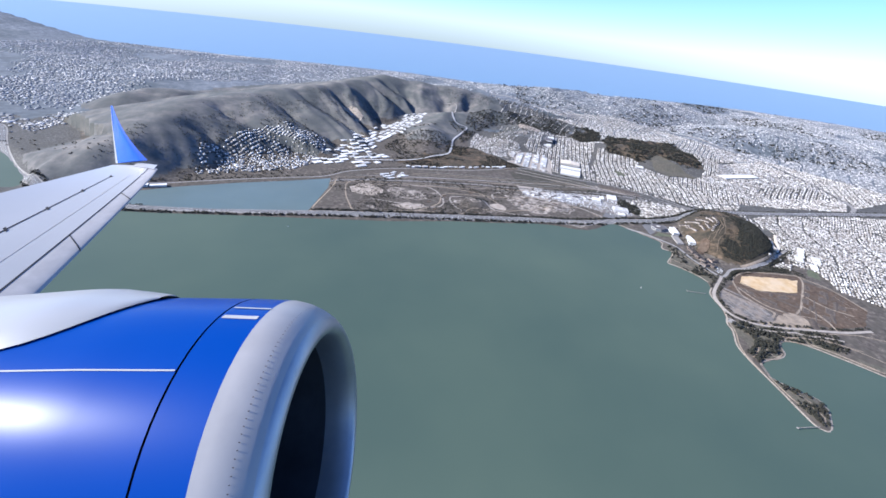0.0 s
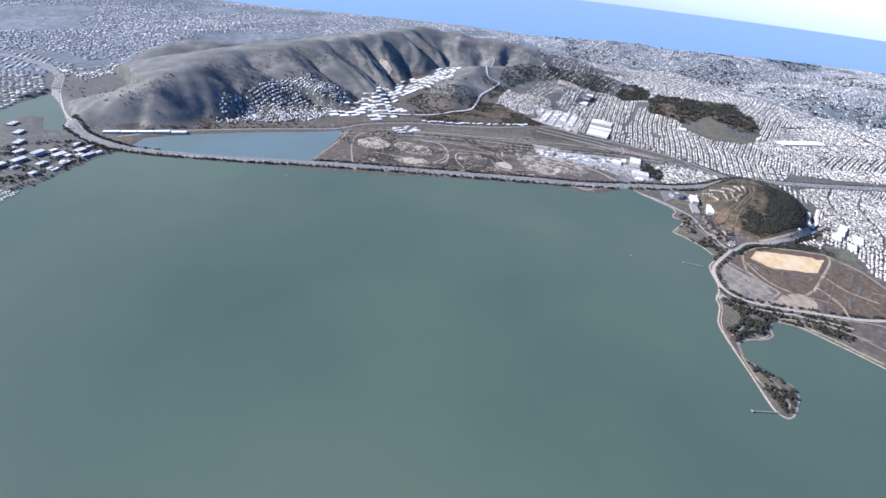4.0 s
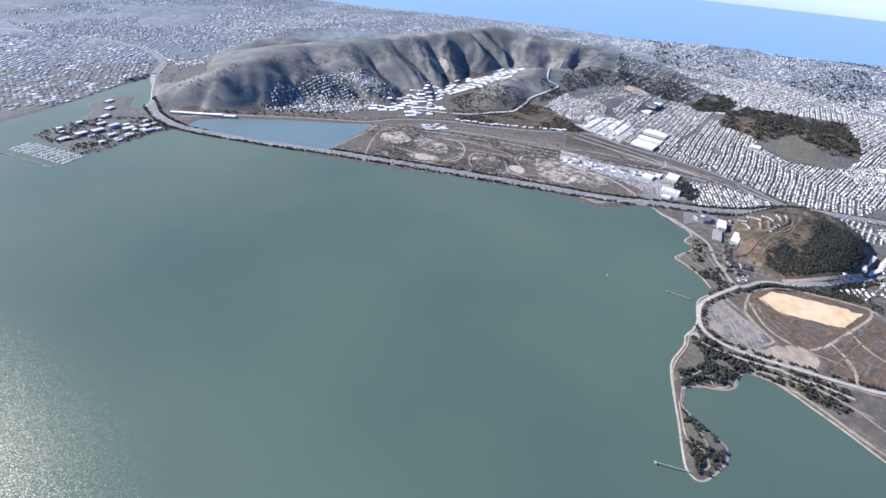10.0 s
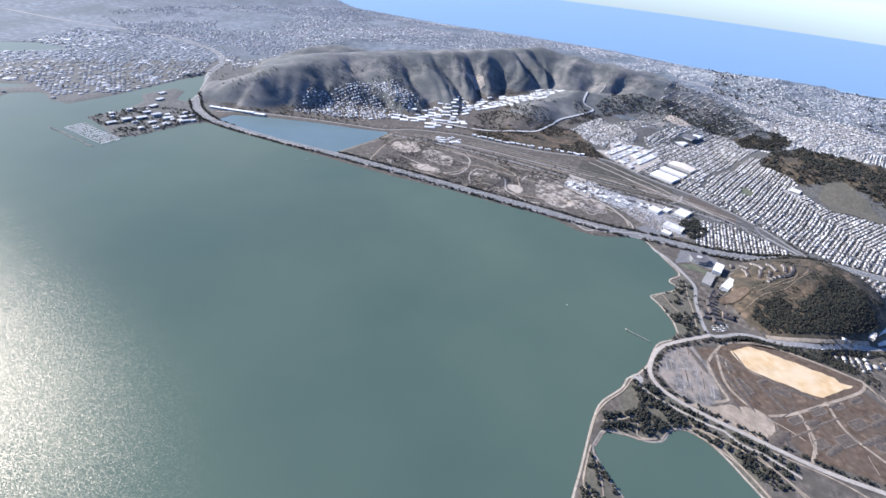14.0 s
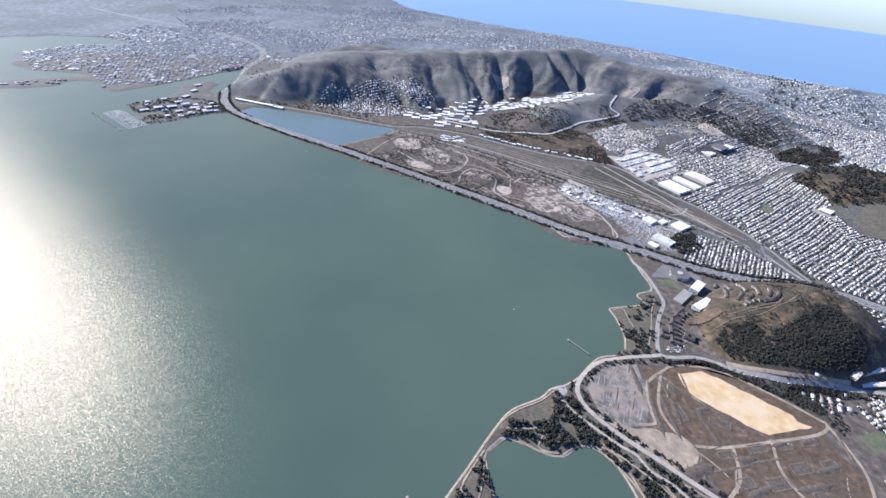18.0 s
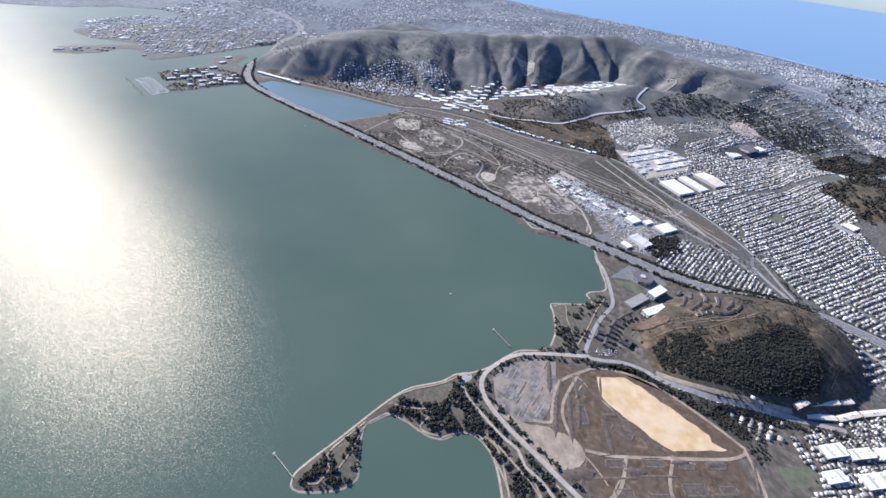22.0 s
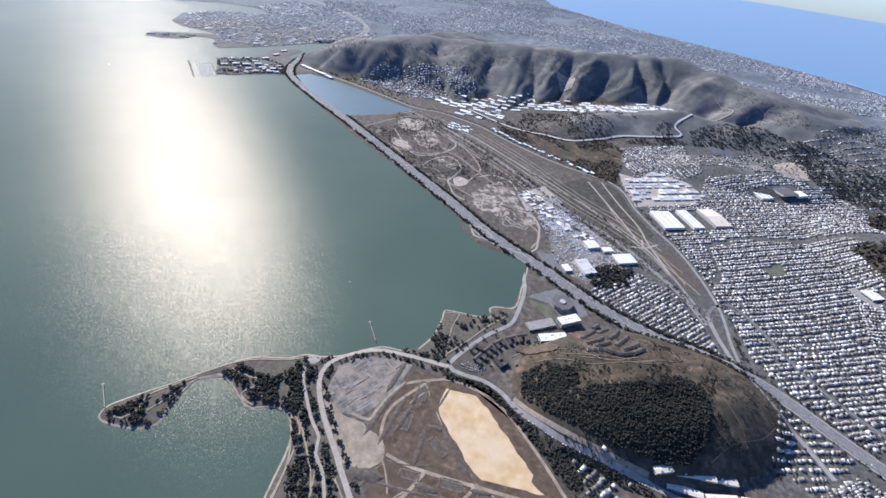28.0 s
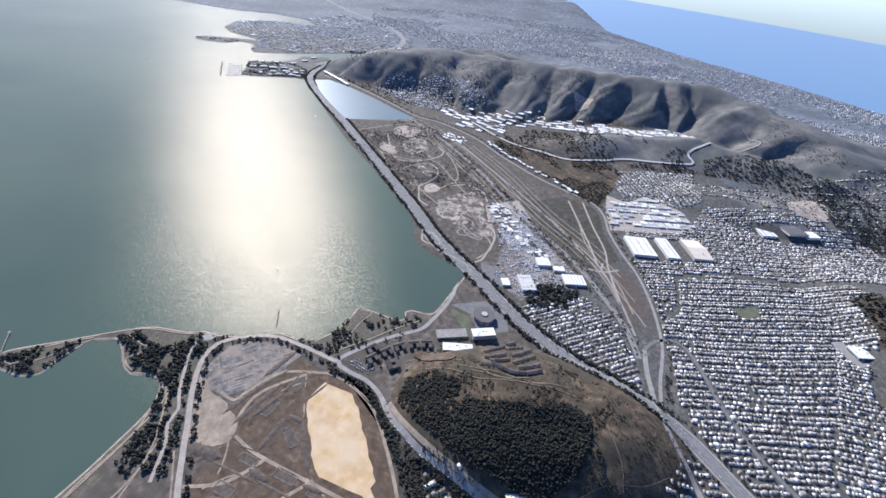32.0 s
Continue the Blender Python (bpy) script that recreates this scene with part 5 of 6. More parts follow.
cx, cy = beside(PARK_LOOP, 60, 44, -2.0, -1.15, (0.0, 0.45))
woods("roadside_trees", np.concatenate([bx, cx]), np.concatenate([by, cy]), 0.7, "dark trees lining the broad pale road", 6, 0.42, 45)
px, py = scatter([(73, 78.6), (80, 78), (86, 74.8), (92, 71.6), (97, 68.4), (101, 66), (104.4, 69.6), (100, 73), (92, 74), (84, 77.1), (77, 79)], 300, 146, lambda x, y: rough_noise(x, y, 5, 148) > -0.3)
woods("roadside_woods", px, py, 0.6, "dark trees on the weedy bank between two roads", 5, 0.5, 147)
px, py = scatter([(60, 97), (70, 101.5), (75.5, 108), (75.2, 101), (69, 88), (66, 81), (60, 82)], 120, 46, lambda x, y: clear(x, y) & (rough_noise(x, y, 5, 48) > 0.0))
woods("park_trees", px, py, 0.75, "dark trees in the small shore park", 7, 0.42, 47)
bx, by = beside(SHORE_ROAD, 200, 48, -2.6, -1.0, (0.45, 1))
woods("roadside_trees", bx, by, 0.75, "dark trees below the hill road", 6, 0.42, 49)
px, py = scatter([(91, 138), (98, 146), (104, 147), (105, 140), (98, 131), (94, 130)], 150, 50)
woods("yard_trees", px, py, 1.2, "dark grove beside the vehicle yard", 7, 0.45, 51)
bx, by = beside(HIGHWAY, 700, 52, 2.3, 3.6, (0.25, 0.8))
cx, cy = beside(HIGHWAY, 700, 53, -3.4, -2.2, (0.25, 0.8))
woods("highway_shrubs", np.concatenate([bx, cx]), np.concatenate([by, cy]), 0.55, "dark shrubs and trees along the highway", 4, 0.5, 54)
px, py = scatter([(-90, 246), (-80, 272), (-50, 296), (-15, 300), (0, 276), (-18, 250), (-40, 241), (-70, 243)], 900, 55, lambda x, y: rough_noise(x, y, 14, 57) > -0.2)
woods("mountain_trees", px, py, 0.75, "dark trees between hillside houses", 3, 0.5, 56)
px, py = scatter([(-10, 245), (30, 238), (60, 243), (84, 268), (110, 284), (110, 300), (60, 300), (20, 262)], 700, 58, lambda x, y: rough_noise(x, y, 12, 59) > 0.05)
woods("valley_scrub", px, py, 0.9, "dark scrub trees on the valley slopes", 3, 0.55, 60)
bx, by = beside(BOULEVARD, 420, 66, 1.2, 2.8)
cx, cy = beside(RAIL, 300, 67, -3.2, 3.2)
woods("boulevard_trees", np.concatenate([bx, cx]), np.concatenate([by, cy]), 0.6, "dark scrubby trees along the boulevard and railway", 3, 0.5, 68)
px, py = scatter([(18, 240), (36, 223), (67, 214.5), (90, 207), (90, 250), (76, 262), (60, 248), (45, 245)], 1300, 69, lambda x, y: rough_noise(x, y, 12, 91) > 0.0)
woods("slope_scrub", px, py, 0.7, "dark scrub on the slope above sheds", 3, 0.6, 70)
sx, sy = np.concatenate([s[0] for s in spots]), np.concatenate([s[1] for s in spots])
rng = np.random.default_rng(61)
pickt = rng.random(len(sx)) < 0.36
tx, ty = sx[pickt] + rng.uniform(-1.3, 1.3, pickt.sum()), sy[pickt] + rng.uniform(-1.3, 1.3, pickt.sum())
woods("street_trees", tx, ty, 0.7, "dark street and garden trees between houses", 1, 0.2, 62)
for poly, nn, sd in (([(104, 59), (112, 77), (104, 77.5), (97, 76), (101, 66)], 260, 63), ([(-20, 172), (40, 176), (66, 182), (40, 196), (0, 212), (-26, 220)], 380, 64), ([(60, 196), (96, 172), (120, 145), (110, 150), (80, 178), (50, 196)], 200, 65)):
    px, py = scatter(poly, nn, sd)
    woods("scrub", px, py, 0.5, "dark low scrub on dry ground", 3, 0.6, sd)

px, py = scatter([(78, 262), (96, 282), (116, 296), (140, 318), (190, 300), (215, 285), (206, 262), (178, 262), (170, 286), (150, 292), (120, 286), (96, 268)], 1500, 151, lambda x, y: rough_noise(x, y, 14, 83) > -0.25)
woods("valley_woods", px, py, 1.0, "dark woods on the slopes above the valley", 3, 0.6, 152)
px, py = scatter([(-120, 262), (-90, 290), (-66, 318), (0, 348), (100, 388), (150, 366), (196, 330), (150, 318), (110, 330), (60, 318), (20, 300), (-20, 300), (-80, 262)], 3200, 153,
                 lambda x, y: rough_noise(x, y, 18, 87) > 0.0)
woods("mountain_brush", px, py, 0.6, "dark brush in the mountain gullies", 1, 0.3, 154, 0.1, "scrub")
px, py = scatter([(250, 360), (330, 515), (440, 470), (600, 385), (760, 260), (800, 100), (420, 60), (340, 160), (330, 300)], 1500, 157, lambda x, y: rough_noise(x, y, 70, 89) > 0.12)
woods("far_woods", px, py, 1.9, "dark distant parks and wooded hills in the city", 3, 0.7, 158)
RAILLAND = [(-36, 192), (-30, 222), (-8, 224), (24, 207), (50, 192), (86, 168), (110, 152), (122, 140), (116, 148), (96, 158), (76, 170), (60, 182), (44, 172), (42, 158), (30, 158), (0, 172)]
px, py = scatter(RAILLAND, 3200, 141, lambda x, y: rough_noise(0.8 * x - 0.5 * y, 2.4 * (0.5 * x + 0.8 * y), 16, 71) > 0.02)
woods("rough_grass_scrub", px, py, 0.45, "dark low scrub in strips over dry railway land", 2, 0.9, 142, 0.05, "scrub")
bx, by = beside(HIGHWAY, 900, 143, 2.2, 3.3, (0.24, 0.62))
cx, cy = beside(HIGHWAY, 700, 155, -3.2, -2.2, (0.24, 0.62))
woods("causeway_trees", np.concatenate([bx, cx]), np.concatenate([by, cy]), 0.85, "dark tree belt along the causeway highway", 4, 0.5, 144)
px, py = scatter([(70, 88), (73, 97), (80, 101), (84, 106), (92, 118), (96, 112), (88, 96), (82, 86), (74, 83)], 130, 145, lambda x, y: rough_noise(x, y, 2.5, 77) > 0.1)
woods("garden_trees", px, py, 0.6, "dark garden trees between apartments and offices", 4, 0.5, 146)

px, py = scatter([(-119, 226), (-128, 219), (-141, 202), (-148, 199), (-160, 211), (-174, 223), (-163, 236), (-148, 245), (-130, 240)], 420, 147, lambda x, y: rough_noise(x, y, 6, 79) > -0.1)
woods("point_trees", px, py, 0.9, "dark trees between offices on the point", 4, 0.5, 148)
px, py = scatter([(-300, 310), (-226, 256), (-160, 290), (-142, 300), (-120, 262), (-100, 250), (-118, 290), (-150, 380), (-280, 420)], 330, 149)
woods("far_trees", px, py, 0.9, "dark trees between distant warehouses", 3, 0.6, 150)


def vehicles(name, x, y, turn, label, seed=0, scale=1.0):
    """Cars as bodies with cabins, in one mesh."""
    rng = np.random.default_rng(seed)
    n = len(x)
    z = lie(x, y) + 0.075
    L = rng.uniform(0.24, 0.32, n) * scale
    ones = np.ones(n)
    long = np.where(rng.random(n) < 0.08, 2.4, 1.0)
    ob = boxes(name, np.concatenate([x, x]), np.concatenate([y, y]), np.concatenate([z, z + 0.05 * scale]), np.concatenate([turn, turn]), np.concatenate([L * long, L * 0.55 * long]),
               np.concatenate([ones * 0.105, ones * 0.09]) * scale, np.concatenate([ones * 0.05, (0.035 * ones + 0.06 * (long > 2))]) * scale, [M_VEHICLE, M_VEHICLE])
    return tagged(ob, label, "cars", kind="stuff")


c = smooth_line(HIGHWAY, 0.5)
t = np.gradient(c, axis=0)
t /= np.linalg.norm(t, axis=1)[:, None]
rng = np.random.default_rng(71)
i = rng.integers(int(len(c) * 0.2), int(len(c) * 0.85), 260)
o = rng.choice([-1.15, -0.72, -0.3, 0.3, 0.72, 1.15], 260)
vehicles("highway_cars", c[i, 0] - t[i, 1] * o, c[i, 1] + t[i, 0] * o, np.arctan2(t[i, 1], t[i, 0]), "small cars spaced along the highway", 72)
c = smooth_line(SHORE_ROAD, 0.5)
t = np.gradient(c, axis=0)
t /= np.linalg.norm(t, axis=1)[:, None]
i = rng.integers(int(len(c) * 0.5), len(c), 60)
vehicles("roadside_cars", c[i, 0] + t[i, 1] * 0.6, c[i, 1] - t[i, 0] * 0.6, np.arctan2(t[i, 1], t[i, 0]), "cars parked along the hill road", 73)
gu, gv = np.meshgrid(np.arange(70.4, 76.2, 0.27), np.array([81.6, 82.3, 83.0, 83.6]))
k = np.random.default_rng(7).random(gu.size) < 0.62
vehicles("parked_cars", gu.ravel()[k], gv.ravel()[k] + 0.12 * (gu.ravel()[k] - 73), np.full(k.sum(), 1.75), "cars parked in rows beside the apartments", 75)
a = radians(-38)
gu, gv = np.meshgrid(np.arange(-14, 40, 0.24), np.arange(-30, 22, 0.85))
vx, vy = (72 + gu * math.cos(a) - gv * math.sin(a)).ravel(), (160 + gu * math.sin(a) + gv * math.cos(a)).ravel()
full = np.where(inside(vx, vy, [(67, 160), (73, 171.4), (83, 163), (78.6, 152.2)]), 0.75, 0.22 + 0.3 * (rough_noise(vx, vy, 5, 5) > 0.1))
k = inside(vx, vy, [(62.5, 186), (72.8, 177), (86, 164), (99, 156), (104, 151), (98, 138), (91, 131.4), (80, 135), (76, 147), (67, 160), (62, 163), (56, 172)]) & (rng.random(vx.shape) < full)
vehicles("yard_vehicles", vx[k], vy[k], np.full(k.sum(), a + 1.57), "parked vans and buses in rows", 74, 1.7)


# ---- things with parts ----
def part(name, me, mat, parent, label="", m=None):
    """Links a mesh as one part under a thing or under a part."""
    if not me.materials:
        me.materials.append(mat)
    ob = new(name, me)
    ob.parent = parent
    if m is not None:
        ob.matrix_basis = m
    return tagged(ob, label)


def empty(name, m, label, category, group=""):
    ob = new(name)
    ob.matrix_basis = m
    ob.empty_display_size = 0.5
    return tagged(ob, label, category, group)


SHARED = {}


def block(w, d, h, mat, bevel=0.0):
    """A box mesh standing on its base, shared between alike pieces."""
    key = (round(w, 2), round(d, 2), round(h, 2), mat.name)
    if key not in SHARED:
        bm = bmesh.new()
        bmesh.ops.create_cube(bm, size=1, matrix=Matrix.Translation((0, 0, h / 2)) @ Matrix.Diagonal((w, d, h, 1)))
        if bevel:
            bmesh.ops.bevel(bm, geom=bm.edges[:], offset=bevel, segments=1, affect="EDGES")
        me = bpy.data.meshes.new("block")
        bm.to_mesh(me)
        bm.free()
        me.materials.append(mat)
        SHARED[key] = me
    return SHARED[key]


def building(name, x, y, turn, w, d, h, label, category, walls=None, roof=None, bands=0, units=2, gable=0.0, group="", seed=0, storeys_mat=None, skylights=0):
    """A block with walls, an overhanging roof slab or low gable, window bands and roof units."""
    rng = random.Random(seed)
    z = float(np.min(lie(np.array([x, x + w / 3, x - w / 3]), np.array([y, y + d / 3, y - d / 3]))))
    walls, roof = walls or M_SHED, roof or M_WHITE
    e = empty(name, pose(x, y, z - 0.1, 0, 0, turn), label, category, group)
    part("body", block(w, d, h + 0.1, walls), walls, e)
    if gable:
        key = ("gable", round(w, 2), round(d, 2), gable, roof.name)
        if key not in SHARED:
            bm = bmesh.new()
            p = [(-w / 2 - .05, -d / 2 - .06, 0), (w / 2 + .05, -d / 2 - .06, 0), (w / 2 + .05, d / 2 + .06, 0), (-w / 2 - .05, d / 2 + .06, 0), (-w / 2 - .05, 0, gable), (w / 2 + .05, 0, gable)]
            vs = [bm.verts.new(q) for q in p]
            for f in ((0, 1, 5, 4), (2, 3, 4, 5), (0, 4, 3), (1, 2, 5), (3, 2, 1, 0)):
                bm.faces.new([vs[k] for k in f])
            me = bpy.data.meshes.new("gable")
            bm.to_mesh(me)
            bm.free()
            me.materials.append(roof)
            SHARED[key] = me
        r = part("roof", SHARED[key], roof, e, "", pose(0, 0, h + 0.1))
    else:
        r = part("roof", block(w + 0.08, d + 0.08, 0.08, roof), roof, e, "", pose(0, 0, h + 0.1))
    for k in range(bands):
        zz = 0.22 + k * (h - 0.1) / max(1, bands)
        for s in (-1, 1):
            part("window_band", block(w * 0.94, 0.02, (h / max(1, bands)) * 0.42, M_GLASSWALL), M_GLASSWALL, e, "dark window band", pose(0, s * (d / 2 + 0.005), zz))
        for s in (-1, 1):
            part("window_band", block(0.02, d * 0.9, (h / max(1, bands)) * 0.42, M_GLASSWALL), M_GLASSWALL, e, "dark window band", pose(s * (w / 2 + 0.005), 0, zz))
    for k in range(units):
        part("roof_unit", block(rng.choice((0.25, 0.4)), 0.25, 0.14, M_SHED), M_SHED, e, "grey roof plant unit",
             pose(rng.uniform(-0.38, 0.38) * w, rng.uniform(-0.3, 0.3) * d, h + 0.18 + (gable * 0.7 if gable else 0)))
    for k in range(skylights):
        part("skylight", block(w * 0.9 / skylights * 0.3, d * 0.86, 0.03, M_SHED), M_SHED, e, "grey rooflight strip", pose((k + 0.5) / skylights * w * 0.94 - w * 0.47, 0, h + 0.18))
    return e


M_CREAM = material("cream_roofing", [(0.3, (0.62, 0.53, 0.42)), (0.7, (0.74, 0.65, 0.53))], 0.4, rough=0.6)
# three large white-roofed halls
building("exhibition_hall", 112.9, 188.3, 35.5, 8.6, 11.6, 1.0, "large flat white-roofed hall with pale walls", "hall", units=5, group="large white halls", seed=1, skylights=3)
building("exhibition_hall", 121.4, 194.8, 36, 4.6, 12.6, 1.0, "long white-roofed hall with a slate-grey centre strip", "hall", units=3, group="large white halls", seed=2, skylights=2)
building("arched_hall", 130.5, 202.2, 36, 7.2, 12.4, 1.1, "broad cream barrel-roofed hall", "hall", units=2, gable=0.7, group="large white halls", seed=3, roof=M_CREAM)
building("warehouse", 152.4, 241.2, 38, 6.4, 6.4, 0.9, "white-roofed warehouse with grey walls", "warehouse", units=3, seed=4, skylights=2)
building("warehouse", 161.3, 249, 40, 9, 8, 0.8, "dark-roofed warehouse with grey walls", "warehouse", roof=M_DARKROOF, units=4, seed=5)
building("warehouse", 168.2, 251, 42, 5.6, 4.6, 1.0, "bright white-roofed warehouse among house rows", "warehouse", units=1, seed=6)
building("school", 179.7, 179.8, 38, 5, 4.4, 0.8, "white flat-roofed school building", "school", units=3, seed=7, bands=1)
building("superstore", 241, 138, -17, 34, 6.5, 1.0, "very long white-roofed market building", "warehouse", units=6, seed=8)
# offices and apartments by the shore road
building("office_block", 88.3, 101.6, 36, 7.6, 2.4, 1.6, "white office block with dark window bands", "office", walls=M_WHITE, bands=4, units=6, group="shore offices", seed=11)
building("office_block", 90.6, 110.6, 46, 6.2, 2.6, 1.5, "white office block with a flat pale roof", "office", walls=M_WHITE, bands=4, units=4, group="shore offices", seed=12)
building("parking_deck", 84.0, 105.4, 45, 8.2, 2.8, 0.55, "low pale concrete parking deck", "car park", walls=M_ROAD, roof=M_ROAD, units=0, seed=13)
oct_ = empty("octagonal_office", pose(87.3, 116.7, float(lie(87.3, 116.7)) - 0.05, 0, 0, 12), "eight-sided office with a dark grey roof", "office", "shore offices")
for nm, rad, zz, hh, mat in (("body", 3.1, 0, 1.3, M_SHED), ("window_band", 3.14, 0.25, 0.25, M_GLASSWALL), ("window_band", 3.14, 0.75, 0.25, M_GLASSWALL), ("roof", 3.2, 1.3, 0.12, M_DARKROOF), ("roof_unit", 0.9, 1.42, 0.25, M_SHED)):
    bm = bmesh.new()
    bmesh.ops.create_cone(bm, cap_ends=True, segments=8, radius1=rad, radius2=rad, depth=hh, matrix=Matrix.Translation((0, 0, zz + hh / 2)))
    me = bpy.data.meshes.new(nm)
    bm.to_mesh(me)
    bm.free()
    part(nm, me, mat, oct_)
M_TILEROOF = material("tiled_roofs", [(0.3, (0.05, 0.043, 0.04)), (0.7, (0.10, 0.085, 0.076))], 1.2, per="object", amount=0.5)
M_TOWNWALL = material("taupe_walls", [(0.3, (0.22, 0.19, 0.165)), (0.7, (0.36, 0.32, 0.285))], 0.8, per="object", amount=0.5)
M_BRICKWALL = material("warm_walls", [(0.3, (0.25, 0.185, 0.145)), (0.7, (0.42, 0.34, 0.28))], 0.8, per="object", amount=0.5)
for i, (x, y, tn, court) in enumerate(((73.3, 86.0, 74, 0), (74.6, 89.8, 72, 0), (76.0, 93.2, 62, 0), (78.4, 96.3, 48, 0), (71.2, 88.2, 76, 0), (78.4, 86.9, 150, 1), (80.8, 98.6, 40, 0))):
    e = building("apartment_block", x, y, tn, 2.7, 1.0, 0.72, "tan apartment block with dark brown roofs round a court", "apartments", walls=M_BRICKWALL, roof=M_TILEROOF, gable=0.24, bands=2, units=0,
                 group="shore apartments", seed=20 + i)
    for sx in (-0.92, 0.92):
        part("wing", block(0.84, 1.3, 0.74, M_BRICKWALL), M_BRICKWALL, e, "tan apartment wing", pose(sx, -1.1, 0))
        part("wing_roof", block(0.92, 1.36, 0.1, M_TILEROOF), M_TILEROOF, e, "dark brown wing roof", pose(sx, -1.1, 0.74))
    if court:
        part("wing", block(2.7, 0.8, 0.74, M_BRICKWALL), M_BRICKWALL, e, "tan apartment wing", pose(0, -2.0, 0))
        part("wing_roof", block(2.76, 0.88, 0.1, M_TILEROOF), M_TILEROOF, e, "dark brown wing roof", pose(0, -2.0, 0.745))
arcs = ([(97.4, 97.9), (99.8, 98.6), (102.6, 98.6), (104.8, 99.2), (107.2, 101), (109.6, 103.9)], [(95.3, 103.4), (97.1, 106.6), (97.9, 109.4)], [(96.7, 100.8), (98.7, 102.9), (100.2, 105.2)],
        [(98.6, 99.9), (100.4, 101.4), (101.8, 103.2)], [(97.6, 112.6), (98.9, 114.8)], [(99.0, 108.2), (100.2, 111), (101.4, 113.8)], [(101.6, 105.6), (102.9, 109), (103.6, 112.8)], [(103.2, 102.6), (104.6, 105.6), (105.8, 109.4)],
        [(104.9, 101.3), (106.8, 103.5), (108.4, 106.6)])
for r, line in enumerate(arcs):
    c = smooth_line(line, 1.2)
    for i in range(len(c) - 1):
        tn = math.degrees(math.atan2(c[i + 1][1] - c[i][1], c[i + 1][0] - c[i][0]))
        building("townhouse", c[i][0], c[i][1], tn, 1.22, 0.95, 0.5, "brown townhouse with a dark pitched roof", "townhouse", walls=M_TOWNWALL, roof=M_TILEROOF, gable=0.2, units=0,
                 group="curved townhouse rows", seed=40 + i + 20 * r)
for i, (x, y, tn, w) in enumerate(((117.2, 78, 35, 4), (123.6, 80.6, 20, 8.5), (129.6, 83, 20, 5), (122.2, 77.2, 10, 7), (129.2, 79.2, 26, 6.6), (137.2, 82.4, 20, 9))):
    building("terrace_block", x, y, tn, w, 1.4, 0.55, "long cream hillside apartment terrace", "apartments", walls=M_CREAM, roof=M_CREAM, bands=2, units=3, gable=0.14, group="cream terraces", seed=60 + i)
for i, (x, y, tn, w, d) in enumerate(((120.8, 68.4, 22, 5.8, 2.8), (126.6, 69.2, 20, 6, 2.2), (133, 71, 20, 5, 2.4), (118, 62, 22, 4.5, 2.4), (127, 63.5, 20, 7, 3))):
    building("warehouse", x, y, tn, w, d, 0.8, "pale flat-roofed warehouse below the hill", "warehouse", units=2, group="pale sheds", seed=70 + i, skylights=2)
# yard sheds
building("striped_shed", 101, 150.8, 38, 7, 4.8, 0.8, "cream shed with ribbed roof bays", "shed", units=0, seed=80, skylights=6)
building("depot", 89.2, 152.6, 40, 4.6, 4.2, 0.9, "white square depot building in a yard", "shed", units=2, seed=81)
building("depot", 94.8, 153, 38, 3.6, 2.2, 0.7, "small white depot shed in a yard", "shed", units=1, seed=82)
building("plant_hall", 89.9, 138.4, -48, 7.2, 4.4, 1.0, "long grey-roofed plant hall near ramps", "shed", roof=M_SHED, units=3, seed=83, skylights=3)
building("plant_hall", 84.6, 134.4, -48, 3.2, 2.4, 0.7, "small white plant shed near ramps", "shed", units=1, seed=84)
rng = random.Random(9)
for i in range(110):
    a, b = rng.uniform(0, 1), rng.uniform(0, 1)
    x, y = 54 + a * 30 + b * 6, 177 - a * 22 + b * 5 - 4
    if inside(np.array([x]), np.array([y]), [(52, 174), (57, 180), (72, 172), (86, 163), (92, 158), (88, 152), (78, 158), (66, 164)])[0]:
        building("yard_shed", x, y, -36 + 90 * (i % 2), rng.uniform(1.0, 2.8), rng.uniform(0.6, 1.3), rng.uniform(0.25, 0.45), "small grey shed in the works yard", "shed", roof=rng.choice((M_WHITE, M_SHED, M_FLATROOF, M_TILEROOF, M_FLATROOF)), units=0,
                 group="yard sheds", seed=90 + i)
for i in range(26):
    x, y = rng.uniform(-1, 13), rng.uniform(217.5, 226)
    building("cabin", x, y, -24, rng.uniform(1.2, 2.2), 0.8, 0.4, "small white works cabin by the railway", "cabin", units=0, gable=0.12, group="works cabins", seed=120 + i)
c = smooth_line([(22, 231), (33, 226), (44, 222.6), (54, 218.8), (64, 217), (78, 212)], 2.0)
for i, (x, y) in enumerate(c):
    if rng.random() < 0.8:
        building("long_shed", x + rng.uniform(-0.5, 0.5), y + rng.uniform(-0.8, 0.8), -22 + rng.uniform(-5, 5), rng.uniform(1.2, 2.4), rng.uniform(0.8, 1.5), rng.uniform(0.4, 0.7), "low pale-roofed shed beside the boulevard", "shed",
                 roof=rng.choice((M_WHITE, M_WHITE, M_FLATROOF)), units=0, group="boulevard sheds", seed=150 + i)
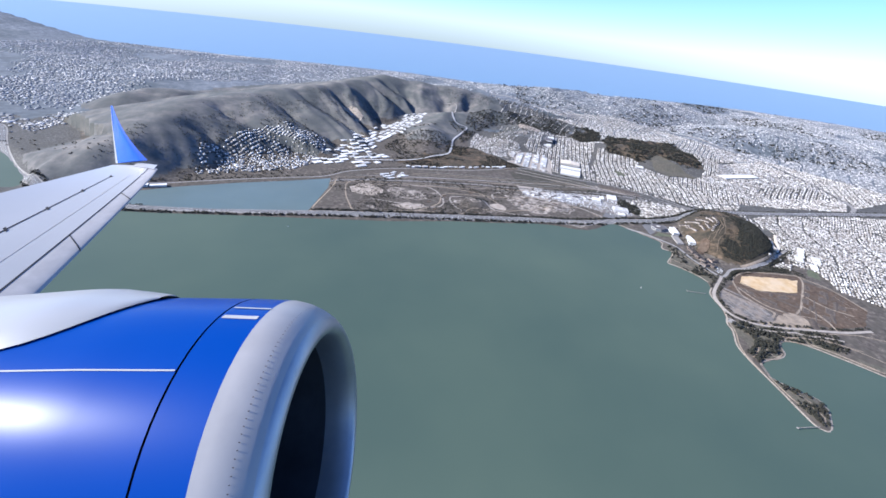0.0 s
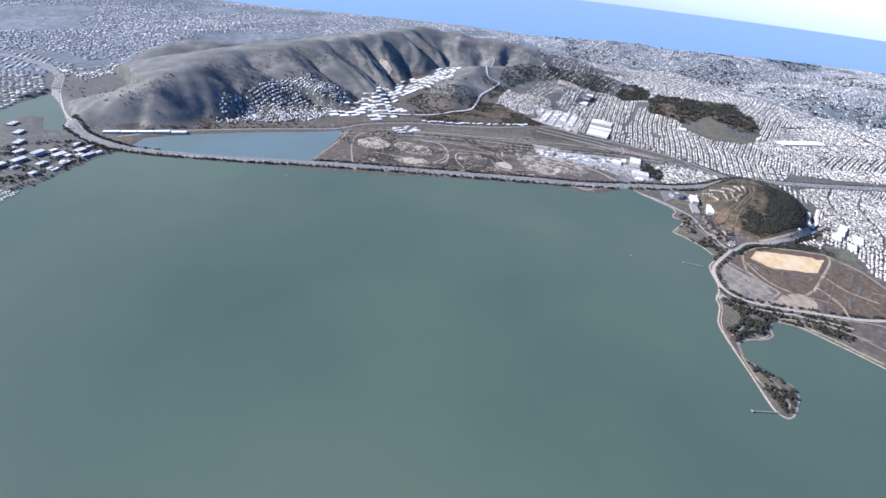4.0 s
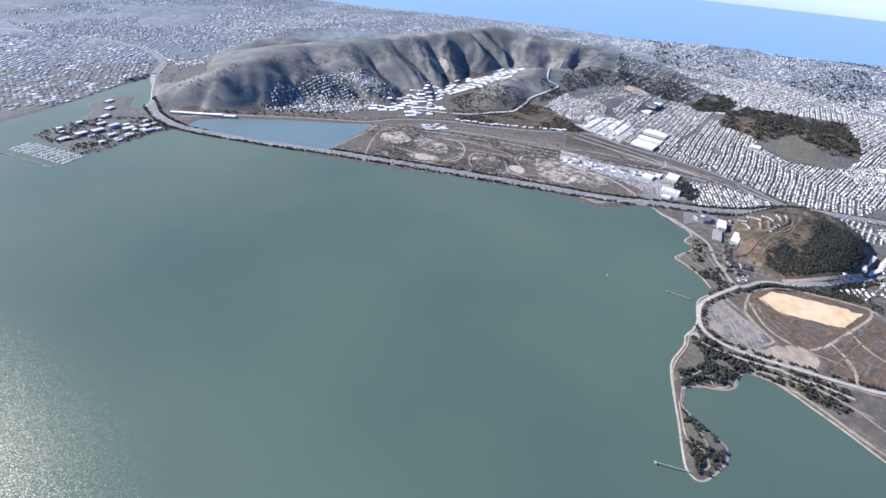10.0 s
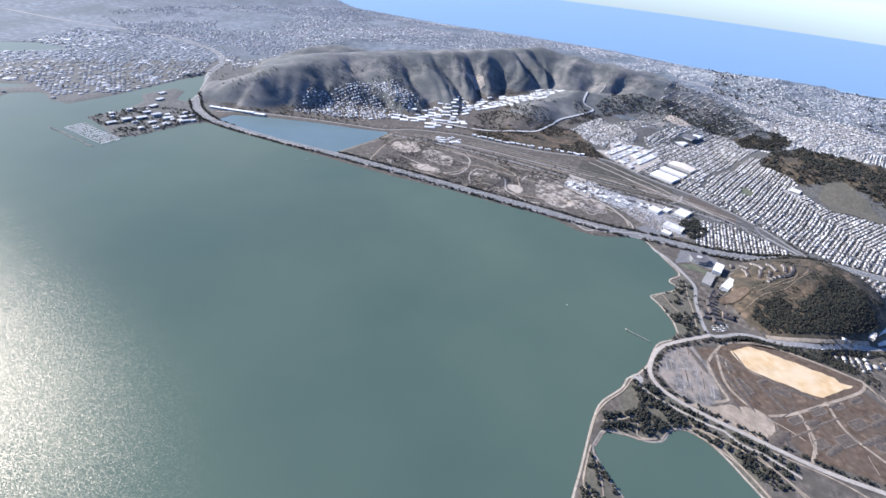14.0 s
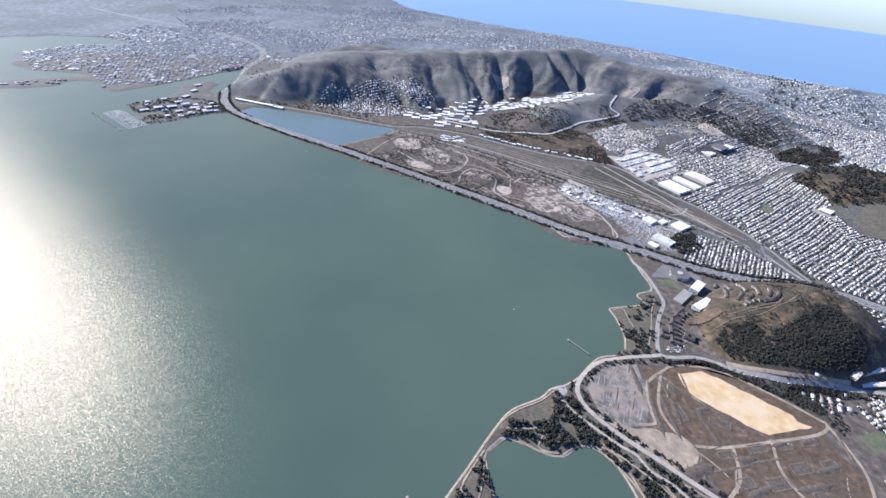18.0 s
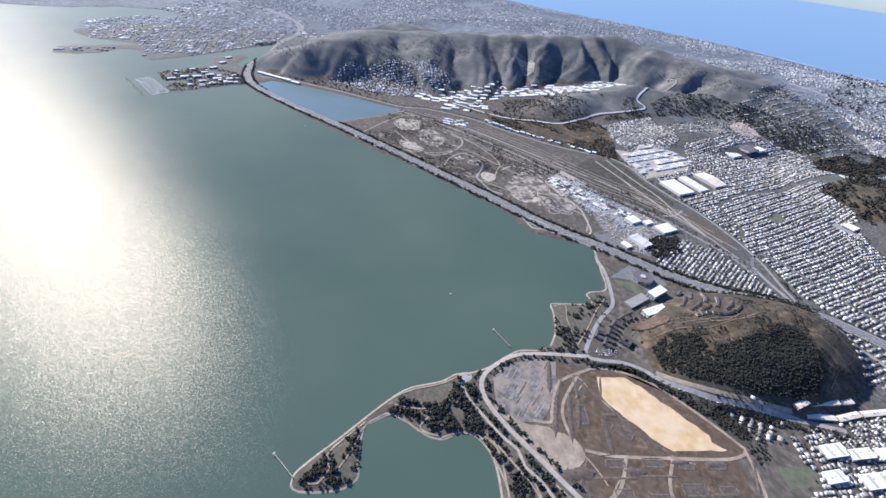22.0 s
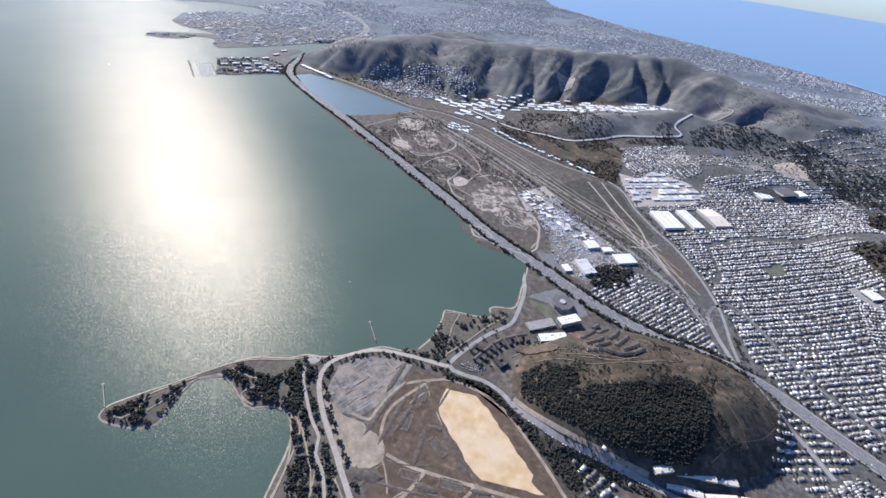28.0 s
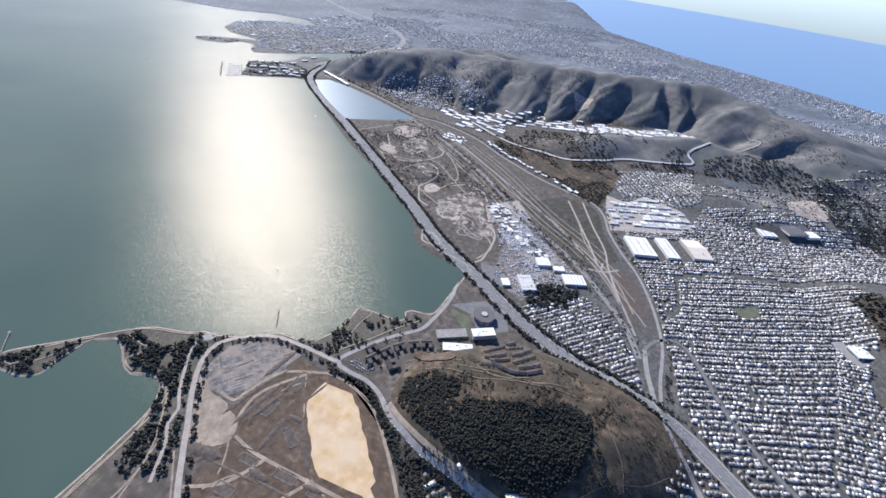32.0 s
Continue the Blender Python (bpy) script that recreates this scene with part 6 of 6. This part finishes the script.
# white-roofed trade park in the valley
M_PALEROOF = material("grey_roofing", [(0.3, (0.36, 0.36, 0.36)), (0.7, (0.52, 0.52, 0.51))], 0.5, per="object", amount=0.5)
PARKLAND = [(-28, 253), (-3, 239.5), (22, 247.5), (18, 266), (34, 283), (62, 297), (95, 319), (108, 338), (97, 345), (60, 320), (30, 306), (8, 298), (0, 276), (-15, 264)]
count = 0
for r in range(20):
    for q in range(30):
        a = radians(33)
        u, v = q * 6.4 - 84 + (r % 2) * 2, r * 4.0 - 40
        x, y = 38 + u * math.cos(a) - v * math.sin(a), 292 + u * math.sin(a) + v * math.cos(a)
        if inside(np.array([x]), np.array([y]), PARKLAND)[0] and rng.random() < 0.86 and away(np.array([x]), np.array([y]), VALLEY_ROAD)[0][0] > 3 and lie(x, y) < 4.5:
            big = rng.random()
            building("trade_unit", x + rng.uniform(-1, 1), y + rng.uniform(-0.6, 0.6), 33 + (x < 20) * -30 + rng.uniform(-6, 6), rng.choice((3.0, 4.2, 5.4)) * (1 + 0.25 * big), rng.choice((1.8, 2.4, 2.9)), rng.uniform(0.22, 0.42),
                     "white flat-roofed trade unit with grey walls", "warehouse", roof=M_WHITE if big > 0.3 else M_PALEROOF, units=rng.choice((0, 1, 2)), group="valley trade units", seed=200 + count,
                     skylights=rng.choice((0, 2)))
            count += 1
LOTS = [(91, 220), (98.3, 220.6), (104.4, 234), (119.8, 232.0), (127.0, 221.2), (121.4, 211), (101, 195.5), (95, 207)]
count = 0
for r in range(16):
    for q in range(14):
        a = radians(38)
        u, v = (q - 7) * 3.5 + rng.uniform(-0.5, 0.5), (r - 8) * 2.7 + (0.9 if r % 2 else 0.0)
        x, y = 109 + u * math.cos(a) - v * math.sin(a), 215 + u * math.sin(a) + v * math.cos(a)
        if inside(np.array([x]), np.array([y]), LOTS)[0] and rng.random() < 0.9:
            building("industrial_unit", x, y, 38 + rng.uniform(-2, 2), rng.uniform(2.2, 3.5), rng.uniform(1.2, 2.0), rng.uniform(0.3, 0.6), "pale flat-roofed industrial unit on paved lots", "warehouse",
                     roof=rng.choice((M_WHITE, M_PALEROOF, M_PALEROOF, M_FLATROOF)), units=1, group="industrial units", seed=400 + count)
            count += 1
# long white sheds by the lagoon
for i in range(5):
    building("lagoon_warehouse", -122 + i * 6.3, 248.4 - i * 1.6, -13, 6.1, 1.8, 0.8, "long white warehouse on the lagoon bank", "warehouse", units=0, group="lagoon warehouses", seed=420 + i)
# office point and marina
for i, (x, y, tn, w, d, h) in enumerate(((-158, 215.5, 48, 5, 3, 1.2), (-153.6, 220.6, 48, 5, 3, 1.8), (-148.6, 224.4, 46, 5.4, 3, 1.6), (-143.8, 229.4, 46, 5, 3, 2.2), (-137.2, 226.6, 40, 5.2, 3.4, 1.4),
                                         (-131, 229, 42, 4, 3, 1.6), (-127.8, 224.4, 42, 4, 2.4, 1.2), (-141.5, 219.4, 46, 4, 2.4, 1.1), (-134.6, 218.2, 44, 4, 2.2, 1.0), (-150, 233, 46, 4.2, 2.4, 1.5), (-152, 244, 70, 5, 3, 1.2),
                                         (-154, 256, 70, 5, 3, 1.2), (-158, 268, 66, 5, 3, 1.0))):
    building("office_block", x, y, tn, w * 0.85, d * 0.8, h * 0.6, "pale glazed office block on the point", "office", walls=M_FARROOF, roof=M_PALEROOF, bands=2, units=3, group="point offices", seed=440 + i)
for i in range(26):
    x, y = rng.uniform(-166, -122), rng.uniform(203, 240)
    if waterline(np.array([x]), np.array([y]))[0] > 2.5:
        building("point_pavilion", x, y, 46, rng.uniform(1.4, 3), rng.uniform(1, 1.8), rng.uniform(0.4, 0.9), "low pale office pavilion among trees", "office", walls=M_FARROOF, roof=M_FLATROOF, units=1, group="point pavilions", seed=480 + i)
M_HULL = material("boat_hulls", [(0.3, (0.7, 0.7, 0.7)), (0.7, (0.8, 0.8, 0.8))], 1.0, rough=0.4)
for i in range(12):
    s = i * 2.6
    x, y = -145.0 - s * 0.83, 198.0 + s * 0.555
    e = empty("dock", pose(x, y, 0.12, 0, 0, 236.5), "grey floating marina dock with moored boats", "dock", "marina docks")
    part("walkway", block(9.5, 0.3, 0.08, M_TIMBER), M_TIMBER, e, "", pose(4.2, 0, 0))
    for k in range(9):
        part("finger", block(0.14, 1.5, 0.06, M_TIMBER), M_TIMBER, e, "", pose(0.4 + k, 0, 0.01))
        for sd in (-1, 1):
            if rng.random() < 0.75:
                part("boat", block(0.26, 0.75, 0.16, M_HULL, 0.05), M_HULL, e, "white moored boat", pose(0.7 + k, sd * 0.6, -0.02))
e = empty("breakwater", pose(-166, 197.4, 0.0, 0, 0, 146), "grey rock breakwater round the marina", "breakwater")
for k in range(40):
    bm = bmesh.new()
    bmesh.ops.create_icosphere(bm, subdivisions=1, radius=0.55)
    for v in bm.verts:
        v.co *= rng.uniform(0.7, 1.2)
        v.co.z *= 0.6
    me = bpy.data.meshes.new("rock")
    bm.to_mesh(me)
    bm.free()
    part("rock", me, M_SHORE, e, "", pose((k - 20) * 0.85, math.sin(k * 0.4) * 0.3, 0.05))
# timber piers
for x0, y0, x1, y1 in ((11.6, 34.4, 6.1, 37.5), (48.6, 77.4, 43.8, 81.9)):
    L = math.dist((x0, y0), (x1, y1))
    e = empty("fishing_pier", pose(x0, y0, 0.25, 0, 0, math.degrees(math.atan2(y1 - y0, x1 - x0))), "narrow pale timber fishing pier on piles", "pier")
    part("deck", block(L, 0.15, 0.05, M_TIMBER), M_TIMBER, e, "", pose(L / 2, 0, 0.12))
    part("pier_head", block(0.35, 0.55, 0.05, M_TIMBER), M_TIMBER, e, "", pose(L, 0, 0.13))
    for sd in (-0.065, 0.065):
        part("railing", block(L, 0.02, 0.06, M_TIMBER), M_TIMBER, e, "", pose(L / 2, sd, 0.17))
    for k in range(8):
        part("pile", block(0.06, 0.06, 0.6, M_TIMBER), M_TIMBER, e, "", pose((k + 0.5) * L / 8, 0, -0.5))
# small boats
for x, y, tn in ((-62, 186, 30), (30, 92, 20), (-200, 170, 60)):
    e = empty("motor_boat", pose(x, y, 0.02, 0, 0, tn), "small white motor boat on the bay", "boat")
    part("hull", block(0.6, 0.2, 0.1, M_HULL, 0.04), M_HULL, e)
    part("cabin", block(0.2, 0.14, 0.08, M_SHED), M_SHED, e, "", pose(-0.05, 0, 0.1))


# ---- the airliner that carries the camera, where it flies at the start: wing, winglet and engine ----
M_BLUE = material("blue_enamel", [(0.3, (0.003, 0.04, 0.24)), (0.7, (0.004, 0.048, 0.28))], 4.0, rough=0.34, spec=0.12, coat=0.12)
M_DEEPBLUE = material("winglet_blue", [(0.3, (0.012, 0.07, 0.40)), (0.7, (0.016, 0.09, 0.48))], 40.0, rough=0.25, spec=0.5, coat=0.5)
M_AIRWHITE = material("aircraft_white", [(0.3, (0.36, 0.36, 0.36)), (0.7, (0.39, 0.39, 0.388))], 6.0, rough=0.32, spec=0.5)
M_COWLGREY = material("cowl_grey", [(0.3, (0.36, 0.345, 0.335)), (0.7, (0.44, 0.42, 0.405))], 50.0, rough=0.38, spec=0.5, mottle=0.3, mottle_scale=20.0, tint=(0.3, 0.285, 0.275))
M_LIP = material("bare_metal", [(0.3, (0.34, 0.35, 0.37)), (0.7, (0.42, 0.43, 0.45))], 60.0, rough=0.4, metal=0.8)
M_LINER = material("dark_liner", [(0.3, (0.02, 0.022, 0.026)), (0.7, (0.04, 0.042, 0.05))], 60.0, rough=0.6)
M_SEAM = material("seam_black", [(0.3, (0.012, 0.012, 0.016)), (0.7, (0.02, 0.02, 0.026))], 60.0)
S = 1 / 18  # the scale of the whole scene
plane = empty("airliner", pose(*PATH[0][1:]), "blue and white airliner wing and engine in flight", "aircraft")
AX = Vector((1, -0.023, 0.031)).normalized()
AU = AX.cross(Vector((0, 1, 0))).normalized()
AW = AU.cross(AX)
HUB = Vector((-0.751, -1.384, -2.70))


def on_engine(s, r, th):
    """A place s metres behind the inlet, at radius r, th degrees from the crown towards the cabin."""
    a = radians(th)
    return (HUB - AX * s + AW * (r * math.cos(a)) - AU * (-r * math.sin(a) if AU.z > 0 else r * math.sin(a))) * S


def strip(name, grid, mat, parent, label="", smooth=True):
    """A surface through rows of places."""
    n, k = len(grid), len(grid[0])
    v = [tuple(p) for row in grid for p in row]
    q = [(i * k + j, i * k + j + 1, (i + 1) * k + j + 1, (i + 1) * k + j) for i in range(n - 1) for j in range(k - 1)]
    ob = sheet(name, v, q, [mat], None, smooth, parent)
    return tagged(ob, label)


def shell(name, profile, mat, parent, label="", a0=-180, a1=180, n=72):
    return strip(name, [[on_engine(s, r, a0 + (a1 - a0) * j / n) for j in range(n + 1)] for s, r in profile], mat, parent, label)


def radius(s):
    return float(np.interp(s, [0, 0.02, 0.06, 0.12, 0.20, 0.277, 0.515, 1.0, 1.6, 2.4, 3.4], [0.865, 0.91, 0.955, 0.995, 1.027, 1.043, 1.046, 1.04, 1.01, 0.93, 0.76]))


engine = shell("engine_cowl", [(0.527 + 2.8 * i / 24, radius(0.527 + 2.8 * i / 24)) for i in range(25)], M_BLUE, plane, "glossy blue engine cowl")
shell("front_cowl", [(0.279 + 0.236 * i / 6, radius(0.279 + 0.236 * i / 6)) for i in range(7)], M_BLUE, engine, "blue front cowl band")
shell("cowl_seam", [(0.513, radius(0.515) - 0.012), (0.529, radius(0.53) - 0.012)], M_SEAM, engine, "dark seam round the cowl")
shell("inlet_cowl", [(s, radius(s)) for s in (0.045, 0.06, 0.08, 0.10, 0.13, 0.16, 0.20, 0.24, 0.279)], M_COWLGREY, engine, "light grey inlet cowl")
shell("inlet_lip", [(0.045, radius(0.045)), (0.03, 0.925), (0.015, 0.90), (0.004, 0.882), (0.0, 0.865), (0.006, 0.848), (0.03, 0.832), (0.07, 0.822), (0.16, 0.815), (0.25, 0.812)], M_LIP, engine,
      "polished grey metal inlet lip")
shell("inlet_duct", [(0.25, 0.812), (0.4, 0.81), (0.7, 0.80), (0.95, 0.79)], M_LINER, engine, "dark inlet duct lining")
shell("fan_face", [(0.95, 0.79), (0.93, 0.4), (0.90, 0.22), (0.75, 0.12), (0.62, 0.005)], M_LINER, engine, "dark fan and spinner")
for k in range(96):
    th = -90 + 180 * k / 95
    strip("rivet", [[on_engine(0.128 + a * 0.008, radius(0.13) + 0.002, th + b * 0.22) for b in (-0.5, 0.5)] for a in (-0.5, 0.5)], M_SEAM, engine, "", False)
# The highlight along the panel joint is painted as a thin white strip.
strip("panel_line", [[on_engine(0.53 + 1.6 * i / 16, radius(0.53 + 1.6 * i / 16) + 0.003, 41 + 2.0 * i / 16 + d) for d in (-0.25, 0.25)] for i in range(17)], M_AIRWHITE, engine, "panel joint with its highlight painted white")
# Small placard near the crown, made as a grey patch.
strip("latch_panel", [[on_engine(s, radius(s) + 0.003, th) for th in (17.5, 18.5, 19.5)] for s in (0.30, 0.37, 0.45, 0.50)], M_COWLGREY, engine, "small grey placard panel on the cowl")
strip("strake_root", [[on_engine(s, radius(s) + 0.003, th) for th in (11.0, 12.0)] for s in (0.28, 0.4, 0.50)], M_AIRWHITE, engine, "thin pale placard line")
fair = []
for i in range(22):
    s = 1.06 + 2.4 * (i / 21) ** 1.7
    half = 39 * (1 - math.exp(-(s - 1.045) / 0.22)) + 1
    fair.append([on_engine(s, radius(s) + 0.012 + 0.06 * (1 - (2 * j / 16 - 1) ** 4) * min(1, (s - 1.0) * 2.2), half * (2 * j / 16 - 1)) for j in range(17)])
strip("pylon_fairing", fair, M_AIRWHITE, plane, "white pylon fairing over the engine")


def span(p, q, t):
    return tuple(a + (b - a) * t for a, b in zip(p, q))


# wing: leading and trailing edges from the tip inwards (right, up, back of the eye, in metres)
LE_TIP, LE_IN = (-11.45, 3.20, -17.0), (-10.6, -3.3, -8.6)
TE_TIP, TE_IN = (-13.90, 3.55, -17.85), (-15.6, 0.9, -12.2)
LE_BOW = 0.55


def wing_place(t, c, up=0.0):
    """t from tip to root, c from leading to trailing edge, up off the chord plane."""
    bow = LE_BOW * (1 - c) * (max(t, 0) ** 0.55 - max(t, 0))
    p = Vector(span(span(LE_TIP, LE_IN, t), span(TE_TIP, TE_IN, t), c))
    p += Vector((0.75, -0.25, 0.0)) * bow
    thick = 0.16 + 0.30 * t
    camber = thick * 2.6 * math.sqrt(max(c, 0)) * (1 - c) * 0.45
    return (p + Vector((0.10, 0.93, 0.35)) * (camber + up)) * S


CH = [0, 0.008, 0.02, 0.05, 0.10, 0.17]
wing = strip("wing", [[wing_place(i / 20, 0.17 + 0.83 * j / 10) for j in range(11)] for i in range(21)], M_AIRWHITE, plane, "white upper wing skin")
strip("slat", [[wing_place(i / 20, c) for c in CH] for i in range(21)], M_COWLGREY, wing, "grey leading edge slat")
strip("wing_underside", [[wing_place(i / 20, c, -0.9 * (0.1 + 0.25 * i / 20) * math.sqrt(c) * (1.0 - c) - 0.004 * (c > 0)) for c in [0, 0.02, 0.06, 0.15, 0.3, 0.5, 0.75, 1.0]] for i in range(21)][::-1], M_COWLGREY, wing,
      "grey wing underside")
strip("slat_joint", [[wing_place(i / 20, c, 0.012) for c in (0.166, 0.176)] for i in range(21)], M_SEAM, wing, "dark slat joint")
strip("spoiler_joint", [[wing_place(i / 20, c, 0.012) for c in (0.56, 0.57)] for i in range(3, 21)], M_SEAM, wing, "dark spoiler joint")
strip("skin_joint", [[wing_place(i / 20, c, 0.010) for c in (0.34, 0.346)] for i in range(2, 21)], M_COWLGREY, wing, "grey skin joint")
for t in (0.22, 0.5, 0.78):
    strip("slat_gap", [[wing_place(t + d, c, 0.012) for d in (-0.002, 0.002)] for c in CH], M_SEAM, wing, "dark gap between slats")
for t in (0.15, 0.32, 0.5, 0.68, 0.85):
    strip("static_fitting", [[wing_place(t + d, c, 0.02) for d in (-0.006, 0.006)] for c in (0.545, 0.585)], M_SEAM, wing, "small dark hinge fitting", False)
# winglet: blade rising from the tip
W0, W1, W2, W3 = Vector((-13.75, 3.60, -17.8)), Vector((-12.05, 3.62, -17.3)), Vector((-13.72, 5.95, -17.6)), Vector((-13.95, 6.0, -17.75))


def blade(t, c, side):
    lead = W1.lerp(W2, t) + Vector((-0.55, -0.10, 0)) * (4 * t * (1 - t)) * 0.32
    p = lead.lerp(W0.lerp(W3, t), c)
    return (p + Vector((0.25, 0.0, 0.97)) * side * 0.10 * (1 - t * 0.6) * math.sqrt(max(c, 0)) * (1 - c) * 2) * S


winglet = strip("winglet", [[blade(i / 14, j / 8, 1) for j in range(9)] for i in range(15)], M_DEEPBLUE, wing, "blue swept winglet")
strip("winglet_back", [[blade(i / 14, j / 8, -1) for j in range(9)] for i in range(15)][::-1], M_DEEPBLUE, wing, "blue outer face of the winglet")
strip("winglet_edge", [[blade(i / 14, c, 1.3) for c in (0.93, 1.0)] for i in range(15)], M_AIRWHITE, wing, "white trailing edge of the winglet")
strip("tip_fairing", [[wing_place(t, c, 0.03) for c in (0.05, 0.25, 0.5)] for t in (-0.02, 0.0, 0.015)], M_AIRWHITE, wing, "white wing tip fairing")
